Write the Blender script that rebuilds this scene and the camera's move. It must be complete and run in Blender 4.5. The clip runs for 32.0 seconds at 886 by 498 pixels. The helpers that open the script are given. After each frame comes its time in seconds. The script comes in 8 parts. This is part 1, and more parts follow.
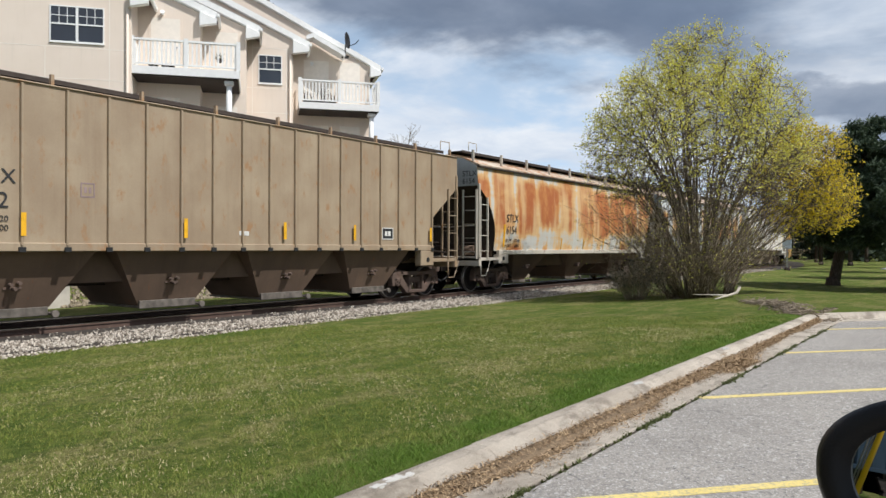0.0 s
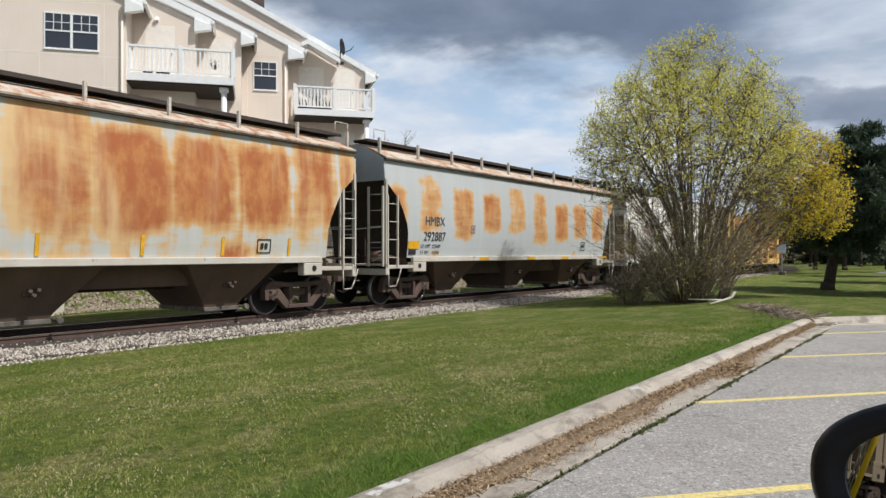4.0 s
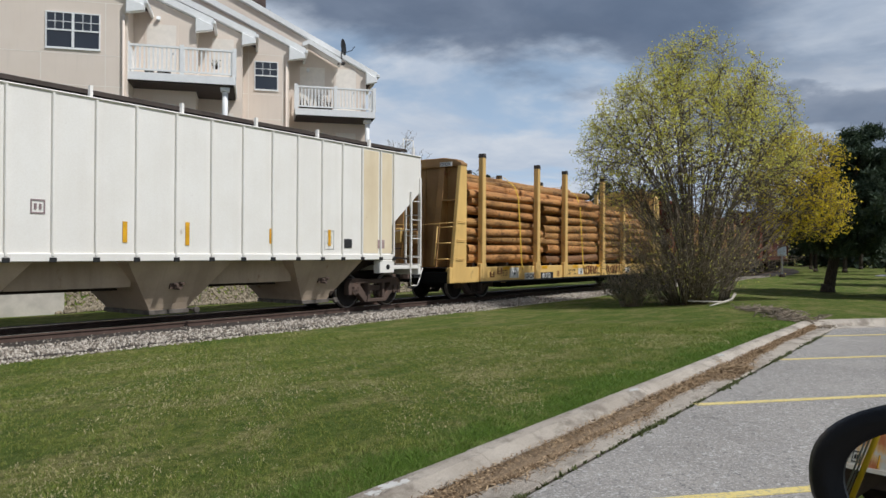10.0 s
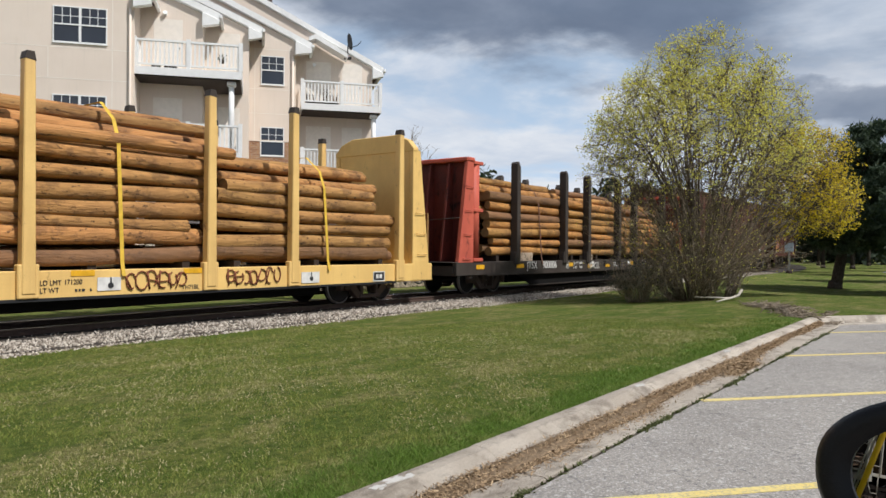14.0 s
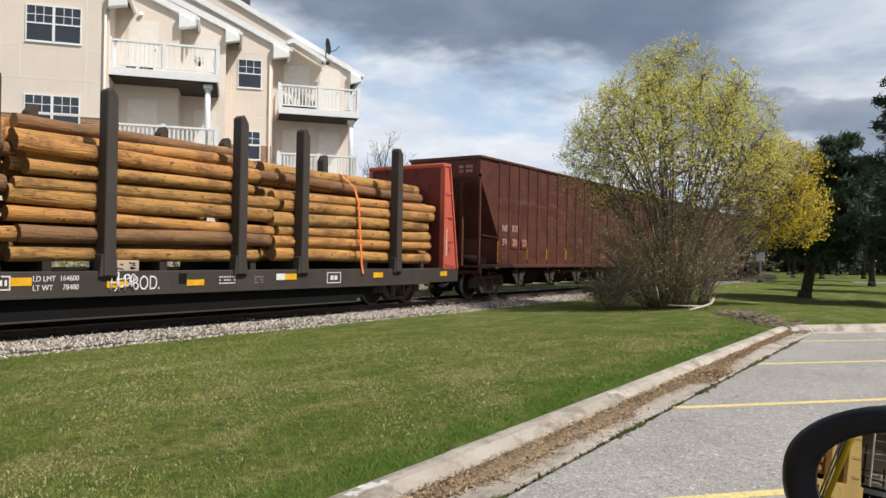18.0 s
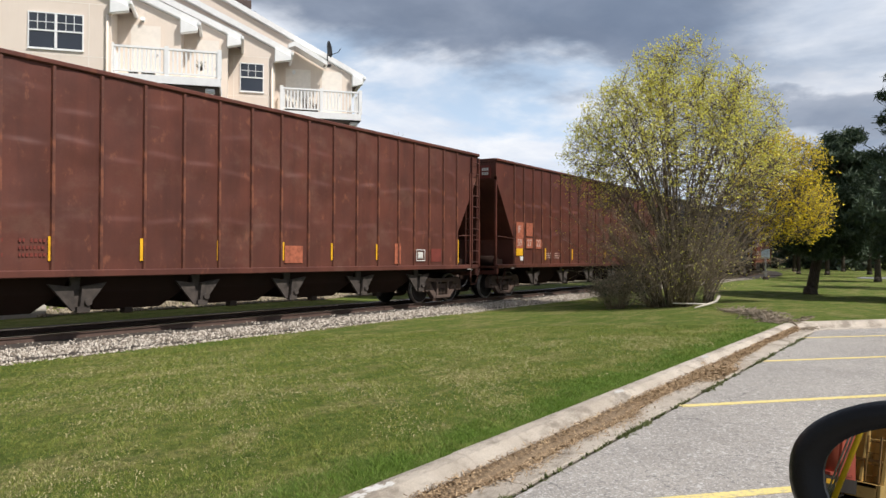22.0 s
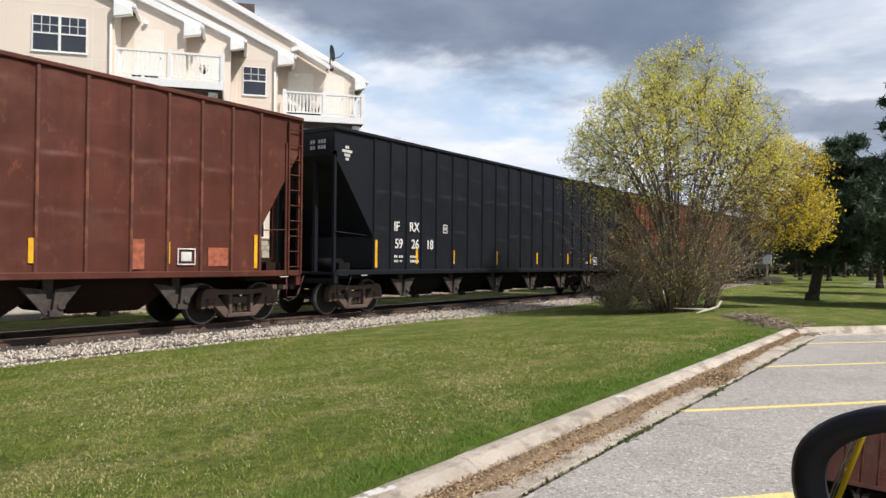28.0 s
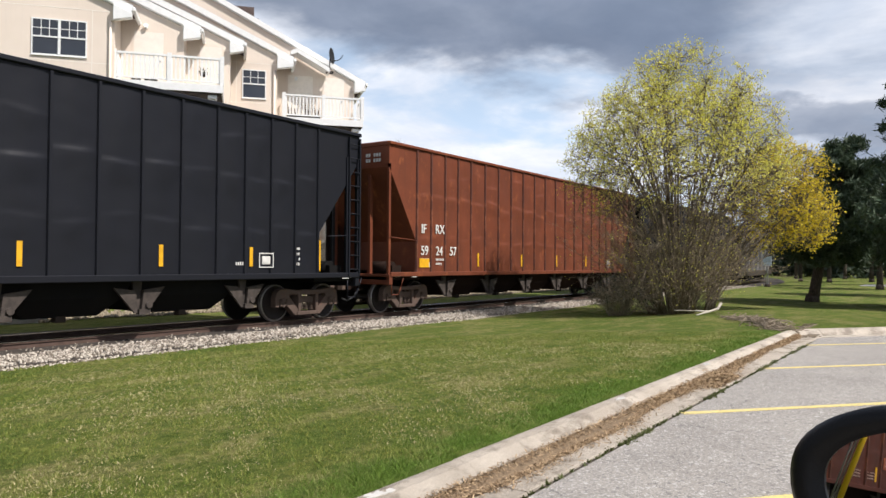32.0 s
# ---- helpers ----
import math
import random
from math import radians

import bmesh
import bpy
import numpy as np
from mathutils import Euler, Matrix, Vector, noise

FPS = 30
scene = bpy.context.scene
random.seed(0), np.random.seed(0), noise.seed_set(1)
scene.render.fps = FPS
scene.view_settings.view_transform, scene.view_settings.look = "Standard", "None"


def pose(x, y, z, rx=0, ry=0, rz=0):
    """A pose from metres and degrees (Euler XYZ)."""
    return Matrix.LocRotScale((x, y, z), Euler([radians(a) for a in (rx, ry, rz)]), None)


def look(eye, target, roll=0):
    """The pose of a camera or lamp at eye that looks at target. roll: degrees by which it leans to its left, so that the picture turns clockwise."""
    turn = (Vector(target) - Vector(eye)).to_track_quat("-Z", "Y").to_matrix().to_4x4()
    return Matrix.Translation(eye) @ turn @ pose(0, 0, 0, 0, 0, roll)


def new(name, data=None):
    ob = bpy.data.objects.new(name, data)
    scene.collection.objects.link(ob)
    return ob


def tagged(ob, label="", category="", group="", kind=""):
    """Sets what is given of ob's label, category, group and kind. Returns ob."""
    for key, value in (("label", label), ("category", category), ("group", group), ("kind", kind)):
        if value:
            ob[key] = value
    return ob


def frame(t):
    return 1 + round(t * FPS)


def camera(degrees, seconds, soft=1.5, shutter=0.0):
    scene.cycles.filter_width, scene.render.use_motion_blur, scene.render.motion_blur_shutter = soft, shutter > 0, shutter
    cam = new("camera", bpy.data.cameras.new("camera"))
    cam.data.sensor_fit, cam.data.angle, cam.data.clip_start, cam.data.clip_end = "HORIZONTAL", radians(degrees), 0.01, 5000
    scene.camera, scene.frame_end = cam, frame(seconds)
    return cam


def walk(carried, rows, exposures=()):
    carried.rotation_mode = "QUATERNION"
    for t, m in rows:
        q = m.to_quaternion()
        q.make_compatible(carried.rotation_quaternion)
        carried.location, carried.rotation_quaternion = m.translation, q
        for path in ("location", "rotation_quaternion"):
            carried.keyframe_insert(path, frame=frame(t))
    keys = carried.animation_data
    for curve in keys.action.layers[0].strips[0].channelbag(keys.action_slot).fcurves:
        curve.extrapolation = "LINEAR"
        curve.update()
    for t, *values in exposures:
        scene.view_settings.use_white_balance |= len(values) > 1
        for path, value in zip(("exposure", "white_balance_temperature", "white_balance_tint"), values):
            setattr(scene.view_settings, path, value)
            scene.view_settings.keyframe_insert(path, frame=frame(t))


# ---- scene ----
cam = camera(62.0, 32.0)
PATH = [
    (0, 0.029, 0.008, 1.496, 89.852, -0.198, -54.138),
    (0.5, 0.034, 0.009, 1.495, 89.910, -0.212, -54.171),
    (1, 0.029, 0.009, 1.496, 89.947, -0.219, -54.285),
    (1.5, 0.022, 0.009, 1.498, 89.953, -0.217, -54.398),
    (2, 0.024, 0.010, 1.498, 90.007, -0.193, -54.527),
    (2.5, 0.030, 0.009, 1.497, 90.060, -0.137, -54.494),
    (3, 0.038, 0.010, 1.495, 90.148, -0.075, -54.508),
    (3.5, 0.033, 0.008, 1.497, 90.221, -0.011, -54.507),
    (5.5, 0.011, 0.002, 1.498, 90.472, -0.042, -54.355),
    (6, 0.000, -0.000, 1.500, 90.438, 0.003, -54.282),
    (6.5, -0.001, -0.000, 1.500, 90.408, 0.046, -54.281),
    (7, 0.010, -0.001, 1.497, 90.377, 0.026, -54.289),
    (7.5, 0.017, 0.002, 1.495, 90.352, -0.011, -54.338),
    (8, 0.012, -0.001, 1.497, 90.349, -0.084, -54.372),
    (8.5, 0.013, -0.000, 1.497, 90.371, -0.113, -54.394),
    (9, 0.007, -0.001, 1.499, 90.372, -0.170, -54.422),
    (9.5, 0.026, 0.003, 1.495, 90.387, -0.187, -54.441),
    (10, 0.028, 0.005, 1.496, 90.355, -0.266, -54.466),
    (10.5, 0.023, 0.006, 1.496, 90.308, -0.387, -54.451),
    (11, 0.012, 0.006, 1.499, 90.242, -0.468, -54.343),
    (11.5, 0.017, 0.006, 1.496, 90.209, -0.471, -54.075),
    (12, 0.020, 0.006, 1.495, 90.118, -0.433, -53.798),
    (12.5, 0.022, 0.004, 1.495, 90.022, -0.452, -53.640),
    (13, 0.029, 0.005, 1.492, 89.980, -0.418, -53.643),
    (13.5, 0.031, 0.006, 1.493, 89.974, -0.383, -53.792),
    (14, 0.037, 0.007, 1.492, 89.983, -0.425, -54.003),
    (14.5, 0.029, 0.005, 1.494, 89.983, -0.452, -54.242),
    (16.5, 0.018, 0.001, 1.495, 90.057, -0.805, -55.345),
    (17, 0.013, 0.000, 1.496, 90.162, -0.879, -55.641),
    (17.5, 0.020, 0.001, 1.495, 90.315, -0.936, -55.821),
    (18, 0.021, 0.002, 1.496, 90.475, -1.017, -55.857),
    (18.5, 0.029, 0.004, 1.495, 90.589, -1.039, -55.855),
    (19, 0.028, 0.004, 1.494, 90.676, -1.009, -55.797),
    (19.5, 0.024, 0.004, 1.494, 90.721, -0.882, -55.744),
    (20, 0.032, 0.004, 1.492, 90.713, -0.722, -55.642),
    (20.5, 0.030, 0.005, 1.491, 90.659, -0.558, -55.589),
    (21, 0.032, 0.004, 1.492, 90.621, -0.389, -55.544),
    (21.5, 0.034, 0.004, 1.491, 90.579, -0.328, -55.524),
    (22, 0.036, 0.003, 1.492, 90.559, -0.262, -55.528),
    (22.5, 0.030, 0.002, 1.492, 90.542, -0.239, -55.577),
    (23, 0.026, 0.000, 1.492, 90.548, -0.270, -55.624),
    (23.5, 0.016, -0.003, 1.494, 90.540, -0.256, -55.651),
    (24, 0.007, -0.005, 1.495, 90.569, -0.262, -55.665),
    (24.5, 0.005, -0.006, 1.496, 90.595, -0.221, -55.594),
    (25, 0.011, -0.004, 1.494, 90.648, -0.299, -55.498),
    (25.5, 0.013, -0.003, 1.493, 90.714, -0.371, -55.407),
    (27.5, 0.027, 0.002, 1.491, 90.870, -0.519, -55.379),
    (28, 0.024, 0.002, 1.492, 90.872, -0.529, -55.419),
    (28.5, 0.025, 0.001, 1.492, 90.882, -0.500, -55.476),
    (29, 0.026, 0.002, 1.491, 90.906, -0.431, -55.513),
    (29.5, 0.019, -0.001, 1.492, 90.950, -0.363, -55.531),
    (30, 0.024, 0.000, 1.490, 90.997, -0.439, -55.515),
    (30.5, 0.024, -0.002, 1.491, 91.004, -0.431, -55.484),
    (31, 0.029, -0.000, 1.490, 91.040, -0.503, -55.482),
    (31.5, 0.027, -0.000, 1.490, 91.061, -0.440, -55.433),
    (32, 0.037, 0.002, 1.488, 91.074, -0.401, -55.412),
]
EXPOSURE = [(0, -0.03, 6250, 10), (3, -0.07, 6250, 10), (6, -0.21, 6150, 11), (8, -0.3, 6050, 10), (10, -0.45, 6050, 10), (11, -0.52, 6100, 10.5), (12, -0.34, 6150, 11), (14, -0.16, 6300, 11), (17, -0.01, 6450, 11), (19, 0.03, 6450, 11), (23, 0.15, 6500, 12), (28, 0.19, 6500, 12.5), (32, 0.23, 6500, 13)]
walk(cam, [(t, pose(*p)) for t, *p in PATH], EXPOSURE)

# ---- light ----
SUN_H = Vector((0.10, -0.995, 0)).normalized()
SUN_EL = radians(53)


def daylight():
    sun = new("sun", bpy.data.lights.new("sun", "SUN"))
    to = Vector((SUN_H.x * math.cos(SUN_EL), SUN_H.y * math.cos(SUN_EL), math.sin(SUN_EL)))
    sun.matrix_world = look(to * 50, (0, 0, 0))
    sun.data.energy, sun.data.angle, sun.data.color = 5.0, radians(0.6), (1.0, 0.965, 0.91)
    world = bpy.data.worlds.new("sky")
    scene.world = world
    world.use_nodes = True
    nt = world.node_tree
    nt.nodes.clear()
    N, L = nt.nodes.new, nt.links.new
    sky = N("ShaderNodeTexSky")
    sky.sky_type, sky.sun_disc = "NISHITA", False
    sky.sun_elevation, sky.sun_rotation = SUN_EL, math.atan2(SUN_H.x, SUN_H.y)
    tc = N("ShaderNodeTexCoord")
    sep = N("ShaderNodeSeparateXYZ")
    L(tc.outputs["Generated"], sep.inputs[0])
    # cloud coordinates on a flat layer: direction divided by its height
    zz = N("ShaderNodeMath"); zz.operation = "ADD"; zz.inputs[1].default_value = 0.16
    L(sep.outputs["Z"], zz.inputs[0])
    zm = N("ShaderNodeMath"); zm.operation = "MAXIMUM"; zm.inputs[1].default_value = 0.05
    L(zz.outputs[0], zm.inputs[0])
    dv = N("ShaderNodeVectorMath"); dv.operation = "DIVIDE"
    cz = N("ShaderNodeCombineXYZ")
    for i in range(3):
        L(zm.outputs[0], cz.inputs[i])
    L(tc.outputs["Generated"], dv.inputs[0]); L(cz.outputs[0], dv.inputs[1])

    def cloud(scale, off, detail, lo, hi):
        mp = N("ShaderNodeMapping"); mp.inputs["Location"].default_value = off
        L(dv.outputs[0], mp.inputs[0])
        n = N("ShaderNodeTexNoise"); n.inputs["Scale"].default_value = scale
        n.inputs["Detail"].default_value = detail; n.inputs["Roughness"].default_value = 0.55; n.inputs["Distortion"].default_value = 0.25
        L(mp.outputs[0], n.inputs["Vector"])
        r = N("ShaderNodeMapRange"); r.interpolation_type = "SMOOTHSTEP"
        r.inputs[1].default_value, r.inputs[2].default_value = lo, hi
        L(n.outputs["Fac"], r.inputs[0])
        return r.outputs[0]

    white = cloud(1.5, (1.3, 0.4, 0.0), 7, 0.37, 0.56)
    wisp = cloud(2.6, (0.2, 1.4, 2.0), 6, 0.30, 0.75)
    ragged = cloud(1.1, (0.35, -0.2, 3.0), 7, 0.15, 0.85)

    def op(kind, a, b):
        m = N("ShaderNodeMath"); m.operation = kind
        for i, v in enumerate((a, b)):
            if isinstance(v, (int, float)):
                m.inputs[i].default_value = v
            else:
                L(v, m.inputs[i])
        return m.outputs[0]

    def step(src, lo, hi, a=0.0, b=1.0):
        r = N("ShaderNodeMapRange"); r.interpolation_type = "SMOOTHSTEP"
        for i, v in enumerate((lo, hi, a, b)):
            r.inputs[i + 1].default_value = v
        L(src, r.inputs[0])
        return r.outputs[0]

    # a dark bank hangs high in the east, reaching lower to the south; paler strips lie beneath it
    lift = op("MULTIPLY", op("SUBTRACT", 0.45, sep.outputs["Y"]), 0.13)
    zw = op("ADD", op("ADD", sep.outputs["Z"], lift), op("MULTIPLY", op("SUBTRACT", ragged, 0.5), 0.12))
    bank = step(zw, 0.222, 0.265)
    bank = op("MULTIPLY", bank, step(sep.outputs["Z"], 0.75, 0.45))
    bank = op("MULTIPLY", bank, step(sep.outputs["X"], -0.1, 0.35))
    gap = N("ShaderNodeVectorMath"); gap.operation = "DOT_PRODUCT"
    gap.inputs[1].default_value = (0.961, 0.094, 0.259)
    L(tc.outputs["Generated"], gap.inputs[0])
    hole = step(op("ADD", gap.outputs["Value"], op("MULTIPLY", ragged, 0.022)), 0.997, 1.018)
    dk = op("MULTIPLY", bank, op("SUBTRACT", 1.0, hole))
    shelf = op("MULTIPLY", step(zw, 0.150, 0.185), step(zw, 0.262, 0.235))
    shelf = op("MULTIPLY", shelf, op("MULTIPLY", step(sep.outputs["Y"], 0.36, 0.26), step(sep.outputs["X"], 0.2, 0.5)))
    dk = op("MAXIMUM", dk, op("MULTIPLY", shelf, 0.85))
    tone = op("ADD", op("MULTIPLY", wisp, 0.5), op("MULTIPLY", ragged, 0.5))

    def mix(fac, a, b):
        m = N("ShaderNodeMix"); m.data_type = "RGBA"
        L(fac, m.inputs[0])
        for k, s in ((6, a), (7, b)):
            if isinstance(s, tuple):
                m.inputs[k].default_value = (*s, 1)
            else:
                L(s, m.inputs[k])
        return m.outputs[2]

    overhead = step(sep.outputs["Z"], 0.65, 0.35, 0.35, 1.0)
    haze = mix(step(sep.outputs["Z"], 0.55, 0.05, 0.0, 0.80), sky.outputs[0], (9.2, 11.6, 14.4))
    c1 = mix(op("MAXIMUM", hole, op("MULTIPLY", white, overhead)), haze, mix(wisp, (8.6, 9.6, 11.0), (12.2, 12.5, 12.8)))
    c2 = mix(op("MULTIPLY", dk, 0.93), c1, mix(tone, (1.7, 2.25, 3.3), (3.9, 4.7, 6.1)))
    bg = N("ShaderNodeBackground"); bg.inputs[1].default_value = 0.074
    out = N("ShaderNodeOutputWorld")
    L(c2, bg.inputs[0]); L(bg.outputs[0], out.inputs[0])


daylight()

# ---- mesh and material kit ----
class Geo:
    """Collects plain geometry for one mesh."""

    def __init__(self):
        self.v, self.f, self.s = [], [], []

    def add(self, verts, faces, smooth=False):
        k = len(self.v)
        self.v += [tuple(p) for p in verts]
        self.f += [tuple(i + k for i in fc) for fc in faces]
        self.s += [smooth] * len(faces)
        return self

    def box(self, x0, x1, y0, y1, z0, z1):
        return self.add([(x, y, z) for z in (z0, z1) for y in (y0, y1) for x in (x0, x1)],
                        [(0, 2, 3, 1), (4, 5, 7, 6), (0, 1, 5, 4), (2, 6, 7, 3), (0, 4, 6, 2), (1, 3, 7, 5)])

    def prism(self, pts, axis, a, b):
        """A flat outline (in the two other axes) drawn out along one axis from a to b."""
        n = len(pts)

        def put(p, h):
            return {"x": (h, p[0], p[1]), "y": (p[0], h, p[1]), "z": (p[0], p[1], h)}[axis]
        vs = [put(p, a) for p in pts] + [put(p, b) for p in pts]
        return self.add(vs, [tuple(range(n))[::-1], tuple(range(n, 2 * n))] + [(i, (i + 1) % n, n + (i + 1) % n, n + i) for i in range(n)])

    def loft(self, rings, smooth=False, caps=True, closed=True):
        n = len(rings[0])
        vs = [p for r in rings for p in r]
        fs = [(k * n + i, k * n + (i + 1) % n, (k + 1) * n + (i + 1) % n, (k + 1) * n + i)
              for k in range(len(rings) - 1) for i in range(n if closed else n - 1)]
        self.add(vs, fs, smooth)
        if caps:
            m = len(self.v) - len(vs)
            self.f += [tuple(m + i for i in range(n))[::-1], tuple(m + len(vs) - n + i for i in range(n))]
            self.s += [False, False]
        return self

    def tube(self, p, q, r, r2=None, n=8, caps=True):
        p, q = Vector(p), Vector(q)
        d = (q - p).normalized()
        a = d.orthogonal().normalized()
        b = d.cross(a)
        r2 = r if r2 is None else r2
        ring = [(math.cos(2 * math.pi * i / n), math.sin(2 * math.pi * i / n)) for i in range(n)]
        return self.loft([[p + (a * c + b * s) * r for c, s in ring], [q + (a * c + b * s) * r2 for c, s in ring]], True, caps)

    def rod(self, pts, r, n=5):
        for p, q in zip(pts[:-1], pts[1:]):
            self.tube(p, q, r, n=n)
        return self

    def move(self, m):
        self.v = [tuple(m @ Vector(p)) for p in self.v]
        return self

    def mesh(self, name, material, bevel=0.0):
        me = bpy.data.meshes.new(name)
        me.from_pydata(self.v, [], self.f)
        me.polygons.foreach_set("use_smooth", self.s)
        bm = bmesh.new()
        bm.from_mesh(me)
        if bevel:
            bmesh.ops.remove_doubles(bm, verts=bm.verts, dist=1e-4)
            ed = [e for e in bm.edges if len(e.link_faces) == 2 and e.calc_face_angle(0) > 0.5]
            bmesh.ops.bevel(bm, geom=ed, offset=bevel, segments=1, affect="EDGES", clamp_overlap=True)
        bmesh.ops.recalc_face_normals(bm, faces=bm.faces)
        bm.to_mesh(me)
        bm.free()
        me.materials.append(material)
        return me


def part(name, geo, material, parent=None, label="", bevel=0.0, at=None):
    """Links geometry (or a shared mesh) as one object, under a thing where parent is given."""
    me = geo.mesh(name, material, bevel) if isinstance(geo, Geo) else geo
    ob = new(name, me)
    ob.parent = parent
    if at is not None:
        ob.matrix_basis = at if isinstance(at, Matrix) else Matrix.Translation(at)
    return tagged(ob, label)


def thing(name, label, category, group="", kind="", at=None):
    ob = new(name)
    ob.empty_display_size = 0.2
    if at is not None:
        ob.matrix_basis = at
    return tagged(ob, label, category, group, kind)


class Mat:
    """Small builder for a procedural material on object coordinates."""

    def __init__(self, name, rough=0.7, metal=0.0, spec=0.4):
        self.m = bpy.data.materials.new(name)
        self.m.use_nodes = True
        self.t = self.m.node_tree
        self.b = self.t.nodes["Principled BSDF"]
        self.b.inputs["Roughness"].default_value, self.b.inputs["Metallic"].default_value = rough, metal
        self.b.inputs["Specular IOR Level"].default_value = spec
        self.tc = self.n("ShaderNodeTexCoord")
        self.co = self.tc.outputs["Object"]

    def n(self, kind):
        return self.t.nodes.new(kind)

    def l(self, a, b):
        self.t.links.new(a, b)

    def noise(self, scale, stretch=(1, 1, 1), detail=4, rough=0.55, lo=0.0, hi=1.0, off=(0, 0, 0), dist=0.0):
        mp = self.n("ShaderNodeMapping")
        mp.inputs["Scale"].default_value, mp.inputs["Location"].default_value = stretch, off
        self.l(self.co, mp.inputs[0])
        ns = self.n("ShaderNodeTexNoise")
        for k, v in (("Scale", scale), ("Detail", detail), ("Roughness", rough), ("Distortion", dist)):
            ns.inputs[k].default_value = v
        self.l(mp.outputs[0], ns.inputs["Vector"])
        return self.ramp(ns.outputs["Fac"], lo, hi)

    def ramp(self, src, lo, hi, a=0.0, b=1.0):
        r = self.n("ShaderNodeMapRange")
        r.interpolation_type = "SMOOTHSTEP"
        for i, v in enumerate((lo, hi, a, b)):
            r.inputs[i + 1].default_value = v
        self.l(src, r.inputs[0])
        return r.outputs[0]

    def axis(self, i):
        s = self.n("ShaderNodeSeparateXYZ")
        self.l(self.co, s.inputs[0])
        return s.outputs[i]

    def math(self, op, a, b=0.0, c=0.0):
        m = self.n("ShaderNodeMath")
        m.operation = op
        for i, s in enumerate((a, b, c)):
            if isinstance(s, (int, float)):
                m.inputs[i].default_value = s
            else:
                self.l(s, m.inputs[i])
        return m.outputs[0]

    def mix(self, fac, a, b, mode="MIX"):
        m = self.n("ShaderNodeMix")
        m.data_type, m.blend_type = "RGBA", mode
        for k, s in ((0, fac), (6, a), (7, b)):
            if isinstance(s, tuple):
                m.inputs[k].default_value = (*s, 1)
            elif isinstance(s, (int, float)):
                m.inputs[k].default_value = s
            else:
                self.l(s, m.inputs[k])
        return m.outputs[2]

    def random(self, lo=0.0, hi=1.0, island=False):
        if island:
            o = self.n("ShaderNodeNewGeometry").outputs["Random Per Island"]
        else:
            o = self.n("ShaderNodeObjectInfo").outputs["Random"]
        r = self.n("ShaderNodeMapRange")
        r.inputs[3].default_value, r.inputs[4].default_value = lo, hi
        self.l(o, r.inputs[0])
        return r.outputs[0]

    def value(self, col, fac):
        """Scales a colour's brightness by a factor socket."""
        h = self.n("ShaderNodeHueSaturation")
        self.l(fac, h.inputs["Value"])
        if isinstance(col, tuple):
            h.inputs["Color"].default_value = (*col, 1)
        else:
            self.l(col, h.inputs["Color"])
        return h.outputs[0]

    def done(self, col, bump=None, strength=0.3, dist=0.01, rough=None):
        if isinstance(col, tuple):
            self.b.inputs["Base Color"].default_value = (*col, 1)
        else:
            self.l(col, self.b.inputs["Base Color"])
        if bump is not None:
            b = self.n("ShaderNodeBump")
            b.inputs["Strength"].default_value, b.inputs["Distance"].default_value = strength, dist
            self.l(bump, b.inputs["Height"])
            self.l(b.outputs[0], self.b.inputs["Normal"])
        if rough is not None:
            self.l(rough, self.b.inputs["Roughness"])
        return self.m


def plain(name, col, rough=0.6, metal=0.0, vary=0.25, scale=6.0, spec=0.4):
    m = Mat(name, rough, metal, spec)
    n = m.noise(scale, detail=5, lo=0.3, hi=0.7)
    dark = tuple(c * (1 - vary) for c in col)
    fine = m.noise(scale * 9, detail=3, lo=0.2, hi=0.8)
    return m.done(m.mix(n, dark, col), fine, 0.15, 0.004)


def paint(name, col, dirt, rust=(0.21, 0.075, 0.03), dirty=0.5, rusty=0.0, rough=0.55, spec=0.4, dust=None):
    """Weathered car paint: blotches, vertical streaks, grime low down, rust specks."""
    m = Mat(name, rough, spec=spec)
    big = m.noise(0.9, detail=4, lo=0.35, hi=0.68)
    cloud = m.noise(0.45, (1.4, 1, 0.8), detail=6, rough=0.6, lo=0.38, hi=0.66, off=(3, 5, 1))
    streak = m.noise(1.0, (2.2, 1, 0.22), detail=6, rough=0.6, lo=0.46, hi=0.74)
    hair = m.noise(1.0, (11, 1, 0.3), detail=3, lo=0.55, hi=0.78)
    c = m.mix(m.math("MULTIPLY", big, dirty * 0.45), col, dirt)
    c = m.mix(m.math("MULTIPLY", cloud, dirty * 0.35), c, dirt)
    c = m.mix(m.math("MULTIPLY", streak, dirty * 0.45), c, dirt)
    c = m.mix(m.math("MULTIPLY", hair, dirty * 0.22), c, dirt)
    if rusty:
        spots = m.noise(2.6, (1.2, 1, 0.7), detail=8, rough=0.7, lo=0.66 - 0.22 * rusty, hi=0.80 - 0.18 * rusty)
        c = m.mix(spots, c, rust)
    if dust:
        film = m.noise(0.7, (1.3, 1, 1.9), detail=7, rough=0.66, lo=0.50, hi=0.74, off=(8, 1, 4))
        c = m.mix(m.math("MULTIPLY", film, 0.55), c, dust)
        scrape = m.noise(1.6, (1.0, 1, 5.0), detail=5, rough=0.6, lo=0.64, hi=0.74, off=(1, 6, 2))
        c = m.mix(m.math("MULTIPLY", scrape, 0.4), c, dust)
    fine = m.noise(30, detail=4, lo=0.2, hi=0.8)
    c = m.mix(m.math("MULTIPLY", fine, 0.18), c, dirt)
    return m.done(c, m.noise(2.2, detail=3), 0.12, 0.03)

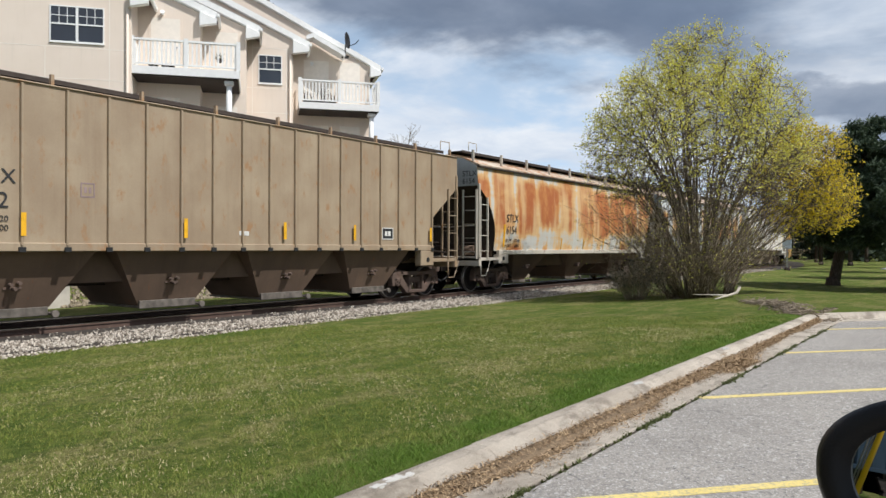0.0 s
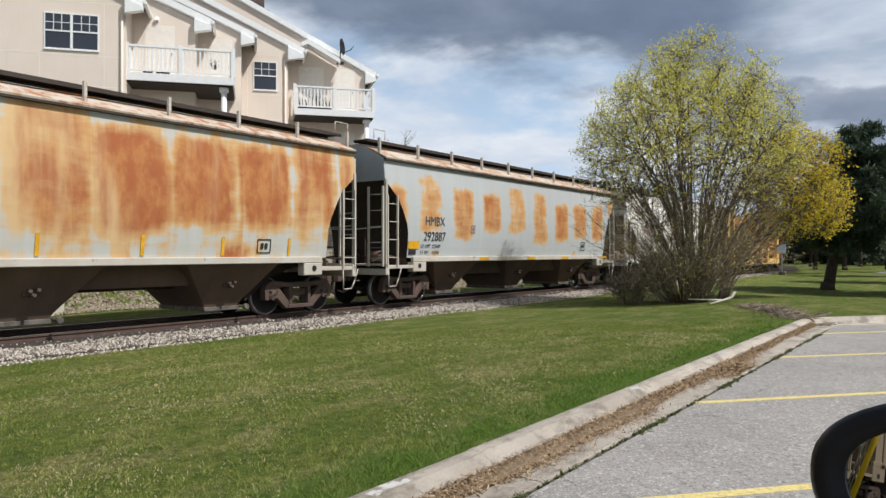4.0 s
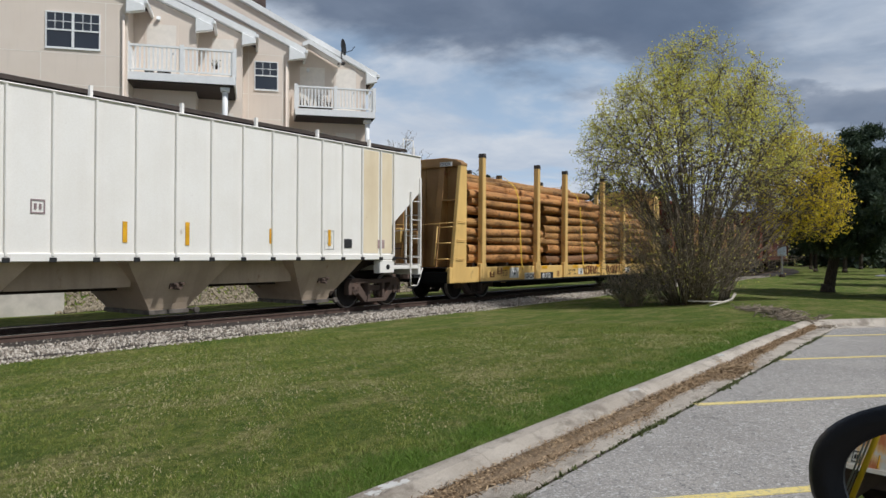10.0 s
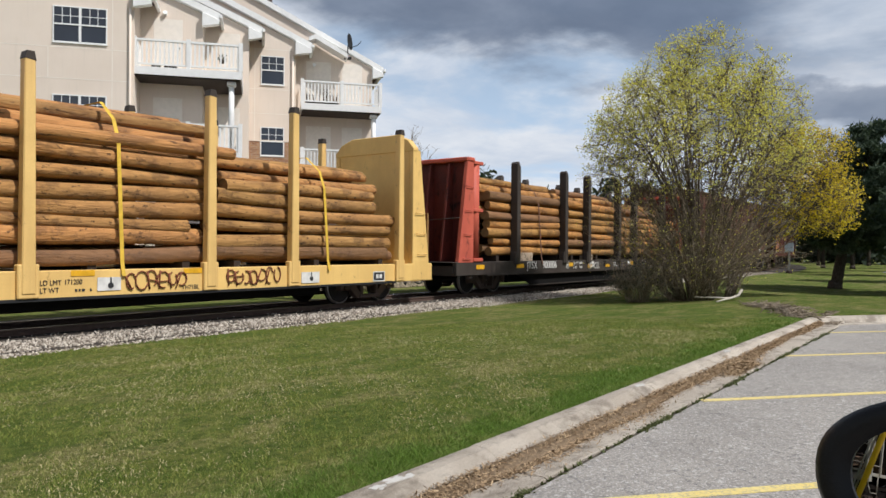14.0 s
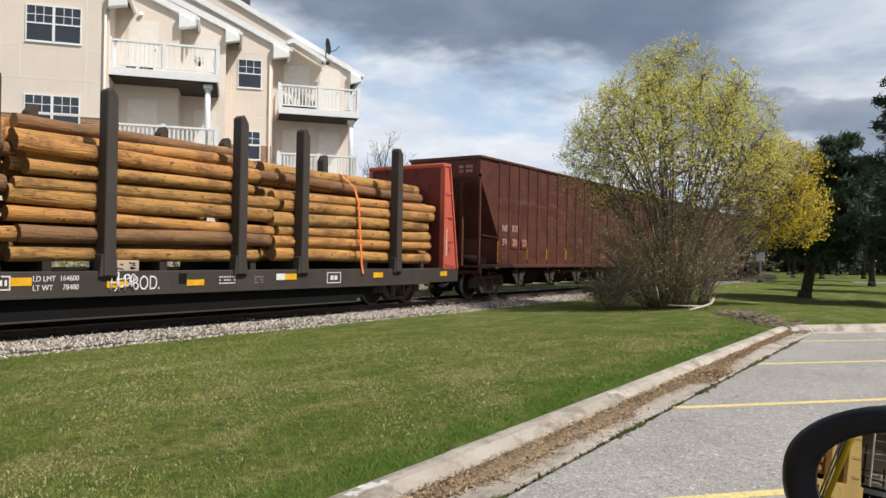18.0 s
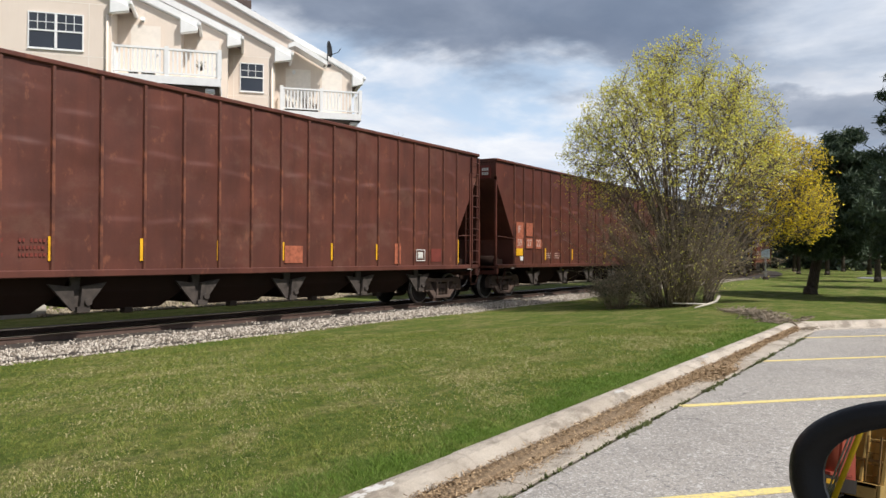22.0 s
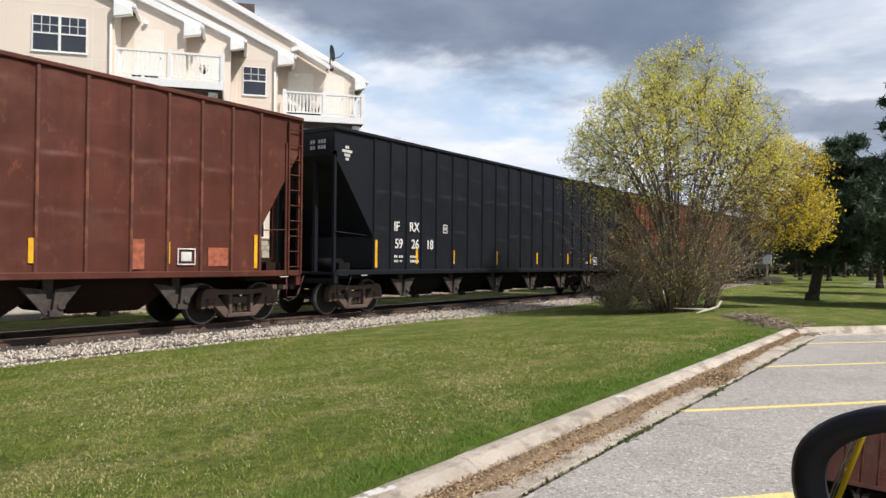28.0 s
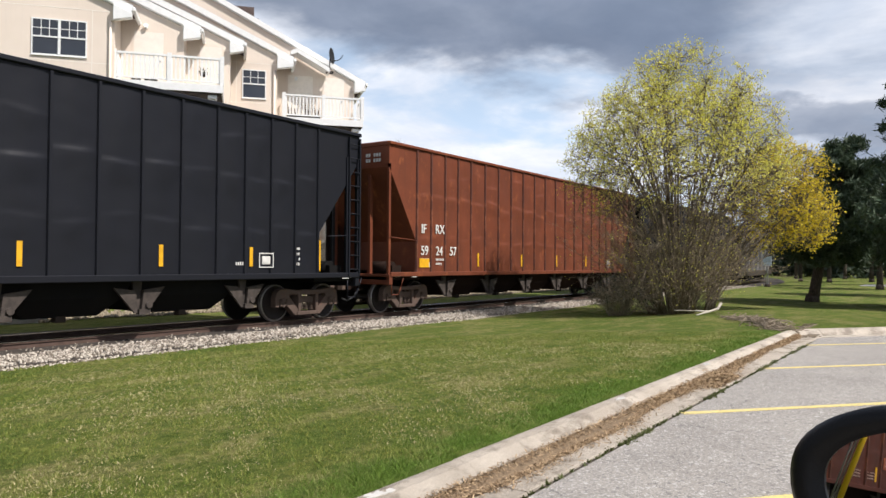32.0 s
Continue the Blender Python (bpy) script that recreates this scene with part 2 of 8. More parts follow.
# ---- materials ----
def rust_paint(name, col, dirt, amount, period, shift, wide, lo, hi, streaky, solid=0.72, ochre=0.0):
    """Pale paint eaten by orange rust: upright patches between the inside frames, ragged with fine streaks."""
    m = Mat(name, 0.65, spec=0.15)
    x, z = m.axis(0), m.axis(2)
    f = m.math("DIVIDE", m.math("SUBTRACT", x, shift), period)
    f = m.math("ADD", f, m.math("MULTIPLY", m.noise(1.3, (0.4, 0, 0.5), detail=2), 0.12))
    cell = m.math("FLOOR", f)
    mid = m.math("ABSOLUTE", m.math("SUBTRACT", m.math("FRACT", f), 0.5))
    wn = m.n("ShaderNodeTexWhiteNoise")
    wn.noise_dimensions = "1D"
    m.l(m.math("ADD", cell, 3.7), wn.inputs["W"])
    w2 = m.n("ShaderNodeTexWhiteNoise")
    w2.noise_dimensions = "1D"
    m.l(m.math("ADD", cell, 11.2), w2.inputs["W"])
    inside = m.ramp(mid, wide + 0.17, wide - 0.16)
    up = m.math("ADD", lo, m.math("MULTIPLY", wn.outputs["Value"], 0.45))
    down = m.math("SUBTRACT", hi, m.math("MULTIPLY", w2.outputs["Value"], 0.5))
    zz = m.math("MULTIPLY", m.ramp(m.math("SUBTRACT", z, up), -0.35, 0.35), m.ramp(m.math("SUBTRACT", down, z), -0.35, 0.3))
    patch = m.math("MULTIPLY", m.math("MULTIPLY", inside, zz), m.math("ADD", solid, m.math("MULTIPLY", w2.outputs["Value"], 1.0 - solid)))
    ragged = m.noise(1.5, (1.2, 1, 0.9), detail=5, rough=0.5)
    brush = m.noise(1.2, (0.55, 1, 3.0), detail=7, rough=0.62, dist=0.7)
    streak = m.noise(1.0, (3.4, 1, 0.22), detail=5, rough=0.55, dist=0.4)
    s = m.math("ADD", m.math("MULTIPLY", ragged, 0.55), m.math("MULTIPLY", patch, 0.85))
    s = m.math("ADD", s, m.math("MULTIPLY", streak, streaky))
    s = m.math("ADD", s, m.math("MULTIPLY", brush, 0.42))
    low = m.math("MULTIPLY", m.ramp(z, 2.0, 1.5), m.noise(0.8, (1, 0.2, 0.4), detail=5, lo=0.5, hi=0.72, off=(1, 0, 2)))
    s = m.math("ADD", s, m.math("MULTIPLY", low, 0.72))
    roof = m.math("MULTIPLY", m.ramp(z, hi + 0.1, hi + 0.35), m.noise(0.9, (1, 1, 1), detail=5, lo=0.42, hi=0.62, off=(5, 0, 2)))
    s = m.math("ADD", s, m.math("MULTIPLY", roof, 0.7))
    mask = m.ramp(s, 0.98 - amount, 1.24 - amount)
    deep = m.ramp(s, 1.10 - amount, 1.62 - amount)
    base = m.mix(m.math("MULTIPLY", streak, 0.5), col, dirt)
    rust = m.mix(deep, (0.60, 0.38, 0.16), (0.36, 0.098, 0.022))
    rust = m.mix(m.math("MULTIPLY", m.noise(2.4, (1, 1, 0.6), detail=8, rough=0.65, lo=0.42, hi=0.68), 0.6), rust, (0.56, 0.27, 0.075))
    rust = m.mix(m.math("MULTIPLY", m.noise(3.2, (1, 1, 0.5), detail=8, rough=0.7, lo=0.56, hi=0.74, off=(2, 0, 6)), 0.5), rust, (0.20, 0.065, 0.022))
    if ochre:
        pale = m.noise(0.55, (1.3, 1, 0.25), detail=5, rough=0.55, lo=0.46, hi=0.62, off=(4, 0, 1))
        rust = m.mix(m.math("MULTIPLY", pale, ochre), rust, (0.64, 0.44, 0.22))
    c = m.mix(m.math("MULTIPLY", mask, 0.94), base, rust)
    return m.done(c, ragged, 0.2, 0.02)


def wood_log(name, pale, deep):
    m = Mat(name, 0.7, spec=0.3)
    tone = m.random()
    grain = m.noise(3.0, (4, 9, 9), detail=7, rough=0.65, lo=0.36, hi=0.70)
    knots = m.noise(2.4, (12, 4, 4), detail=4, lo=0.61, hi=0.67)
    bark = m.noise(1.0, (10, 3, 3), detail=8, rough=0.68, lo=0.50, hi=0.60, off=(4, 2, 1))
    skin = m.noise(0.8, (7, 2, 2), detail=5, rough=0.6, lo=0.40, hi=0.66, off=(9, 3, 5))
    c = m.mix(tone, pale, deep)
    c = m.mix(m.math("MULTIPLY", skin, 0.45), c, (0.33, 0.155, 0.060))
    c = m.mix(m.math("MULTIPLY", grain, 0.40), c, (0.30, 0.15, 0.055))
    c = m.mix(m.math("MULTIPLY", bark, 0.52), c, (0.15, 0.075, 0.040))
    c = m.mix(m.math("MULTIPLY", knots, 0.75), c, (0.05, 0.026, 0.016))
    grey = m.ramp(m.math("FRACT", m.math("MULTIPLY", tone, 7.3)), 0.80, 0.86)
    c = m.mix(m.math("MULTIPLY", grey, 0.72), c, (0.15, 0.088, 0.055))
    return m.done(m.value(c, m.random(0.60, 1.10)), m.math("ADD", grain, bark), 0.7, 0.03)


def lawn():
    m = Mat("lawn", 0.95, spec=0.1)
    m.co = m.tc.outputs["Object"]
    broad = m.noise(0.35, detail=3, lo=0.35, hi=0.65)
    mid = m.noise(2.2, detail=6, rough=0.65, lo=0.35, hi=0.68)
    fine = m.noise(45, detail=6, rough=0.8, lo=0.25, hi=0.75)
    straw = m.noise(0.9, (0.7, 1.5, 1), detail=8, rough=0.75, lo=0.44, hi=0.64, off=(2, 7, 0))
    c = m.mix(mid, (0.124, 0.178, 0.034), (0.245, 0.262, 0.064))
    c = m.mix(m.math("MULTIPLY", broad, 0.4), c, (0.09, 0.155, 0.024))
    c = m.mix(m.math("MULTIPLY", straw, 0.75), c, (0.385, 0.325, 0.140))
    clump = m.noise(9, detail=5, rough=0.7, lo=0.44, hi=0.62, off=(3, 1, 0))
    c = m.mix(m.math("MULTIPLY", clump, 0.60), c, (0.05, 0.085, 0.014))
    c = m.mix(m.math("MULTIPLY", fine, 0.5), c, (0.05, 0.080, 0.014))
    # lusher strip along the kerb
    y = m.axis(1)
    lush = m.math("MULTIPLY", m.ramp(m.math("ADD", y, m.math("MULTIPLY", mid, 0.5)), 3.9, 3.2), m.ramp(m.axis(0), 17.5, 16.5))
    c = m.mix(m.math("MULTIPLY", lush, 0.6), c, (0.075, 0.145, 0.018))
    return m.done(c, fine, 0.8, 0.03)


def asphalt():
    m = Mat("asphalt", 0.9, spec=0.25)

    def cells(scale):
        v = m.n("ShaderNodeTexVoronoi")
        v.inputs["Scale"].default_value = scale
        m.l(m.co, v.inputs["Vector"])
        sp = m.n("ShaderNodeSeparateXYZ")
        m.l(v.outputs["Color"], sp.inputs[0])
        return sp.outputs[0], v.outputs["Distance"]
    small, dist = cells(95)
    large, _ = cells(42)
    speck = m.noise(60, detail=4, rough=0.85, lo=0.38, hi=0.68)
    worn = m.noise(0.7, detail=5, lo=0.3, hi=0.7)
    crack = m.noise(1.1, detail=9, rough=0.5, dist=0.6)
    crk = m.ramp(m.math("ABSOLUTE", m.math("SUBTRACT", crack, 0.5)), 0.005, 0.0)
    c = m.mix(worn, (0.250, 0.228, 0.202), (0.335, 0.308, 0.272))
    blot = m.noise(2.6, detail=5, rough=0.6, lo=0.52, hi=0.70, off=(7, 2, 0))
    c = m.mix(m.math("MULTIPLY", blot, 0.35), c, (0.165, 0.155, 0.148))
    c = m.mix(m.ramp(small, 0.30, 0.0), c, (0.19, 0.182, 0.172))
    c = m.mix(m.ramp(small, 0.72, 1.0), c, (0.47, 0.45, 0.42))
    c = m.mix(m.math("MULTIPLY", m.ramp(large, 0.94, 0.97), 0.5), c, (0.58, 0.56, 0.53))
    c = m.mix(m.math("MULTIPLY", m.ramp(large, 0.10, 0.03), 0.6), c, (0.13, 0.125, 0.12))
    c = m.mix(m.math("MULTIPLY", speck, 0.3), c, (0.2, 0.195, 0.19))
    c = m.mix(m.math("MULTIPLY", crk, 0.8), c, (0.08, 0.08, 0.08))
    return m.done(c, dist, 0.22, 0.005)


def concrete():
    m = Mat("kerb_concrete", 0.9, spec=0.25)
    big = m.noise(1.6, detail=6, lo=0.3, hi=0.7)
    fine = m.noise(60, detail=5, rough=0.8, lo=0.3, hi=0.75)
    stain = m.noise(3.5, (0.6, 1, 1), detail=8, rough=0.7, lo=0.47, hi=0.66)
    c = m.mix(big, (0.46, 0.395, 0.32), (0.60, 0.53, 0.44))
    c = m.mix(m.math("MULTIPLY", stain, 0.8), c, (0.21, 0.175, 0.135))
    c = m.mix(m.math("MULTIPLY", fine, 0.3), c, (0.3, 0.27, 0.23))
    return m.done(c, m.math("ADD", fine, m.math("MULTIPLY", stain, 1.2)), 0.8, 0.010)


def yellow_line():
    m = Mat("line_paint", 0.8)
    wear = m.noise(26, detail=8, rough=0.8, lo=0.45, hi=0.64)
    c = m.mix(m.noise(5, detail=4), (0.66, 0.51, 0.14), (0.70, 0.58, 0.25))
    return m.done(m.mix(m.math("MULTIPLY", wear, 0.75), c, (0.26, 0.25, 0.22)), m.noise(140, detail=3), 0.3, 0.004)


def stucco():
    m = Mat("stucco", 0.95, spec=0.2)
    c = m.mix(m.noise(0.5, detail=4, lo=0.3, hi=0.7), (0.715, 0.612, 0.515), (0.765, 0.665, 0.567))
    f = m.noise(40, detail=4)
    c = m.mix(m.math("MULTIPLY", m.noise(2, (6, 6, 0.4), detail=5, lo=0.5, hi=0.8), 0.2), c, (0.55, 0.49, 0.41))
    return m.done(c, f, 0.25, 0.006)


def brick_mat():
    m = Mat("brick", 0.9, spec=0.2)
    c = m.mix(m.random(island=True), (0.22, 0.10, 0.055), (0.36, 0.19, 0.10))
    return m.done(m.mix(m.math("MULTIPLY", m.noise(30, detail=4), 0.4), c, (0.2, 0.1, 0.06)), m.noise(50), 0.3, 0.004)


def bark(name, a, b):
    m = Mat(name, 0.9, spec=0.2)
    n = m.noise(9, (3, 3, 0.7), detail=6, lo=0.3, hi=0.7)
    return m.done(m.mix(n, a, b), n, 0.6, 0.02)


def leaf(name, a, b, trans=0.3):
    m = Mat(name, 0.6, spec=0.25)
    c = m.mix(m.random(island=True), a, b)
    m.done(c)
    out = m.t.nodes["Material Output"]
    tr = m.n("ShaderNodeBsdfTranslucent")
    m.l(c, tr.inputs[0])
    mx = m.n("ShaderNodeMixShader")
    mx.inputs[0].default_value = trans
    m.l(m.b.outputs[0], mx.inputs[1])
    m.l(tr.outputs[0], mx.inputs[2])
    m.l(mx.outputs[0], out.inputs[0])
    return m.m


def stone_mat():
    m = Mat("ballast_stone", 0.9, spec=0.25)
    c = m.mix(m.ramp(m.random(island=True), 0.2, 0.8), (0.19, 0.16, 0.125), (0.64, 0.58, 0.49))
    return m.done(m.mix(m.math("MULTIPLY", m.noise(25, detail=4), 0.4), c, (0.25, 0.2, 0.16)))


def glass_pane():
    m = Mat("window_glass", 0.04, spec=0.7)
    return m.done(m.mix(m.noise(0.7, detail=2), (0.012, 0.015, 0.022), (0.03, 0.036, 0.05)))


def mirror_mat():
    m = Mat("mirror_glass", 0.0, 1.0)
    return m.done((0.46, 0.47, 0.47))


M_TAN = paint("tan_paint", (0.375, 0.297, 0.205), (0.21, 0.14, 0.088), rust=(0.31, 0.175, 0.085), dirty=0.9, rusty=0.6)
M_B = rust_paint("rusty_grey_paint", (0.52, 0.52, 0.49), (0.43, 0.39, 0.31), 0.29, 1.72, -7.55, 0.42, 2.0, 4.45, 0.52, 0.45, 0.85)
M_C = rust_paint("pale_blue_paint", (0.47, 0.49, 0.49), (0.40, 0.39, 0.36), 0.05, 1.81, -6.96, 0.36, 1.85, 4.1, 0.16)
M_B_END = paint("grey_end_paint", (0.40, 0.43, 0.44), (0.16, 0.15, 0.13), dirty=0.5, rusty=0.15)
M_WHITE = paint("white_car_paint", (0.85, 0.82, 0.77), (0.60, 0.53, 0.44), dirty=0.30, rusty=0.05)
M_BROWN = paint("brown_car_paint", (0.130, 0.044, 0.031), (0.052, 0.022, 0.018), rust=(0.20, 0.075, 0.045), dirty=1.0, rusty=0.45, rough=0.5, spec=0.25, dust=(0.155, 0.078, 0.058))
M_RED = paint("red_brown_car_paint", (0.115, 0.035, 0.023), (0.045, 0.017, 0.013), rust=(0.18, 0.062, 0.034), dirty=1.0, rusty=0.45, rough=0.5, spec=0.22, dust=(0.135, 0.058, 0.040))
M_BLACK = paint("black_car_paint", (0.012, 0.013, 0.018), (0.014, 0.014, 0.016), rust=(0.04, 0.03, 0.025), dirty=0.5, rusty=0.08, rough=0.48, spec=0.18)
M_BLUE = paint("dark_blue_car_paint", (0.022, 0.05, 0.085), (0.02, 0.025, 0.03), dirty=0.6, rusty=0.2)
M_POST = paint("rust_edged_post_paint", (0.120, 0.040, 0.026), (0.05, 0.02, 0.015), rust=(0.22, 0.075, 0.038), dirty=0.9, rusty=0.9)
M_RUSTY = paint("rust_orange_car_paint", (0.185, 0.052, 0.026), (0.085, 0.032, 0.02), rust=(0.27, 0.085, 0.035), dirty=0.8, rusty=0.55, spec=0.15)
# grime, and the shade painted on the round hoppers' end slopes
M_UNDER = paint("grimy_shaded_underside", (0.050, 0.038, 0.031), (0.024, 0.019, 0.016), rust=(0.09, 0.045, 0.028), dirty=0.8, rusty=0.3, rough=0.9, spec=0.1)
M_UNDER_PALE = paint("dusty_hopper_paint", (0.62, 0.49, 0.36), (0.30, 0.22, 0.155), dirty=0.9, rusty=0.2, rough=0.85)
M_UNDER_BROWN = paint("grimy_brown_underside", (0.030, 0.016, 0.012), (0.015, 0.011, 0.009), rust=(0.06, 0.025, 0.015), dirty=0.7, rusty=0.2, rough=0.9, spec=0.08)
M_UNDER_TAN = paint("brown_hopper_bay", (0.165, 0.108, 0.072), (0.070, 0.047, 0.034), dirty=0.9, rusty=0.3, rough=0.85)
# stained yellow, darkened in its colour for the shade on the end face
M_BULK_Y = paint("shaded_stained_yellow_bulkhead", (0.44, 0.25, 0.085), (0.17, 0.09, 0.04), dirty=1.0, rusty=0.5)
# soot stains on red, with the end face's shade put into the colour too
M_BULK_DARK = paint("sooty_shaded_red_bulkhead", (0.20, 0.038, 0.028), (0.045, 0.02, 0.018), rust=(0.02, 0.014, 0.013), dirty=1.0, rusty=0.6, spec=0.2)
M_STAINED = paint("rust_stained_white_paint", (0.80, 0.69, 0.50), (0.58, 0.44, 0.27), dirty=0.7, rusty=0.2)
M_TRUCK = paint("truck_steel", (0.130, 0.086, 0.066), (0.040, 0.029, 0.023), rust=(0.19, 0.085, 0.05), dirty=0.7, rusty=0.4, rough=0.8)
M_WHEEL = paint("wheel_steel", (0.028, 0.021, 0.018), (0.014, 0.011, 0.010), rust=(0.06, 0.03, 0.02), dirty=0.8, rusty=0.2, rough=0.7)
M_ROOF_CREAM = paint("rust_stained_cream_roof", (0.62, 0.55, 0.46), (0.44, 0.33, 0.23), rust=(0.36, 0.15, 0.06), dirty=0.9, rusty=0.95, rough=0.7, spec=0.15)
M_RIM = plain("worn_wheel_rim", (0.42, 0.385, 0.36), 0.36, 0.75, vary=0.4)
M_DARKSTEEL = plain("dark_steel", (0.03, 0.03, 0.031), 0.6, 0.3)
M_DOORGEAR = plain("worn_door_gear", (0.070, 0.055, 0.046), 0.75, vary=0.5)
M_GATE = plain("galvanised_outlet_gate", (0.19, 0.165, 0.14), 0.7, 0.3, vary=0.5)
M_WALK = plain("walkway_steel", (0.065, 0.05, 0.042), 0.75, 0.3)
M_YELLOW = paint("yellow_car_paint", (0.84, 0.56, 0.19), (0.50, 0.30, 0.10), rust=(0.22, 0.10, 0.045), dirty=0.6, rusty=0.28)
M_STAKE_Y = paint("yellow_stake_paint", (0.80, 0.53, 0.19), (0.46, 0.27, 0.09), rust=(0.16, 0.08, 0.04), dirty=0.7, rusty=0.35)
M_FLAT = paint("charcoal_flat_paint", (0.068, 0.058, 0.050), (0.034, 0.023, 0.02), rust=(0.09, 0.05, 0.035), dirty=0.6, rusty=0.15, spec=0.15)
M_BULK_RED = paint("red_bulkhead_paint", (0.60, 0.135, 0.085), (0.30, 0.06, 0.045), rust=(0.05, 0.028, 0.025), dirty=0.7, rusty=0.5, spec=0.2)
M_LOG = wood_log("peeled_brown_log", (0.81, 0.445, 0.150), (0.57, 0.262, 0.088))
M_LOG_GOLD = wood_log("peeled_golden_log", (0.81, 0.44, 0.13), (0.57, 0.258, 0.072))
M_LOGEND = plain("sawn_log_end", (0.34, 0.19, 0.075), 0.85, scale=14)
M_STRAP_Y = plain("yellow_strap", (0.72, 0.46, 0.05), 0.7)
M_STRAP_O = plain("orange_strap", (0.80, 0.20, 0.045), 0.7)
M_STRAP_B = plain("brown_strap", (0.16, 0.08, 0.05), 0.8)
M_REFL = plain("yellow_reflector", (0.80, 0.42, 0.02), 0.4)
M_INK = plain("black_lettering", (0.03, 0.03, 0.032), 0.7)
M_INK_PALE = plain("faded_white_lettering", (0.72, 0.70, 0.66), 0.7)
M_INK_PINK = plain("faded_pink_patch", (0.42, 0.30, 0.28), 0.8)
M_PATCH_RED = plain("red_patch", (0.17, 0.032, 0.022), 0.75)
M_LAWN = lawn()
M_ASPHALT = asphalt()
M_KERB = concrete()
M_LINE = yellow_line()
M_STUCCO = stucco()
M_TRIM = plain("white_vinyl", (0.82, 0.82, 0.80), 0.45, vary=0.07)
M_GLASS = glass_pane()
M_BRICK = brick_mat()
M_SHINGLE = plain("roof_shingle", (0.13, 0.095, 0.085), 0.95, scale=5)
M_DARKDECK = plain("deck_underside", (0.05, 0.036, 0.028), 0.9)
M_DOORTAN = plain("painted_door", (0.84, 0.77, 0.68), 0.6, vary=0.08)
M_RAIL = plain("rail_steel", (0.125, 0.080, 0.062), 0.7, 0.2)
M_RAILTOP = plain("polished_rail", (0.42, 0.39, 0.36), 0.25, 0.9)
M_TIE = plain("creosote_tie", (0.055, 0.040, 0.030), 0.95, vary=0.5, scale=9)
M_BALLAST = plain("ballast_bed", (0.060, 0.049, 0.040), 0.95, vary=0.5, scale=16)
M_STONE = stone_mat()
M_LITTER = plain("dead_leaf_litter", (0.25, 0.175, 0.105), 0.95, vary=0.55, scale=30)
M_SEAM = plain("seam_soil", (0.085, 0.07, 0.05), 0.95, vary=0.5, scale=20)
M_BARK = bark("grey_brown_bark", (0.095, 0.074, 0.054), (0.22, 0.178, 0.13))
M_TWIG = bark("grey_twig", (0.17, 0.132, 0.09), (0.36, 0.29, 0.20))
M_PINEBARK = bark("pine_bark", (0.035, 0.028, 0.022), (0.085, 0.068, 0.052))
M_LEAF = leaf("budding_leaf", (0.84, 0.74, 0.11), (0.60, 0.62, 0.14), 0.38)
M_LEAF_Y = leaf("yellow_leaf", (0.86, 0.64, 0.03), (0.62, 0.53, 0.05), 0.38)
M_NEEDLE = leaf("pine_needle", (0.036, 0.062, 0.036), (0.080, 0.112, 0.062), 0.15)
M_NEEDLE_FAR = leaf("distant_foliage", (0.036, 0.056, 0.034), (0.075, 0.085, 0.052), 0.12)
M_PLASTIC = plain("black_mirror_plastic", (0.004, 0.004, 0.0045), 0.38, vary=0.2, scale=40, spec=0.22)
M_MIRROR = mirror_mat()
M_SIGN = plain("sign_face", (0.62, 0.70, 0.78), 0.5)
M_GREYMETAL = plain("galvanised_metal", (0.42, 0.43, 0.44), 0.4, 0.7)
M_WHITEPAINT = plain("white_splash", (0.56, 0.54, 0.50), 0.8, vary=0.15)

# ---- ground, car park, kerbs, railway ----
RAIL_Z, TRACK_Y = -0.10, 15.35
CURVE_X, CURVE_R = 60.0, 150.0
KX, KY = 17.3, 2.68          # corner of the kerb
KD = Vector((0.79, -0.613, 0))   # way of the far kerb


def along(s):
    """Place and heading of the railway's centre line, s metres along it."""
    if s <= CURVE_X:
        return s, TRACK_Y, 0.0
    a = (s - CURVE_X) / CURVE_R
    return CURVE_X + CURVE_R * math.sin(a), TRACK_Y + CURVE_R * (1 - math.cos(a)), a


def in_lot(x, y, grow=0.0):
    far = (x - KX) * -KD.y + (y - KY) * KD.x
    return y < KY - 0.01 + grow and -far > 0.02 - grow and (x - KX) * 0.613 + (y - KY) * 0.79 < 0.05 + grow


def ease(a, b, v):
    k = min(1, max(0, (v - a) / (b - a)))
    return k * k * (3 - 2 * k)


def height(x, y):
    z = 0.12 - 0.38 * ease(3.0, 12.2, y)
    z += 1.45 * ease(21.0, 24.2, y) * (1 - ease(40, 62, x))
    if y < 3.2 and x < 17:
        z -= 0.034 * (1 - ease(2.86, 3.15, y))
    if y < 2.75:
        z = 0.12 - 0.10 * ease(20, 34, x)
    if x > 17:
        z = z * (1 - ease(18, 34, x)) + (-0.12 + 0.0 * y) * ease(18, 34, x) if y < 12.2 else z
    z += 0.035 * noise.noise((x * 0.35, y * 0.35, 0)) * (1 - ease(12.0, 12.6, y) * (1 - ease(18.6, 19.4, y)))
    return z


def spaced(lo, hi, fine_lo, fine_hi, step, extra=()):
    out, d, p = [], step, fine_lo
    n = int(round((fine_hi - fine_lo) / step))
    out = [fine_lo + (fine_hi - fine_lo) * i / n for i in range(n + 1)]
    for sign, start, end in ((-1, fine_lo, lo), (1, fine_hi, hi)):
        d, p = step, start
        while (p - end) * sign < 0:
            d *= 1.35
            p += sign * d
            out.append(p)
    return sorted(set(out) | set(extra))


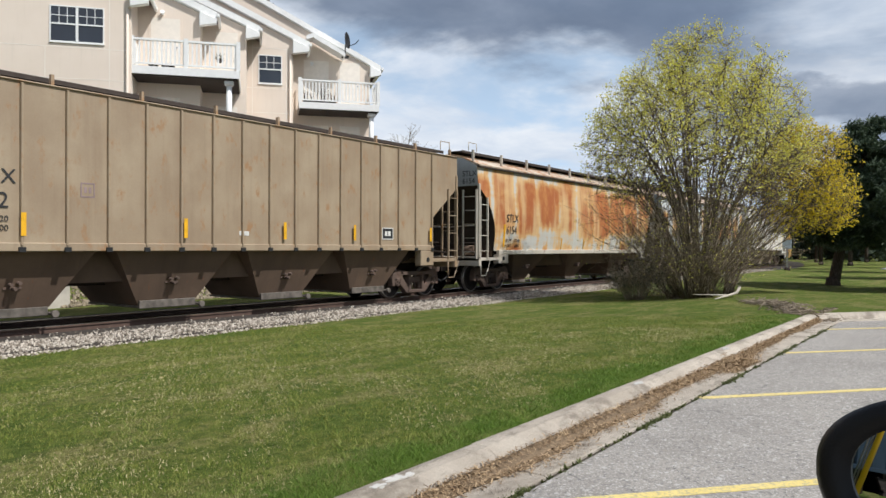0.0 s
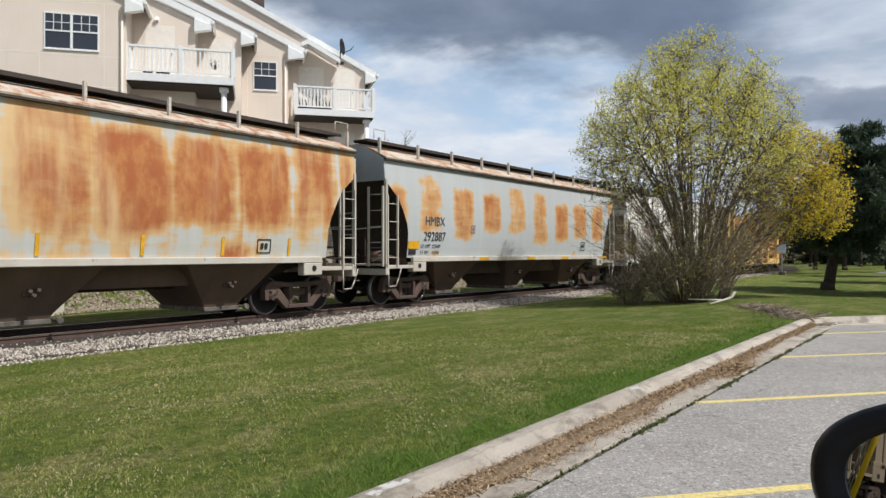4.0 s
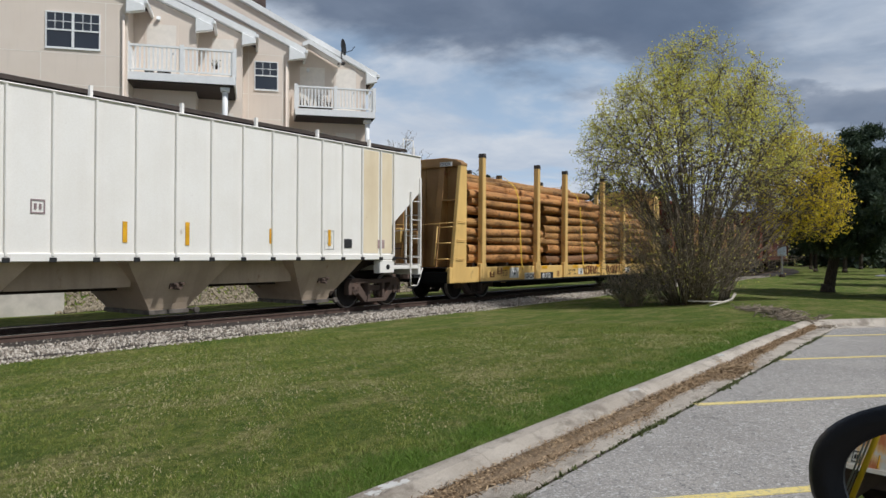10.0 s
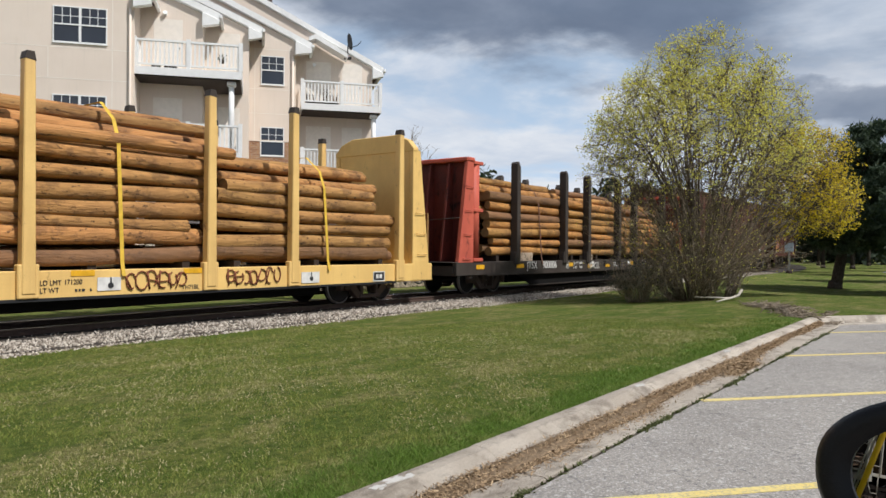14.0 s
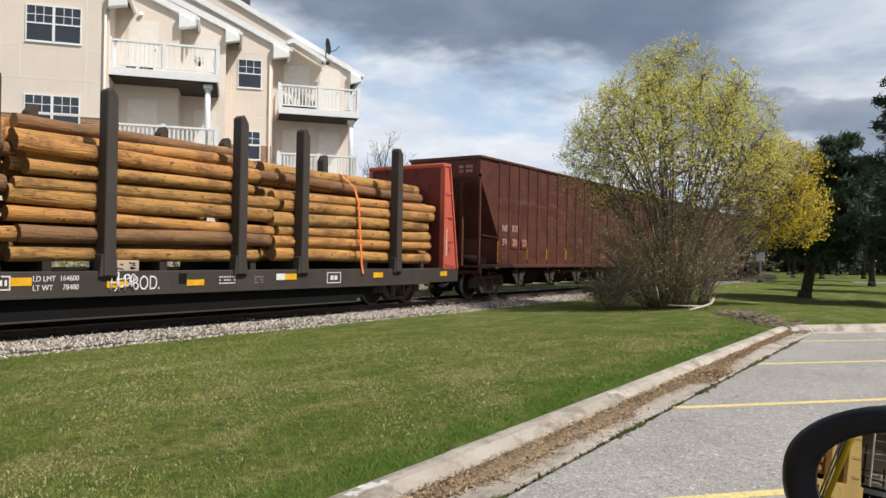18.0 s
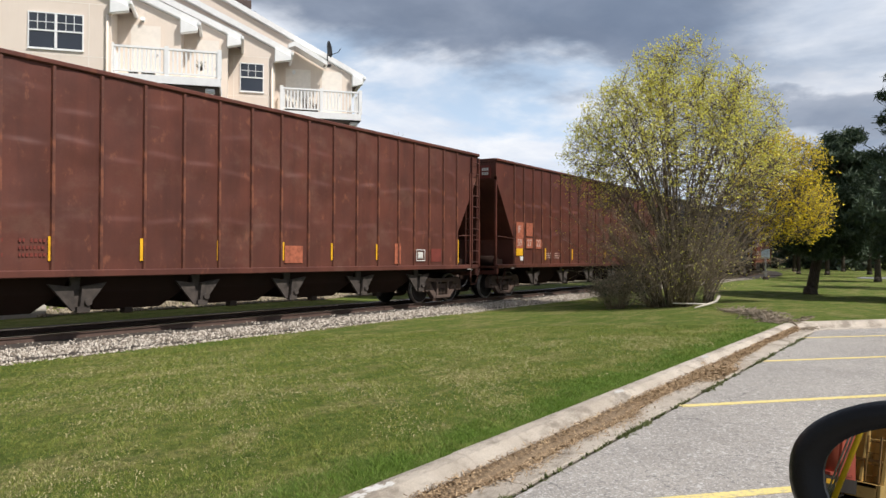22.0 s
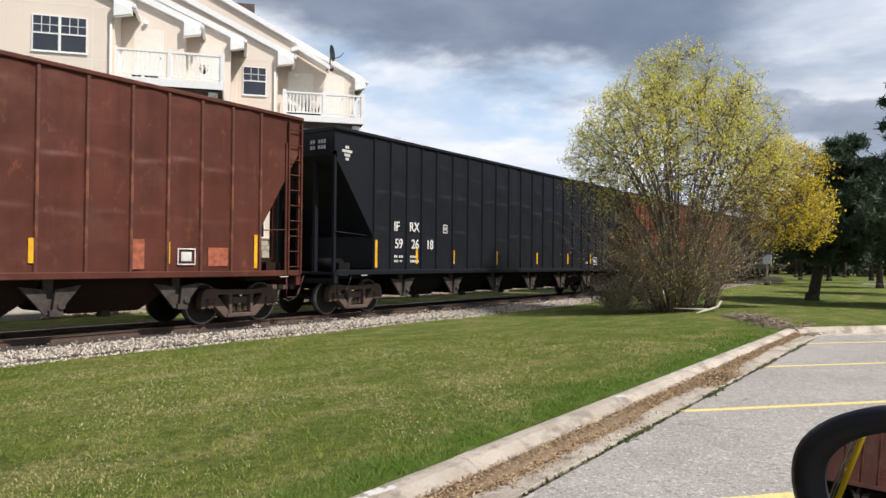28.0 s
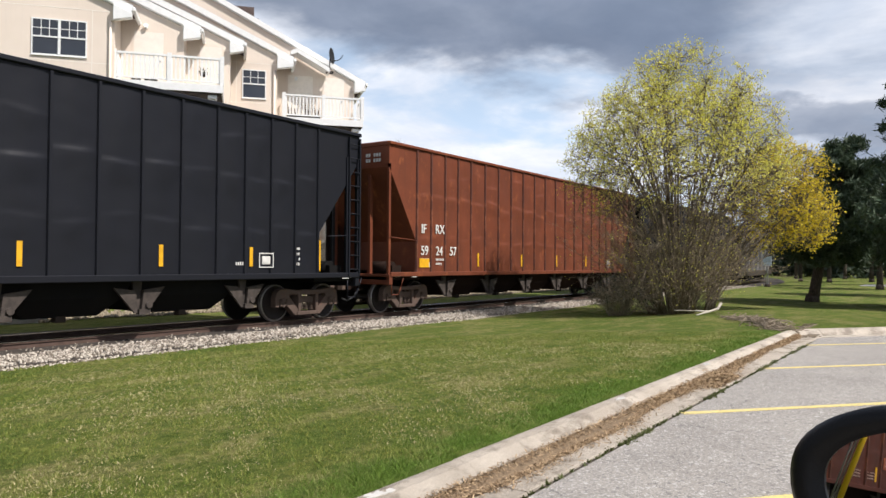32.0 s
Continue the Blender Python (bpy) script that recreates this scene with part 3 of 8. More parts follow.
def make_ground():
    xs = spaced(-1500, 2500, -6, 44, 0.4)
    ys = [y for y in spaced(-1500, 2500, -8, 32, 0.4) if abs(y - 2.8) > 0.2] + [2.81, 2.845]
    ys.sort()
    g = Geo()
    n = len(ys)
    for x in xs:
        for y in ys:
            low = in_lot(x, y - 0.15)
            g.v.append((x, y, -0.14 if low else height(x, y)))
    for i in range(len(xs) - 1):
        for j in range(n - 1):
            k = i * n + j
            g.f.append((k, k + n, k + n + 1, k + 1))
            g.s.append(True)
    ob = part("ground", g, M_LAWN)
    tagged(ob, "short spring lawn, green with straw-coloured patches", "lawn", kind="structure")


def far_edge(x):
    return KY + (x - KX) * KD.y / KD.x


def make_lot():
    g = Geo()
    e = KX + 40 * KD.x, KY + 40 * KD.y
    g.prism([(-60, -40), (e[0], -40), (e[0], e[1] - 0.1), (KX - 0.5, KY - 0.32), (KX - 1.0, KY - 0.452), (-60, KY - 0.452)], "z", -0.13, 0.0)
    tagged(part("car_park", g, M_ASPHALT), "worn pale grey asphalt car park", "car park", kind="structure")
    # kerb with gutter pan, in sections with open joints
    kerb = thing("kerb", "weathered concrete kerb with gutter, cracked and stained", "kerb", kind="structure")
    prof = [(KY + 0.17, -0.12), (KY + 0.17, 0.126), (KY + 0.12, 0.134), (KY + 0.04, 0.128), (KY - 0.03, 0.085), (KY - 0.08, 0.022), (KY - 0.11, 0.006), (KY - 0.42, 0.012), (KY - 0.42, -0.12)]
    x = -14.0
    rnd = random.Random(4)
    while x < KX - 0.6:
        w = min(3.05, KX - 0.55 - x)
        dy = rnd.uniform(-0.010, 0.010)
        sec = Geo().prism([(a + dy, b) for a, b in prof], "x", x + 0.003, x + w - 0.003)
        part("kerb_section", sec, M_KERB, kerb, bevel=0.008)
        x += w
    # rounded corner and the far kerb
    rings = []
    way = math.atan2(KD.y, KD.x)
    px, py = KX - 0.55, KY
    rows = [(px, py, 0.0)]
    for k in range(1, 5):
        a = way * k / 4
        px, py = px + 0.22 * math.cos(a), py + 0.22 * math.sin(a)
        rows.append((px, py, a))
    cx0, cy0 = rows[-1][0], rows[-1][1]
    for x, y, a in rows:
        nx, ny = -math.sin(a), math.cos(a)
        rings.append([(x + nx * (q - KY), y + ny * (q - KY), z) for q, z in prof])
    part("kerb_corner", Geo().loft(rings), M_KERB, kerb)
    d = 0.0
    while d < 24:
        sec = Geo().prism([(q - KY, z) for q, z in prof], "x", 0.01, 2.99)
        part("kerb_section", sec, M_KERB, kerb, bevel=0.012, at=pose(cx0 + KD.x * d, cy0 + KD.y * d, 0, 0, 0, math.degrees(way)))
        d += 3.0
    seam = Geo().prism([(-14, KY - 0.46), (KX - 0.9, KY - 0.46), (KX - 0.9, KY - 0.415), (-14, KY - 0.415)], "z", -0.13, -0.008)
    part("seam_dirt", seam, M_SEAM, kerb)
    # painted stall lines
    for i, x0 in enumerate((-4.2, -0.2, 3.64, 7.48, 11.4, 15.2)):
        a = radians(-41)
        ln = Geo().box(0, 5.2 if x0 < 15 else 2.0, -0.05, 0.05, 0.001, 0.005)
        ob = part("stall_line", ln, M_LINE, at=pose(x0, KY - 0.45, 0, 0, 0, math.degrees(a)))
        tagged(ob, "worn yellow painted stall line on the asphalt", "road marking", "stall lines", kind="structure")


def make_track():
    tr = thing("railway_track", "rusty steel rails on dark ties in pale ballast", "railway track", kind="structure")
    ss = [-90 + 5 * i for i in range(30)] + [60 + 2.5 * i for i in range(50)]
    prof = [(-0.07, -0.18), (0.07, -0.18), (0.07, -0.165), (0.012, -0.14), (0.012, -0.045), (0.036, -0.035), (0.036, -0.004), (-0.036, -0.004), (-0.036, -0.035), (-0.012, -0.045), (-0.012, -0.14), (-0.07, -0.165)]
    top = [(-0.03, -0.006), (0.03, -0.006), (0.03, 0.0), (-0.03, 0.0)]
    for side in (-0.72, 0.72):
        for nm, pf, mt in (("rail", prof, M_RAIL), ("rail_head", top, M_RAILTOP)):
            rings = []
            for s in ss:
                x, y, a = along(s)
                nx, ny = -math.sin(a), math.cos(a)
                rings.append([(x + nx * (side + q), y + ny * (side + q), RAIL_Z + 0.025 + z) for q, z in pf])
            part(nm, Geo().loft(rings), mt, tr)
    for jx, side in ((6.6, -0.72), (18.5, -0.72), (30.4, -0.72)):
        jb = Geo().box(jx - 0.45, jx + 0.45, TRACK_Y + side - 0.05, TRACK_Y + side - 0.013, RAIL_Z - 0.14, RAIL_Z - 0.045)
        for k in range(6):
            jb.tube((jx - 0.38 + 0.152 * k, TRACK_Y + side - 0.075, RAIL_Z - 0.09), (jx - 0.38 + 0.152 * k, TRACK_Y + side - 0.045, RAIL_Z - 0.09), 0.018, n=6)
        part("joint_bar", jb, M_RAIL, tr)
    tie = Geo().box(-0.115, 0.115, -1.3, 1.3, -0.20, 0.0).mesh("tie", M_TIE, 0.012)
    rnd = random.Random(8)
    for i in range(190):
        x, y, a = along(-14 + 0.52 * i)
        part("tie", tie, None, tr, at=pose(x, y + rnd.uniform(-0.04, 0.04), RAIL_Z - 0.182 + rnd.uniform(-0.015, 0.01), 0, 0, math.degrees(a) + rnd.uniform(-1.5, 1.5)))
    g = Geo()
    rings = []
    for s in ss:
        x, y, a = along(s)
        nx, ny = -math.sin(a), math.cos(a)
        rings.append([(x + nx * q, y + ny * q, z) for q, z in ((-3.05, -0.34), (-2.75, -0.235), (-1.6, -0.205), (1.6, -0.205), (2.75, -0.235), (3.3, -0.42))])
    g.loft(rings, caps=False, closed=False)
    part("ballast_bed", g, M_BALLAST, tr)


def stones():
    """Crushed stone on the near shoulder of the railway."""
    rnd = random.Random(21)
    g = Geo()
    for i in range(30000):
        x = 1.0 + 62 * rnd.random() ** 1.7
        y = TRACK_Y - 3.05 + (1.55 if rnd.random() < 0.9 else 2.4) * rnd.random() ** 0.95 + 0.25 * math.sin(x * 0.9) * (rnd.random() < 0.5) * 0.5
        r = rnd.uniform(0.013, 0.032) * (1 + x / 50)
        z = -0.235 + 0.02 * ease(12.4, 13.6, y) - 0.03 * (y < 12.6) + r * 0.3
        q = Euler((rnd.random() * 6, rnd.random() * 6, rnd.random() * 6)).to_matrix()
        sx, sy, sz = rnd.uniform(0.7, 1.3), rnd.uniform(0.6, 1.1), rnd.uniform(0.5, 0.9)
        vs = []
        for c in ((1, 0, 0.2), (-1, 0.1, 0), (0, 1, 0.1), (0.1, -1, 0), (0, 0.1, 1), (0.1, 0, -1)):
            p = q @ Vector((c[0] * sx * r, c[1] * sy * r, c[2] * sz * r))
            vs.append((x + p.x, y + p.y, z + p.z))
        g.add(vs, [(0, 2, 4), (2, 1, 4), (1, 3, 4), (3, 0, 4), (2, 0, 5), (1, 2, 5), (3, 1, 5), (0, 3, 5)])
    tagged(part("ballast", g, M_STONE), "pale crushed stone ballast along the rails", "gravel", kind="stuff")


make_ground()
make_lot()
make_track()

# ---- apartment building ----
TURN = pose(0, 0, 0, 0, 0, -40)
# stepped gable bays: plane, right edge, end and slope of the rake
BAYS = ((27.26, -4.20, -3.61, 10.20, 0.43), (28.60, -2.04, -1.44, 10.09, 0.415), (29.90, -0.42, 0.10, 10.07, 0.43), (31.80, 1.47, 2.14, 10.11, 0.466), (33.40, 4.97, 5.47, 9.67, 0.506))


def window(parent, u0, u1, z0, z1, d, double=False):
    w = part("window", Geo().box(u0, u1, d - 0.012, d + 0.05, z0, z1), M_GLASS, parent, "dark double-hung window with white grilles")
    fr = Geo()
    t = 0.04
    for a, b, c, e in ((u0 - t, u0, z0 - t, z1 + t), (u1, u1 + t, z0 - t, z1 + t), (u0, u1, z0 - t, z0), (u0, u1, z1, z1 + t)):
        fr.box(a, b, d - 0.03, d + 0.03, c, e)
    mids = [(u0 + u1) / 2] if double else []
    for m in mids:
        fr.box(m - 0.04, m + 0.04, d - 0.045, d + 0.02, z0, z1)
    part("window_frame", fr, M_TRIM, w)
    zm = (z0 + z1) / 2
    part("meeting_rail", Geo().box(u0, u1, d - 0.04, d - 0.014, zm - 0.025, zm + 0.025), M_TRIM, w)
    gr = Geo()
    halves = [(u0, mids[0] - 0.05), (mids[0] + 0.05, u1)] if mids else [(u0, u1)]
    for a, b in halves:
        for k in (1, 2):
            x = a + (b - a) * k / 3
            gr.box(x - 0.01, x + 0.01, d - 0.026, d - 0.014, zm, z1)
        gr.box(a, b, d - 0.025, d - 0.014, (zm + z1) / 2 - 0.01, (zm + z1) / 2 + 0.01)
    part("grille", gr, M_TRIM, w)
    part("window_sill", Geo().box(u0 - 0.05, u1 + 0.05, d - 0.045, d + 0.02, z0 - 0.07, z0 - 0.041), M_TRIM, w)


def balcony(parent, u0, u1, d0, d1, z, rail=True, top=1.16):
    b = part("balcony", Geo().box(u0, u1, d0, d1, z - 0.05, z + 0.22), M_TRIM, parent, "white balcony with a picket railing")
    part("soffit", Geo().box(u0 + 0.05, u1 - 0.05, d0 + 0.05, d1, z - 0.10, z - 0.054), M_DARKDECK, b)
    zt = z + 0.22 + top - 0.2
    for a, w in ((u0 + 0.04, 0.07), ((u0 + u1) / 2, 0.07), (u1 - 0.04, 0.07)):
        part("railing_post", Geo().box(a - w, a + w, d0 + 0.02, d0 + 0.14, z + 0.22, zt + 0.08), M_TRIM, b)
    part("top_rail", Geo().box(u0, u1, d0 + 0.03, d0 + 0.13, zt - 0.05, zt + 0.02), M_TRIM, b)
    part("bottom_rail", Geo().box(u0, u1, d0 + 0.05, d0 + 0.11, z + 0.30, z + 0.36), M_TRIM, b)
    pk = Geo().box(-0.028, 0.028, 0.055, 0.10, z + 0.36, zt - 0.05).mesh("picket", M_TRIM)
    n = int((u1 - u0) / 0.14)
    for i in range(1, n):
        part("picket", pk, None, b, at=(u0 + (u1 - u0) * i / n, d0, 0))
    for e in (u0 + 0.03, u1 - 0.07):
        side = Geo().box(e, e + 0.04, d0 + 0.14, d1 - 0.05, zt - 0.05, zt + 0.02).box(e, e + 0.04, d0 + 0.14, d1 - 0.05, z + 0.30, z + 0.36)
        k = d0 + 0.25
        while k < d1 - 0.1:
            side.box(e, e + 0.04, k, k + 0.04, z + 0.36, zt - 0.05)
            k += 0.125
        part("side_railing", side, M_TRIM, b)
    return b


def stone_facing(parent, u0, u1, d, z0, z1, seed):
    """Irregular flat stones set in mortar on the foot of a wall, with a cast ledge on top."""
    rnd = random.Random(seed)
    bed = part("stone_facing", Geo().box(u0, u1, d - 0.03, d + 0.01, z0, z1), M_MORTAR, parent, "pale irregular stone facing")
    g = Geo()
    rows = max(2, round((z1 - z0) / 0.27))
    hh, w, nudge = (z1 - z0) / rows, 0.42, {}

    def corner(r, k):
        """Shared corner of the stones: row line r, half step k along it, set off its place by chance."""
        if (r, k) not in nudge:
            nudge[r, k] = (rnd.uniform(-0.10, 0.10), 0.0 if r in (0, rows) else rnd.uniform(-0.10, 0.10))
        a, b = nudge[r, k]
        return Vector((min(max(u0 + k * w / 2 + a, u0), u1), z0 + r * hh + b))
    for r in range(rows):
        k = -(r % 2)
        while u0 + k * w / 2 < u1:
            pts = [corner(r, k), corner(r, k + 1), corner(r, k + 2), corner(r + 1, k + 2), corner(r + 1, k + 1), corner(r + 1, k)]
            mid = sum(pts, Vector((0, 0))) / 6
            pts = [p + (mid - p).normalized() * 0.016 for p in pts]
            if max(p.x for p in pts) - min(p.x for p in pts) > 0.12:
                g.prism([tuple(p) for p in pts], "y", d - 0.03 - rnd.uniform(0.02, 0.05), d - 0.028)
            k += 2
    tagged(part("stones", g, M_FIELDSTONE, bed), kind="stuff")
    part("stone_ledge", Geo().box(u0, u1, d - 0.09, d - 0.0, z1, z1 + 0.07), M_LEDGE, bed, bevel=0.01)


def make_building():
    b = thing("apartment_building", "beige stucco apartment building with stepped white-trimmed gables and balconies", "building", at=TURN)
    base, back = 0.9, 47.0
    for i, (d, edge, end, ze, slope) in enumerate(BAYS):
        u0 = -17.0 if i == 0 else edge - 9.0
        zr = lambda u: ze + (end - u) * slope
        pts = [(u0, base), (edge, base), (edge, zr(edge) - 0.25), (u0, zr(u0) - 0.25)]
        part("wall", Geo().prism([(u, z) for u, z in pts], "y", d, back - 0.3 * i), M_STUCCO, b)
        # white rake board, boxed eave end, shingled roof slab
        u1, um = end, max(-17.2, end - 12)
        front, tip = d - 0.13, d - 0.24
        rake = [(u1, zr(u1) - 0.20), (u1, zr(u1) + 0.05), (um, zr(um) + 0.05), (um, zr(um) - 0.20)]
        part("rake_board", Geo().prism(rake, "y", front, front + 0.06), M_TRIM, b)
        part("rake_soffit", Geo().prism([(p, q - 0.04) for p, q in rake][:1] + [(u1, zr(u1) - 0.12), (um, zr(um) - 0.12), (um, zr(um) - 0.26)], "y", front + 0.06, d), M_TRIM, b)
        roof = [(u1 + 0.02, zr(u1) - 0.03), (u1 + 0.02, zr(u1) + 0.03), (um, zr(um) + 0.03), (um, zr(um) - 0.03)]
        part("roof", Geo().prism(roof, "y", front + 0.095, back), M_SHINGLE, b)
        part("eave_return", Geo().prism([(edge - 0.03, zr(u1) - 0.52), (u1 - 0.02, zr(u1) - 0.40), (u1 - 0.02, zr(u1) - 0.22), (edge - 0.03, zr(edge) - 0.22)], "y", tip, d), M_TRIM, b, bevel=0.02)
        part("gutter", Geo().box(u1 - 0.02, u1 + 0.09, tip, back - 0.5, zr(u1) - 0.18, zr(u1) - 0.04), M_TRIM, b, bevel=0.02)
        if i in (0, 3):
            ds = Geo().rod([(u1 - 0.05, tip + 0.2, zr(u1) - 0.2), (edge - 0.12, d - 0.06, zr(u1) - 0.55), (edge - 0.12, d - 0.06, base)], 0.045, 6)
            part("downspout", ds, M_STUCCO, b)
    d0, d3 = BAYS[0][0], BAYS[3][0]
    for z in (8.40, 5.42, 2.45):
        window(b, -6.72, -5.10, z, z + 1.15, d0, True)
        window(b, -12.4, -10.8, z, z + 1.15, d0, True)
        window(b, 0.08, 0.97, z - 0.05, z + 1.08, d3)
    # brick wainscot of the lower storeys
    for u0, u1, d in ((-17.0, -4.36, d0), (-0.43, 1.45, d3)):
        holes = ((-12.46, -10.74), (-6.78, -5.04)) if d == d0 else ((0.02, 1.03),)
        wain = part("brick_facing", Geo().box(u0, u1, d - 0.02, d + 0.01, 4.45, 5.28), M_BRICKWALL, b, "brown brick facing below the second-storey windows")
        cuts = [u0] + [v for h in holes for v in h] + [u1]
        for a, c in zip(cuts[::2], cuts[1::2]):
            part("brick_pier", Geo().box(a, c, d - 0.02, d + 0.01, 5.28, 5.93), M_BRICKWALL, wain)
        part("brick_cap", Geo().box(u0, u1, d - 0.035, d - 0.0205, 5.93, 5.99), M_STUCCO, wain)
        part("brick_foot", Geo().box(u0, u1, d - 0.035, d + 0.01, 4.37, 4.45), M_STUCCO, wain)
    # pale fieldstone facing round the foot of the building, under a cast ledge
    for i, (d, edge, end, ze, slope) in enumerate(BAYS):
        u0 = -17.0 if i == 0 else BAYS[i - 1][1]
        stone_facing(b, u0, edge, d, base - 0.9, 2.30, 40 + i)
    # control joints in the stucco
    for u0, u1, d, z in ((-17, -4.36, d0, 10.0), (-17, -4.36, d0, 8.2), (-17, -4.36, d0, 7.15), (-0.43, 1.46, d3, 8.12), (-0.43, 1.46, d3, 7.1), (-0.43, 1.46, d3, 9.8)):
        part("stucco_joint", Geo().box(u0, u1, d - 0.004, d + 0.002, z - 0.012, z + 0.012), M_DOORTAN, b)
    for u, d, z0, z1 in ((-6.9, d0, 7.15, 8.2), (-4.9, d0, 5.99, 10), (-8.9, d0, 5.99, 10), (-0.2, d3, 5.99, 10.2), (1.2, d3, 5.99, 9.8)):
        part("stucco_joint", Geo().box(u - 0.012, u + 0.012, d - 0.004, d + 0.002, z0, z1), M_DOORTAN, b)
    # balconies, their columns and doors
    for za, zb in ((7.52, 7.43), (4.64, 4.52)):
        balcony(b, -4.25, -0.62, d0 + 0.05, 29.85, za)
        balcony(b, 1.72, 5.15, d3 + 0.05, 33.35, zb)
    for u, d, zb, zt in ((-0.98, d0 + 0.35, 4.64, 7.42), (4.85, d3 + 0.35, 4.52, 7.33)):
        for z0, z1 in ((zb + 0.22, zt), (0.9, zb - 0.10)):
            c = part("column", Geo().tube((u, d, z0), (u, d, z1), 0.11, 0.10, 12), M_TRIM, b, "round white porch column")
            part("capital", Geo().box(u - 0.16, u + 0.16, d - 0.16, d + 0.16, z1 - 0.16, z1 - 0.002), M_TRIM, c, bevel=0.03)
            part("plinth", Geo().box(u - 0.15, u + 0.15, d - 0.15, d + 0.15, z0 + 0.002, z0 + 0.14), M_TRIM, c, bevel=0.02)
    for u0, u1, d in ((-3.75, -2.75, 28.60), (-1.55, -0.75, 29.90), (2.0, 3.1, 33.40), (3.6, 4.5, 33.40)):
        for z in (7.75, 4.87, 1.62):
            dr = part("balcony_door", Geo().box(u0, u1, d - 0.03, d + 0.02, z, z + 2.05), M_DOORTAN, b, "beige balcony door")
            part("door_casing", Geo().box(u0 - 0.08, u1 + 0.08, d - 0.02, d + 0.01, z + 2.05, z + 2.13).box(u0 - 0.08, u0, d - 0.02, d + 0.01, z, z + 2.05).box(u1, u1 + 0.08, d - 0.02, d + 0.01, z, z + 2.05), M_STUCCO, dr)
            part("door_handle", Geo().tube((u1 - 0.1, d - 0.07, z + 1.0), (u1 - 0.1, d - 0.03, z + 1.0), 0.03), M_GREYMETAL, dr)
    # wall lamps
    for u, d, z in ((-3.35, 28.60, 9.98), (2.35, 33.4, 9.62)):
        lp = part("wall_lamp", Geo().box(u - 0.05, u + 0.05, d - 0.05, d, z - 0.06, z + 0.06), M_TRIM, b)
        part("lamp_head", Geo().tube((u, d - 0.12, z + 0.03), (u, d - 0.05, z), 0.085, 0.05, 10), M_TRIM, lp)
    # small cross gable over the far bay, and the top of the main roof
    u0, z0 = 2.34, 10.80
    part("small_gable", Geo().prism([(u0, z0), (u0 + 1.41, z0 - 0.78), (u0 + 1.41, z0 - 0.95), (u0, z0 - 0.2), (u0 - 0.28, z0 - 0.32), (u0 - 0.28, z0 - 0.14)], "y", 32.5, 33.3), M_TRIM, b)
    part("ridge_end", Geo().box(-0.8, 0.75, 36.0, 46.0, 12.75, 13.05).box(-0.9, 0.55, 36.1, 46, 13.05, 13.6), M_SHINGLE, b)
    part("ridge_fascia", Geo().box(-0.8, 0.8, 35.9, 35.99, 12.7, 12.98), M_TRIM, b)
    # satellite dish on the eave of the far bay
    dsh = thing("satellite_dish", "dark grey satellite dish on a mast at the eave", "satellite dish", at=TURN)
    rings = []
    for k in range(5):
        r = 0.36 * k / 4 + 0.004
        rings.append([(r * math.cos(a) * 0.8, r * math.sin(a), 0.22 * (r / 0.36) ** 2 * 0.36) for a in [2 * math.pi * i / 20 for i in range(20)]])
    back_r = [[(x, y, z - 0.02) for x, y, z in r] for r in rings]
    dish = Geo().loft(rings + back_r[::-1], True, True)
    at = Matrix.Translation((3.80, 32.75, 10.62)) @ Euler((radians(85), radians(0), radians(62))).to_matrix().to_4x4()
    part("reflector", dish.move(at), M_DARKSTEEL, dsh)
    part("mast", Geo().rod([(3.78, 32.85, 9.95), (3.78, 32.85, 10.35), (3.80, 32.79, 10.6)], 0.025, 6), M_DARKSTEEL, dsh)
    part("feed_arm", Geo().rod([(3.80, 32.78, 10.35), (4.18, 32.45, 10.42), (4.32, 32.4, 10.6)], 0.018, 5), M_DARKSTEEL, dsh)
    part("foot", Geo().box(3.62, 3.94, 32.7, 33.0, 9.88, 9.96), M_DARKSTEEL, dsh, bevel=0.02)


def brick_wall_mat():
    m = Mat("brick_wall", 0.92, spec=0.2)
    bt = m.n("ShaderNodeTexBrick")
    mp = m.n("ShaderNodeMapping")
    mp.inputs["Rotation"].default_value = (radians(90), 0, 0)
    m.l(m.co, mp.inputs[0])
    m.l(mp.outputs[0], bt.inputs["Vector"])
    bt.inputs["Scale"].default_value = 1.0
    for k, v in (("Brick Width", 0.21), ("Row Height", 0.075), ("Mortar Size", 0.006), ("Mortar Smooth", 0.1)):
        bt.inputs[k].default_value = v
    bt.inputs["Color1"].default_value = (0.25, 0.115, 0.06, 1)
    bt.inputs["Color2"].default_value = (0.38, 0.22, 0.12, 1)
    bt.inputs["Mortar"].default_value = (0.42, 0.37, 0.30, 1)
    return m.done(bt.outputs["Color"], bt.outputs["Fac"], -0.4, 0.008)


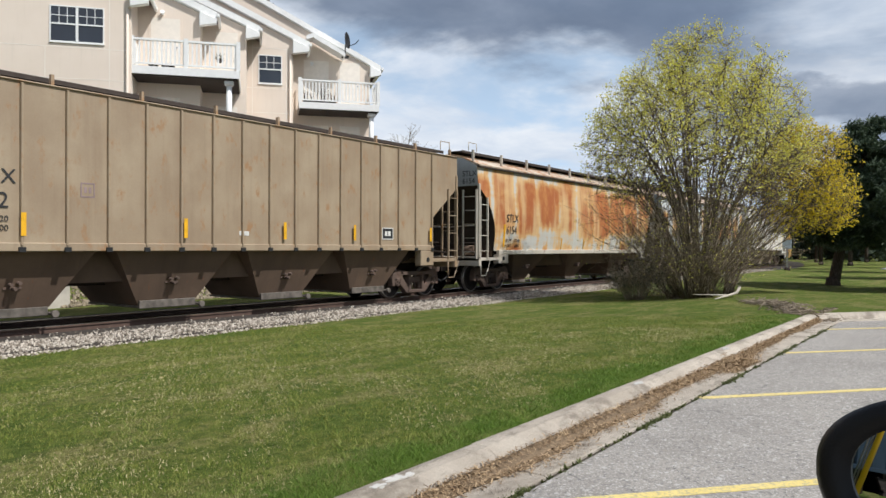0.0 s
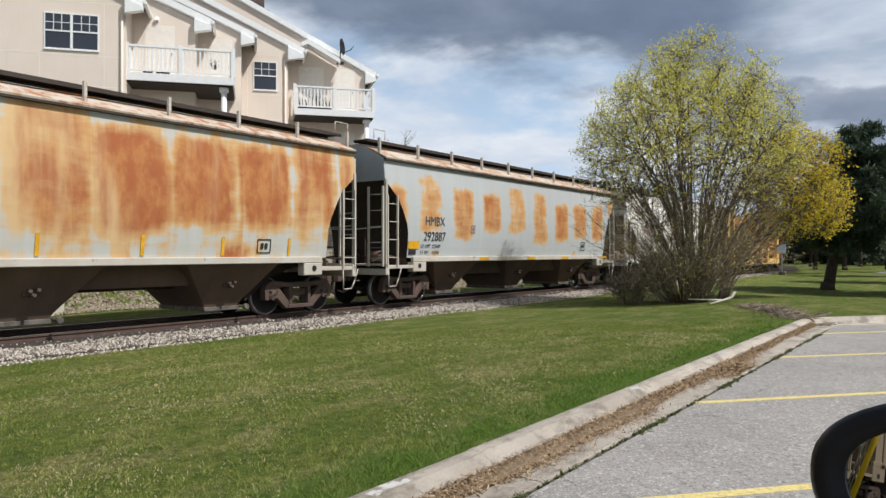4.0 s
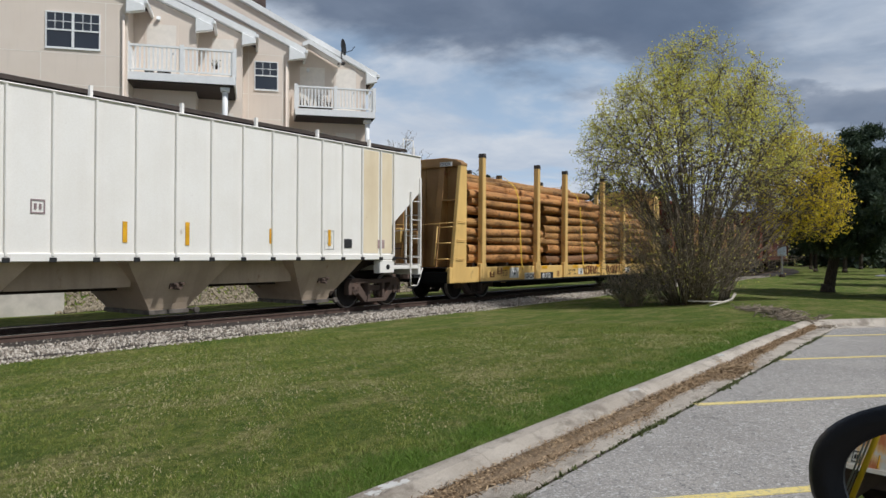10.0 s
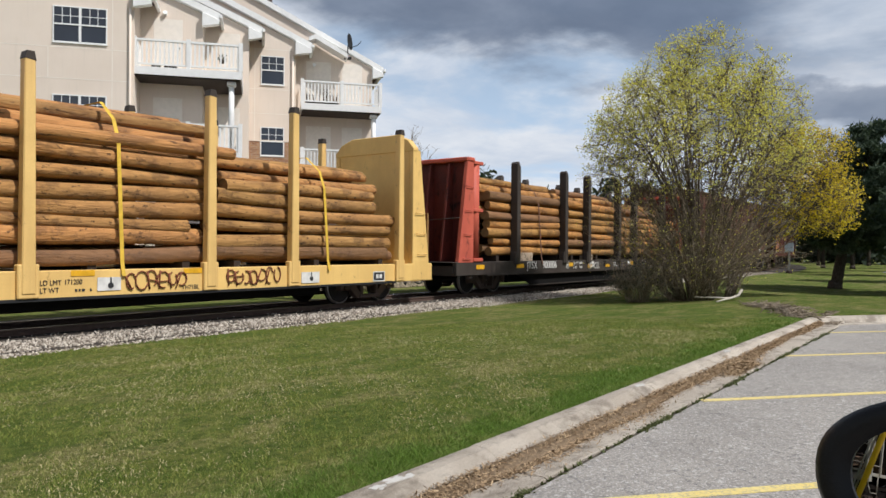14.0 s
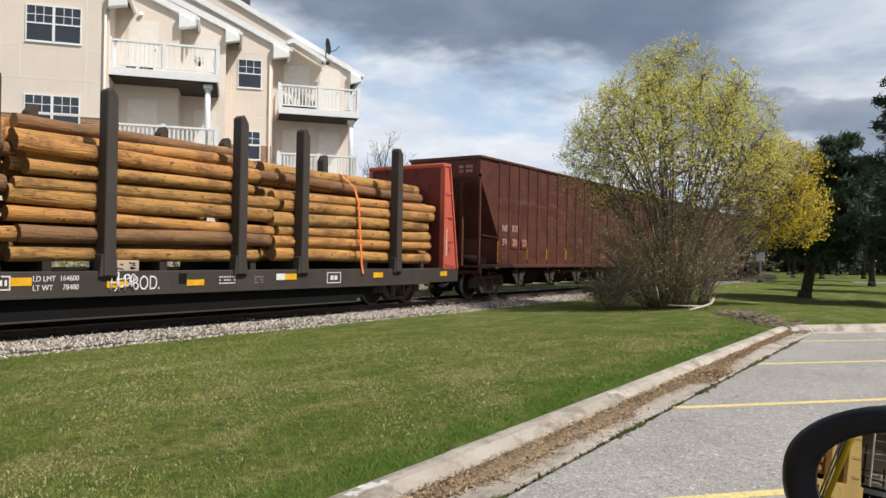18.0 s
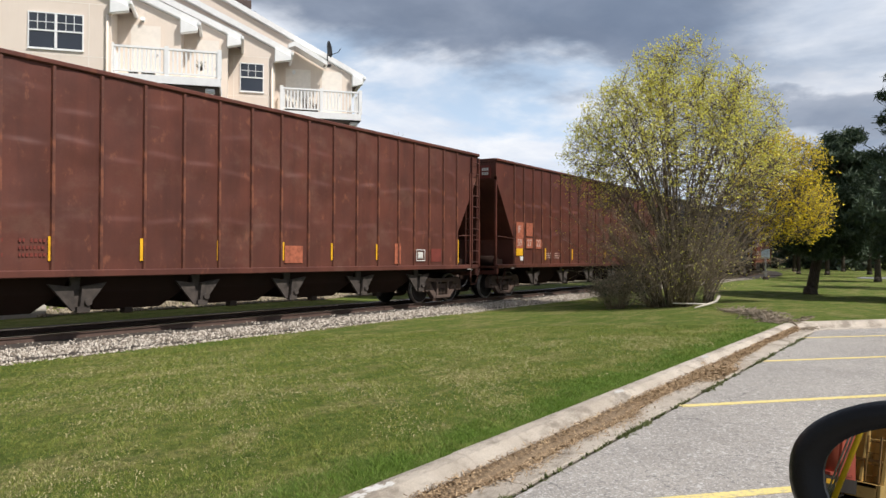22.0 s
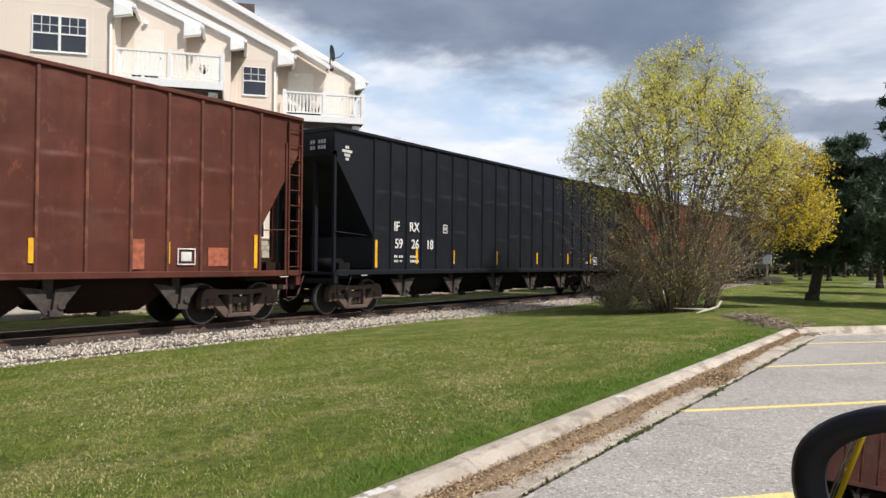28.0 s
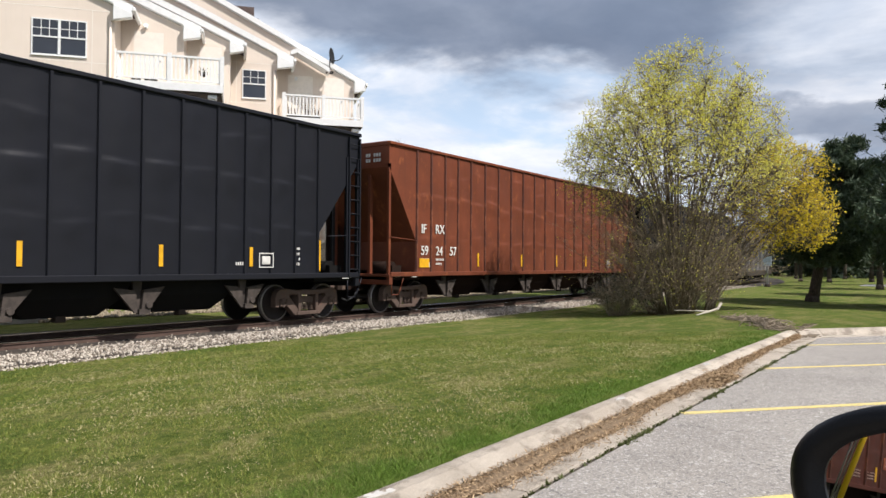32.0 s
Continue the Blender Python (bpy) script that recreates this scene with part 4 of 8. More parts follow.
def balcony_things():
    """Pots, a hanging plant and a planter kept on the balconies."""
    for u in (-3.62, -3.46, -3.20, -3.04, -2.90):
        p = thing("flower_pot", "small dark flower pot on the balcony floor", "flower pot", "balcony pots", at=TURN @ Matrix.Translation((u, 27.62, 7.742)))
        part("pot", Geo().tube((0, 0, 0), (0, 0, 0.17), 0.06, 0.085, 10), M_DARKDECK, p)
        part("soil", Geo().tube((0, 0, 0.171), (0, 0, 0.185), 0.075, 0.07, 10), M_UNDER, p)
    w = thing("hanging_plant", "small dark plant hanging at the balcony railing", "plant", at=TURN @ Matrix.Translation((-1.32, 27.60, 8.17)))
    part("pot", Geo().tube((0, 0, -0.10), (0, 0, 0.02), 0.07, 0.10, 10), M_DARKDECK, w)
    rnd = random.Random(5)
    sprig = Geo()
    for i in range(34):
        a, r, z = rnd.uniform(0, 6.28), rnd.uniform(0.03, 0.17), rnd.uniform(0.0, 0.24)
        c = Vector((r * math.cos(a), r * math.sin(a), z))
        sprig.tube(c * 0.7, c + Vector((0.04 * math.cos(a), 0.04 * math.sin(a), rnd.uniform(-0.06, 0.05))), 0.016, 0.005, 4)
    part("foliage", sprig, M_NEEDLE, w)
    t = thing("planter_box", "long planter with dried stalks on the balcony floor", "planter", at=TURN @ Matrix.Translation((2.72, 32.5, 7.652)))
    part("box", Geo().box(-0.80, 0.62, -0.12, 0.12, 0.0, 0.22), M_DARKDECK, t)
    stalks = Geo()
    for i in range(44):
        x = rnd.uniform(-0.76, 0.58)
        stalks.tube((x, rnd.uniform(-0.08, 0.08), 0.2), (x + rnd.uniform(-0.06, 0.06), rnd.uniform(-0.1, 0.1), rnd.uniform(0.40, 0.80)), 0.022, 0.008, 4)
    part("stalks", stalks, M_DARKDECK, t)


def fieldstone(name, pale, deep):
    m = Mat(name, 0.9, spec=0.2)
    c = m.mix(m.random(island=True), pale, deep)
    return m.done(m.mix(m.math("MULTIPLY", m.noise(9, detail=6, lo=0.4, hi=0.7), 0.4), c, (0.28, 0.25, 0.20)), m.noise(25, detail=5), 0.5, 0.01)


def stone_bank():
    """Bank of pale broken stone below the building, ending at a plain concrete wall."""
    rnd = random.Random(33)
    g = Geo()
    for i in range(15000):
        x, f = rnd.uniform(10.5, 58), rnd.random() ** 1.2
        y = 20.8 + 3.0 * f + 0.10 * math.sin(x * 1.7)
        r = rnd.uniform(0.05, 0.11)
        c = Vector((x, y, height(x, y) + 0.03))
        q = Euler((rnd.random() * 6, rnd.random() * 6, rnd.random() * 6)).to_matrix()
        vs = [c + q @ Vector((p[0] * r * rnd.uniform(0.7, 1.2), p[1] * r * rnd.uniform(0.6, 1.1), p[2] * r * rnd.uniform(0.5, 0.9))) for p in ((1, 0, 0.2), (-1, 0.1, 0), (0, 1, 0.1), (0.1, -1, 0), (0, 0.1, 1), (0.1, 0, -1))]
        g.add(vs, [(0, 2, 4), (2, 1, 4), (1, 3, 4), (3, 0, 4), (2, 0, 5), (1, 2, 5), (3, 1, 5), (0, 3, 5)])
    tagged(part("stone_bank", g, M_BANK), "bank of pale broken stone beyond the railway", "rocks", kind="stuff")
    w = Geo().prism([(-30, -0.6), (10.8, -0.6), (10.8, 0.75), (9.6, 1.15), (-30, 1.15)], "y", 20.85, 21.2)
    tagged(part("retaining_wall", w, M_LEDGE, bevel=0.02), "plain pale concrete retaining wall", "wall", kind="structure")


M_FIELDSTONE = fieldstone("fieldstone", (0.54, 0.50, 0.42), (0.38, 0.345, 0.28))
M_BANK = fieldstone("bank_stone", (0.34, 0.285, 0.20), (0.20, 0.165, 0.115))
M_MORTAR = plain("stone_mortar", (0.22, 0.20, 0.165), 0.95, vary=0.3)
M_LEDGE = plain("cast_stone", (0.56, 0.52, 0.45), 0.9, vary=0.2, scale=3)
M_BRICKWALL = brick_wall_mat()
make_building()
stone_bank()
balcony_things()

# ---- freight cars ----
NEAR, FAR = -1.6, 1.6


def lettering(text, size, x, z, material, parent, y=NEAR - 0.012, squeeze=1.0, name="lettering", face=-1, bold=0.0):
    """Painted characters on the near side (face -1) or on an end."""
    cu = bpy.data.curves.new(name, "FONT")
    cu.body, cu.size, cu.extrude, cu.align_x = text, size, 0.002, "LEFT"
    tmp = bpy.data.objects.new(name, cu)
    scene.collection.objects.link(tmp)
    bpy.context.view_layer.update()
    me = bpy.data.meshes.new_from_object(tmp.evaluated_get(bpy.context.evaluated_depsgraph_get()))
    bpy.data.objects.remove(tmp)
    bpy.data.curves.remove(cu)
    me.name = name
    me.materials.clear()
    me.materials.append(material)
    if bold:
        bm = bmesh.new()
        bm.from_mesh(me)
        two = bmesh.ops.duplicate(bm, geom=bm.verts[:] + bm.edges[:] + bm.faces[:])
        for v in two["geom"]:
            if isinstance(v, bmesh.types.BMVert):
                v.co += Vector((bold, bold * 0.3, 0.0012))
        bm.to_mesh(me)
        bm.free()
    rot = Euler((radians(90), 0, 0 if face == -1 else radians(-90))).to_matrix().to_4x4()
    ob = part(name, me, None, parent, at=Matrix.Translation((x, y, z)) @ rot @ Matrix.Diagonal((squeeze, 1, 1, 1)))
    return ob


def plate(parent, x, z, w, h, material, name="reflector", y=NEAR - 0.008, thick=0.006):
    return part(name, Geo().box(x - w / 2, x + w / 2, y - thick, y, z - h / 2, z + h / 2), material, parent)


def plate_frame(parent, x, z, w, h, material, name="stencil_frame", y=NEAR - 0.012):
    g = Geo()
    t = 0.025
    g.box(x - w / 2, x + w / 2, y, y + 0.004, z - h / 2, z - h / 2 + t).box(x - w / 2, x + w / 2, y, y + 0.004, z + h / 2 - t, z + h / 2)
    g.box(x - w / 2, x - w / 2 + t, y, y + 0.004, z - h / 2 + t, z + h / 2 - t).box(x + w / 2 - t, x + w / 2, y, y + 0.004, z - h / 2 + t, z + h / 2 - t)
    g.box(x - w / 4, x - 0.02, y, y + 0.004, z - h / 5, z + h / 5).box(x + 0.02, x + w / 4, y, y + 0.004, z - h / 5, z + h / 5)
    return part(name, g, material, parent)


def bars(parent, x, z, w, h, rows, material, name="small_lettering", y=NEAR - 0.011, seed=1):
    """Lines of writing too small to read, as bars."""
    rnd = random.Random(seed)
    g = Geo()
    for k in range(rows):
        zz = z + h * (rows - 1 - k) / max(1, rows)
        p = x
        while p < x + w - 0.03:
            q = min(x + w, p + rnd.uniform(0.03, 0.055))
            g.box(p, q, y, y + 0.004, zz, zz + h / rows * 0.48)
            p = q + rnd.choice((0.028, 0.028, 0.028, 0.10))
    return tagged(part(name, g, material, parent), kind="stuff")


# -- running gear, built once --
def gear_meshes():
    prof = [(0.0, 0.10), (0.11, 0.10), (0.13, 0.02), (0.34, 0.0), (0.38, 0.035), (0.473, 0.035), (0.481, -0.07), (0.508, -0.075), (0.508, -0.10), (0.38, -0.10), (0.34, -0.06), (0.13, -0.06), (0.0, -0.06)]
    n = 28
    rings = [[(r * math.cos(2 * math.pi * i / n), d, r * math.sin(2 * math.pi * i / n)) for i in range(n)] for r, d in [(max(r, 0.002), d) for r, d in prof]]
    wheel = Geo().loft(rings, True, False)
    tread = Geo().loft([[(r * math.cos(2 * math.pi * i / n), d, r * math.sin(2 * math.pi * i / n)) for i in range(n)] for r, d in ((0.442, 0.034), (0.448, 0.040), (0.474, 0.040), (0.485, 0.032), (0.486, -0.06))], True, False)
    cap = Geo().tube((0, -0.30, 0), (0, -0.10, 0), 0.105, 0.115, 16)
    for k in range(3):
        a = 2.1 * k
        cap.tube((0.062 * math.cos(a), -0.33, 0.062 * math.sin(a)), (0.062 * math.cos(a), -0.30, 0.062 * math.sin(a)), 0.02, n=6)
    axle = Geo().tube((0, -0.62, 0), (0, 0.62, 0), 0.085, n=10)
    # cast side frame: top chord, pedestals over the bearings, diagonals, columns and spring seat
    fr = Geo()
    chord = [(0.44, 0.33), (0.80, 0.375), (0.98, 0.36), (0.90, 0.21), (0.56, 0.225), (0.36, 0.20)]
    fr.prism(chord + [(-x, z) for x, z in chord[::-1]], "y", -0.11, 0.11)
    fr.prism([(-0.42, -0.335), (0.42, -0.335), (0.40, -0.235), (-0.40, -0.235)], "y", -0.14, 0.14)
    for sg in (-1, 1):
        fr.prism([(sg * x, z) for x, z in ((0.67, 0.04), (0.66, 0.30), (0.82, 0.38), (1.00, 0.365), (1.11, 0.28), (1.16, 0.12), (1.15, -0.10), (1.03, -0.11), (1.02, 0.11), (0.77, 0.11), (0.76, -0.04))], "y", -0.10, 0.10)
        fr.prism([(sg * x, z) for x, z in ((0.66, 0.16), (0.80, -0.04), (0.47, -0.335), (0.35, -0.335), (0.36, -0.17))], "y", -0.10, 0.10)
        fr.prism([(sg * x, z) for x, z in ((0.27, -0.24), (0.37, -0.24), (0.38, 0.26), (0.27, 0.26))], "y", -0.13, 0.13)
        fr.prism([(sg * x, z) for x, z in ((0.80, 0.02), (0.98, 0.02), (0.96, 0.13), (0.82, 0.13))], "y", -0.13, 0.08)
    spring = Geo()
    for k in (-0.18, 0.0, 0.18):
        for z in range(5):
            spring.tube((k, 0, -0.19 + z * 0.036), (k, 0, -0.172 + z * 0.036), 0.075, n=10)
    bolster = Geo().box(-0.22, 0.22, -1.06, 1.06, -0.01, 0.15)
    bolster.box(-0.28, 0.28, -0.5, 0.5, 0.02, 0.24)
    brake = Geo().box(-0.62, -0.54, -0.75, 0.75, -0.06, 0.05)
    return {"wheel": wheel.mesh("wheel", M_WHEEL), "tread": tread.mesh("rim", M_RIM), "cap": cap.mesh("bearing_cap", M_TRUCK), "axle": axle.mesh("axle", M_WHEEL),
            "frame": fr.mesh("side_frame", M_TRUCK, 0.014), "spring": spring.mesh("spring_group", M_TRUCK), "bolster": bolster.mesh("bolster", M_TRUCK), "brake": brake.mesh("brake_beam", M_TRUCK)}


GEAR = gear_meshes()
WHEELSETS = {}


def truck(car, x):
    """A two-axle truck under a car; its wheelsets are parts that roll."""
    R = 0.51
    t = part("bolster", GEAR["bolster"], None, car, at=(x, 0, R))
    for sg in (-1, 1):
        rot = 0 if sg < 0 else 180
        part("side_frame", GEAR["frame"], None, t, at=pose(0, sg * 0.99, 0.0, 0, 0, rot))
        part("spring_group", GEAR["spring"], None, t, at=(0, sg * 0.99, 0.0))
    part("brake_beam", GEAR["brake"], None, t)
    part("brake_beam", GEAR["brake"], None, t, at=(1.16, 0, 0))
    for k in (-0.89, 0.89):
        ax = part("wheelset", GEAR["axle"], None, car, at=(x + k, 0, R))
        WHEELSETS.setdefault(car.name, []).append((ax, x + k))
        for sg in (-1, 1):
            r = 0 if sg < 0 else 180
            part("wheel", GEAR["wheel"], None, ax, at=pose(0, sg * 0.74, 0, 0, 0, r + 180))
            part("rim", GEAR["tread"], None, ax, at=pose(0, sg * 0.74, 0, 0, 0, r + 180))
            part("bearing_cap", GEAR["cap"], None, ax, at=pose(0, sg * 0.80, 0, 0, 0, r))


def coupler(car, x, sg):
    g = Geo().box(min(x, x + sg * 0.35), max(x, x + sg * 0.35), -0.12, 0.12, 0.78, 0.96)
    g.prism([(x + sg * 0.33, -0.17), (x + sg * 0.50, -0.19), (x + sg * 0.56, -0.02), (x + sg * 0.48, 0.05), (x + sg * 0.52, 0.16), (x + sg * 0.33, 0.18)], "z", 0.74, 1.0)
    part("coupler", g, M_TRUCK, car, bevel=0.02)
    hose = [(x, -0.35, 0.8), (x + sg * 0.2, -0.38, 0.55), (x + sg * 0.42, -0.3, 0.42), (x + sg * 0.55, -0.2, 0.5)]
    part("air_hose", Geo().rod(hose, 0.025, 6), M_DARKSTEEL, car)


def ladder(car, x0, x1, y, z0, z1, material, rungs, name="ladder", lean=0.0):
    g = Geo()
    for x in (x0, x1):
        g.box(x - 0.025, x + 0.025, y - 0.03, y + 0.03, z0, z1)
    for i in range(rungs):
        z = z0 + (z1 - z0) * (i + 0.5) / rungs
        g.tube((x0, y - 0.02, z), (x1, y - 0.02, z), 0.014, n=5)
    return part(name, g, material, car)


def end_ladder(car, x, y0, y1, z0, z1, material, rungs):
    g = Geo()
    for y in (y0, y1):
        g.box(x - 0.03, x + 0.03, y - 0.025, y + 0.025, z0, z1)
    for i in range(rungs):
        z = z0 + (z1 - z0) * (i + 0.5) / rungs
        g.tube((x, y0, z), (x, y1, z), 0.014, n=5)
    return part("end_ladder", g, material, car)


def stirrup(car, x, material, y=NEAR + 0.03):
    part("stirrup_step", Geo().rod([(x - 0.17, y, 1.15), (x - 0.16, y, 0.62), (x + 0.16, y, 0.62), (x + 0.30, y, 0.85), (x + 0.42, y, 1.15)], 0.018, 5), material, car)


# -- covered hoppers --
def covered_hopper(name, label, L, eave, sill, body_mat, under_mat, trim_mat, rounded=False, posts=None, bays=3, end_mat=None, ridge=0.30, walk_mat=None):
    car = thing(name, label, "freight car", "passing train")
    h = L / 2
    cut, zc0, zc1 = 1.42, sill + 0.65 * (eave - sill), sill + 0.28 * (eave - sill)

    def half(z):
        if not rounded:
            return 1.56
        k = (z - sill) / (eave - sill)
        return 1.50 + 0.10 * math.sin(math.pi * min(1, max(0, k)) ** 0.9)

    def section(x, zb):
        n = 9
        zs = [zb + (eave - zb) * i / n for i in range(n + 1)]
        near = [(x, -half(z), z) for z in zs]
        roof = [(x, -0.95, eave + ridge * 0.62), (x, -0.40, eave + ridge), (x, 0.40, eave + ridge), (x, 0.95, eave + ridge * 0.62)]
        return near + roof + [(p[0], -p[1], p[2]) for p in near[::-1]]

    if rounded:
        cuts = [(0.0, 3.72), (0.10, 3.62), (0.55, 3.25), (0.80, 2.85), (0.98, 2.50), (1.06, 2.22), (1.07, 1.95), (1.08, sill)]
    else:
        cuts = [(0.0, zc0), (cut, zc1), (cut + 0.01, sill)]
    rings = [section(-h + a, z) for a, z in cuts] + [section(h - a, z) for a, z in cuts[::-1]]
    body = Geo().loft(rings)
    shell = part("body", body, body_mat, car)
    # down-facing and low end faces: shade and grime put into a darker paint
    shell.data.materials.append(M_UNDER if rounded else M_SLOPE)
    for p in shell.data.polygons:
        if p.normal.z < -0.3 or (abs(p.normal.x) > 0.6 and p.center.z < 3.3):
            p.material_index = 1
    if end_mat:
        for sg in (-1, 1):
            ring = section(sg * (h + 0.006), cuts[0][1])
            ring = [(p[0], p[1] * 0.985, p[2] - 0.01) for p in ring]
            part("end_sheet", Geo().loft([ring, [(sg * (h + 0.002), p[1], p[2]) for p in ring]]), end_mat, car)
    # side sill, eave rail
    for y in (NEAR, FAR):
        s = 1 if y > 0 else -1
        part("side_sill", Geo().box(-h + 1.3, h - 1.3, min(y, y - s * 0.12), max(y, y - s * 0.12), sill - 0.13, sill + 0.03), trim_mat, car, bevel=0.015)
        if rounded:
            # dark strip drawn in place of the shadow line below the eave
            part("eave_seam", Geo().box(-h, h, min(y, y - s * 0.10), max(y, y - s * 0.10), eave - 0.055, eave - 0.01), M_WALK, car)
            part("roof_sheet", Geo().prism([(y, eave - 0.008), (y + s * 0.01, eave + 0.03), (s * 0.95, eave + ridge * 0.62 + 0.03), (s * 0.40, eave + ridge + 0.025), (s * 0.40, eave + ridge + 0.005), (s * 0.95, eave + ridge * 0.62 + 0.005)], "x", -h, h), M_ROOF_CREAM, car)
        else:
            part("eave_rail", Geo().box(-h, h, min(y, y - s * 0.10), max(y, y - s * 0.10), eave - 0.02, eave + 0.02), trim_mat, car, bevel=0.02)
    if posts:
        pm = Geo().prism([(-0.026, NEAR + 0.0), (-0.018, NEAR - 0.020), (0.018, NEAR - 0.020), (0.026, NEAR + 0.0), (0.026, NEAR + 0.06), (-0.026, NEAR + 0.06)], "z", sill - 0.02, eave - 0.03).mesh("side_post", body_mat)
        foot = Geo().box(-0.06, 0.06, NEAR - 0.035, NEAR + 0.02, sill - 0.14, sill - 0.05).mesh("post_foot", M_DARKSTEEL)
        for x in posts:
            for rz in (0, 180):
                sp = part("side_post", pm, None, car, at=pose(x, 0, 0, 0, 0, rz))
                part("post_foot", foot, None, sp)
    # hopper bays with outlet gates, drawn in towards the outlet
    pitch, reach, foot, inset = (4.5, 1.40, 0.47, 0.85) if bays == 3 else (3.27, 1.49, 0.66, 0.95)
    for i in range(bays):
        xm = pitch * (i - (bays - 1) / 2) + (0.0 if bays == 3 else -0.32)
        zb = 0.33
        q = foot + 0.10
        rings = [[(xm - reach, -1.46, sill - 0.03), (xm + reach, -1.46, sill - 0.03), (xm + reach, 1.46, sill - 0.03), (xm - reach, 1.46, sill - 0.03)],
                 [(xm - q, -inset - 0.06, zb + 0.14), (xm + q, -inset - 0.06, zb + 0.14), (xm + q, inset + 0.06, zb + 0.14), (xm - q, inset + 0.06, zb + 0.14)],
                 [(xm - foot, -inset, zb), (xm + foot, -inset, zb), (xm + foot, inset, zb), (xm - foot, inset, zb)]]
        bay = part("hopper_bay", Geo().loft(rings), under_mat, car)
        gate = Geo().box(xm - foot - 0.03, xm + foot + 0.03, -inset - 0.05, inset + 0.05, zb - (0.10 if bays == 3 else 0.05), zb - 0.002)
        if bays == 4:
            gate.box(xm - foot - 0.03, xm + foot + 0.03, -inset - 0.10, -inset - 0.05, zb - 0.06, zb + 0.11)
        gate.tube((xm + foot + 0.10, -inset - 0.22, zb - 0.03), (xm + foot + 0.10, inset, zb - 0.03), 0.035, n=8)
        gate.tube((xm + foot + 0.10, -inset - 0.26, zb - 0.03), (xm + foot + 0.10, -inset - 0.18, zb - 0.03), 0.075, n=8)
        part("outlet_gate", gate, M_GATE, bay, bevel=0.01)
        crank = Geo()
        for dx, dz in ((-0.07, 0.03), (0.08, 0.05), (0.0, -0.05)):
            crank.tube((xm + dx, -1.30, 0.86 + dz), (xm + dx, -1.02, 0.86 + dz), 0.035, n=7)
        crank.box(xm - 0.16, xm + 0.16, -1.16, -1.04, 0.80, 0.92)
        part("gate_lock", crank, M_TRUCK, bay)
    # ridge sheets that close the floor between the bays
    for i in range(bays - 1):
        xm = pitch * (i - bays / 2 + 1) + (0.0 if bays == 3 else -0.32)
        w = pitch / 2 - reach
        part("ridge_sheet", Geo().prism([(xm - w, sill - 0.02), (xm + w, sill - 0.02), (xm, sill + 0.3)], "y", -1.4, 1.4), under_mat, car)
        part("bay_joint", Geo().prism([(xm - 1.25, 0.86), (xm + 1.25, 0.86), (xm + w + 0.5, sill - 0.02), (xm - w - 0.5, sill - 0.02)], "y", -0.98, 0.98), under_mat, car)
    part("center_sill", Geo().box(-h - 0.25, h + 0.25, -0.19, 0.19, 0.76, 1.06), M_UNDER, car)
    # ends: shear plates, platforms, ladders, corner posts
    for sg in (-1, 1):
        xe = sg * h
        a, b = sorted((xe, xe - sg * 1.45))
        part("end_platform", Geo().box(a, b, NEAR + 0.02, FAR - 0.02, 1.13, 1.23), trim_mat, car, bevel=0.01)
        part("end_sill", Geo().box(min(xe, xe - sg * 0.14), max(xe, xe - sg * 0.14), NEAR, FAR, 0.95, 1.28), trim_mat, car, bevel=0.015)
        part("jacking_pad", Geo().box(min(xe - sg * 1.3, xe - sg * 1.95), max(xe - sg * 1.3, xe - sg * 1.95), NEAR, NEAR + 0.25, 1.02, sill - 0.13), trim_mat, car, bevel=0.02)
        part("pad_hole", Geo().tube((xe - sg * 1.6, NEAR - 0.012, 1.2), (xe - sg * 1.6, NEAR + 0.0, 1.2), 0.075, n=14), M_DARKSTEEL, car)
        part("slope_brace", Geo().box(min(xe - sg * 1.25, xe - sg * 1.32), max(xe - sg * 1.25, xe - sg * 1.32), -1.3, 1.3, 1.2, zc1 + 0.3), under_mat, car)
        part("end_slope", Geo().prism([(xe - sg * 1.30, 1.35), (xe - sg * 2.46, 1.0), (xe - sg * 3.3, 0.42), (xe - sg * 3.3, sill), (xe - sg * 1.30, sill)], "y", -0.95, 0.95), M_UNDER, car)
        ladder(car, xe - sg * 0.06, xe - sg * 0.52, NEAR + 0.0, 1.2, zc0 - 0.05, trim_mat, 4)
        part("corner_post", Geo().box(min(xe, xe - sg * 0.08), max(xe, xe - sg * 0.08), NEAR, NEAR + 0.08, 1.2, zc0 + 0.4), trim_mat, car)
        end_ladder(car, xe + sg * 0.03, -1.5, -0.95, 1.2, eave - 0.2 if sg > 0 else zc0 + 0.2, trim_mat, 5)
        part("grab_iron", Geo().rod([(xe + sg * 0.02, -1.4, 2.35), (xe + sg * 0.06, -0.4, 2.30), (xe + sg * 0.02, 1.4, 2.35)], 0.016, 5), trim_mat, car)
        stirrup(car, xe - sg * 0.32, trim_mat)
        part("end_cylinder", Geo().tube((xe - sg * 0.75, -0.9, 1.5), (xe - sg * 0.75, -0.3, 1.5), 0.17, n=12), under_mat, car)
        part("brake_pipe", Geo().rod([(xe - sg * 0.3, -0.8, 1.35), (xe - sg * 0.9, -1.0, 1.5), (xe - sg * 1.3, -1.1, 1.4)], 0.03, 6), under_mat, car)
        gear = Geo()
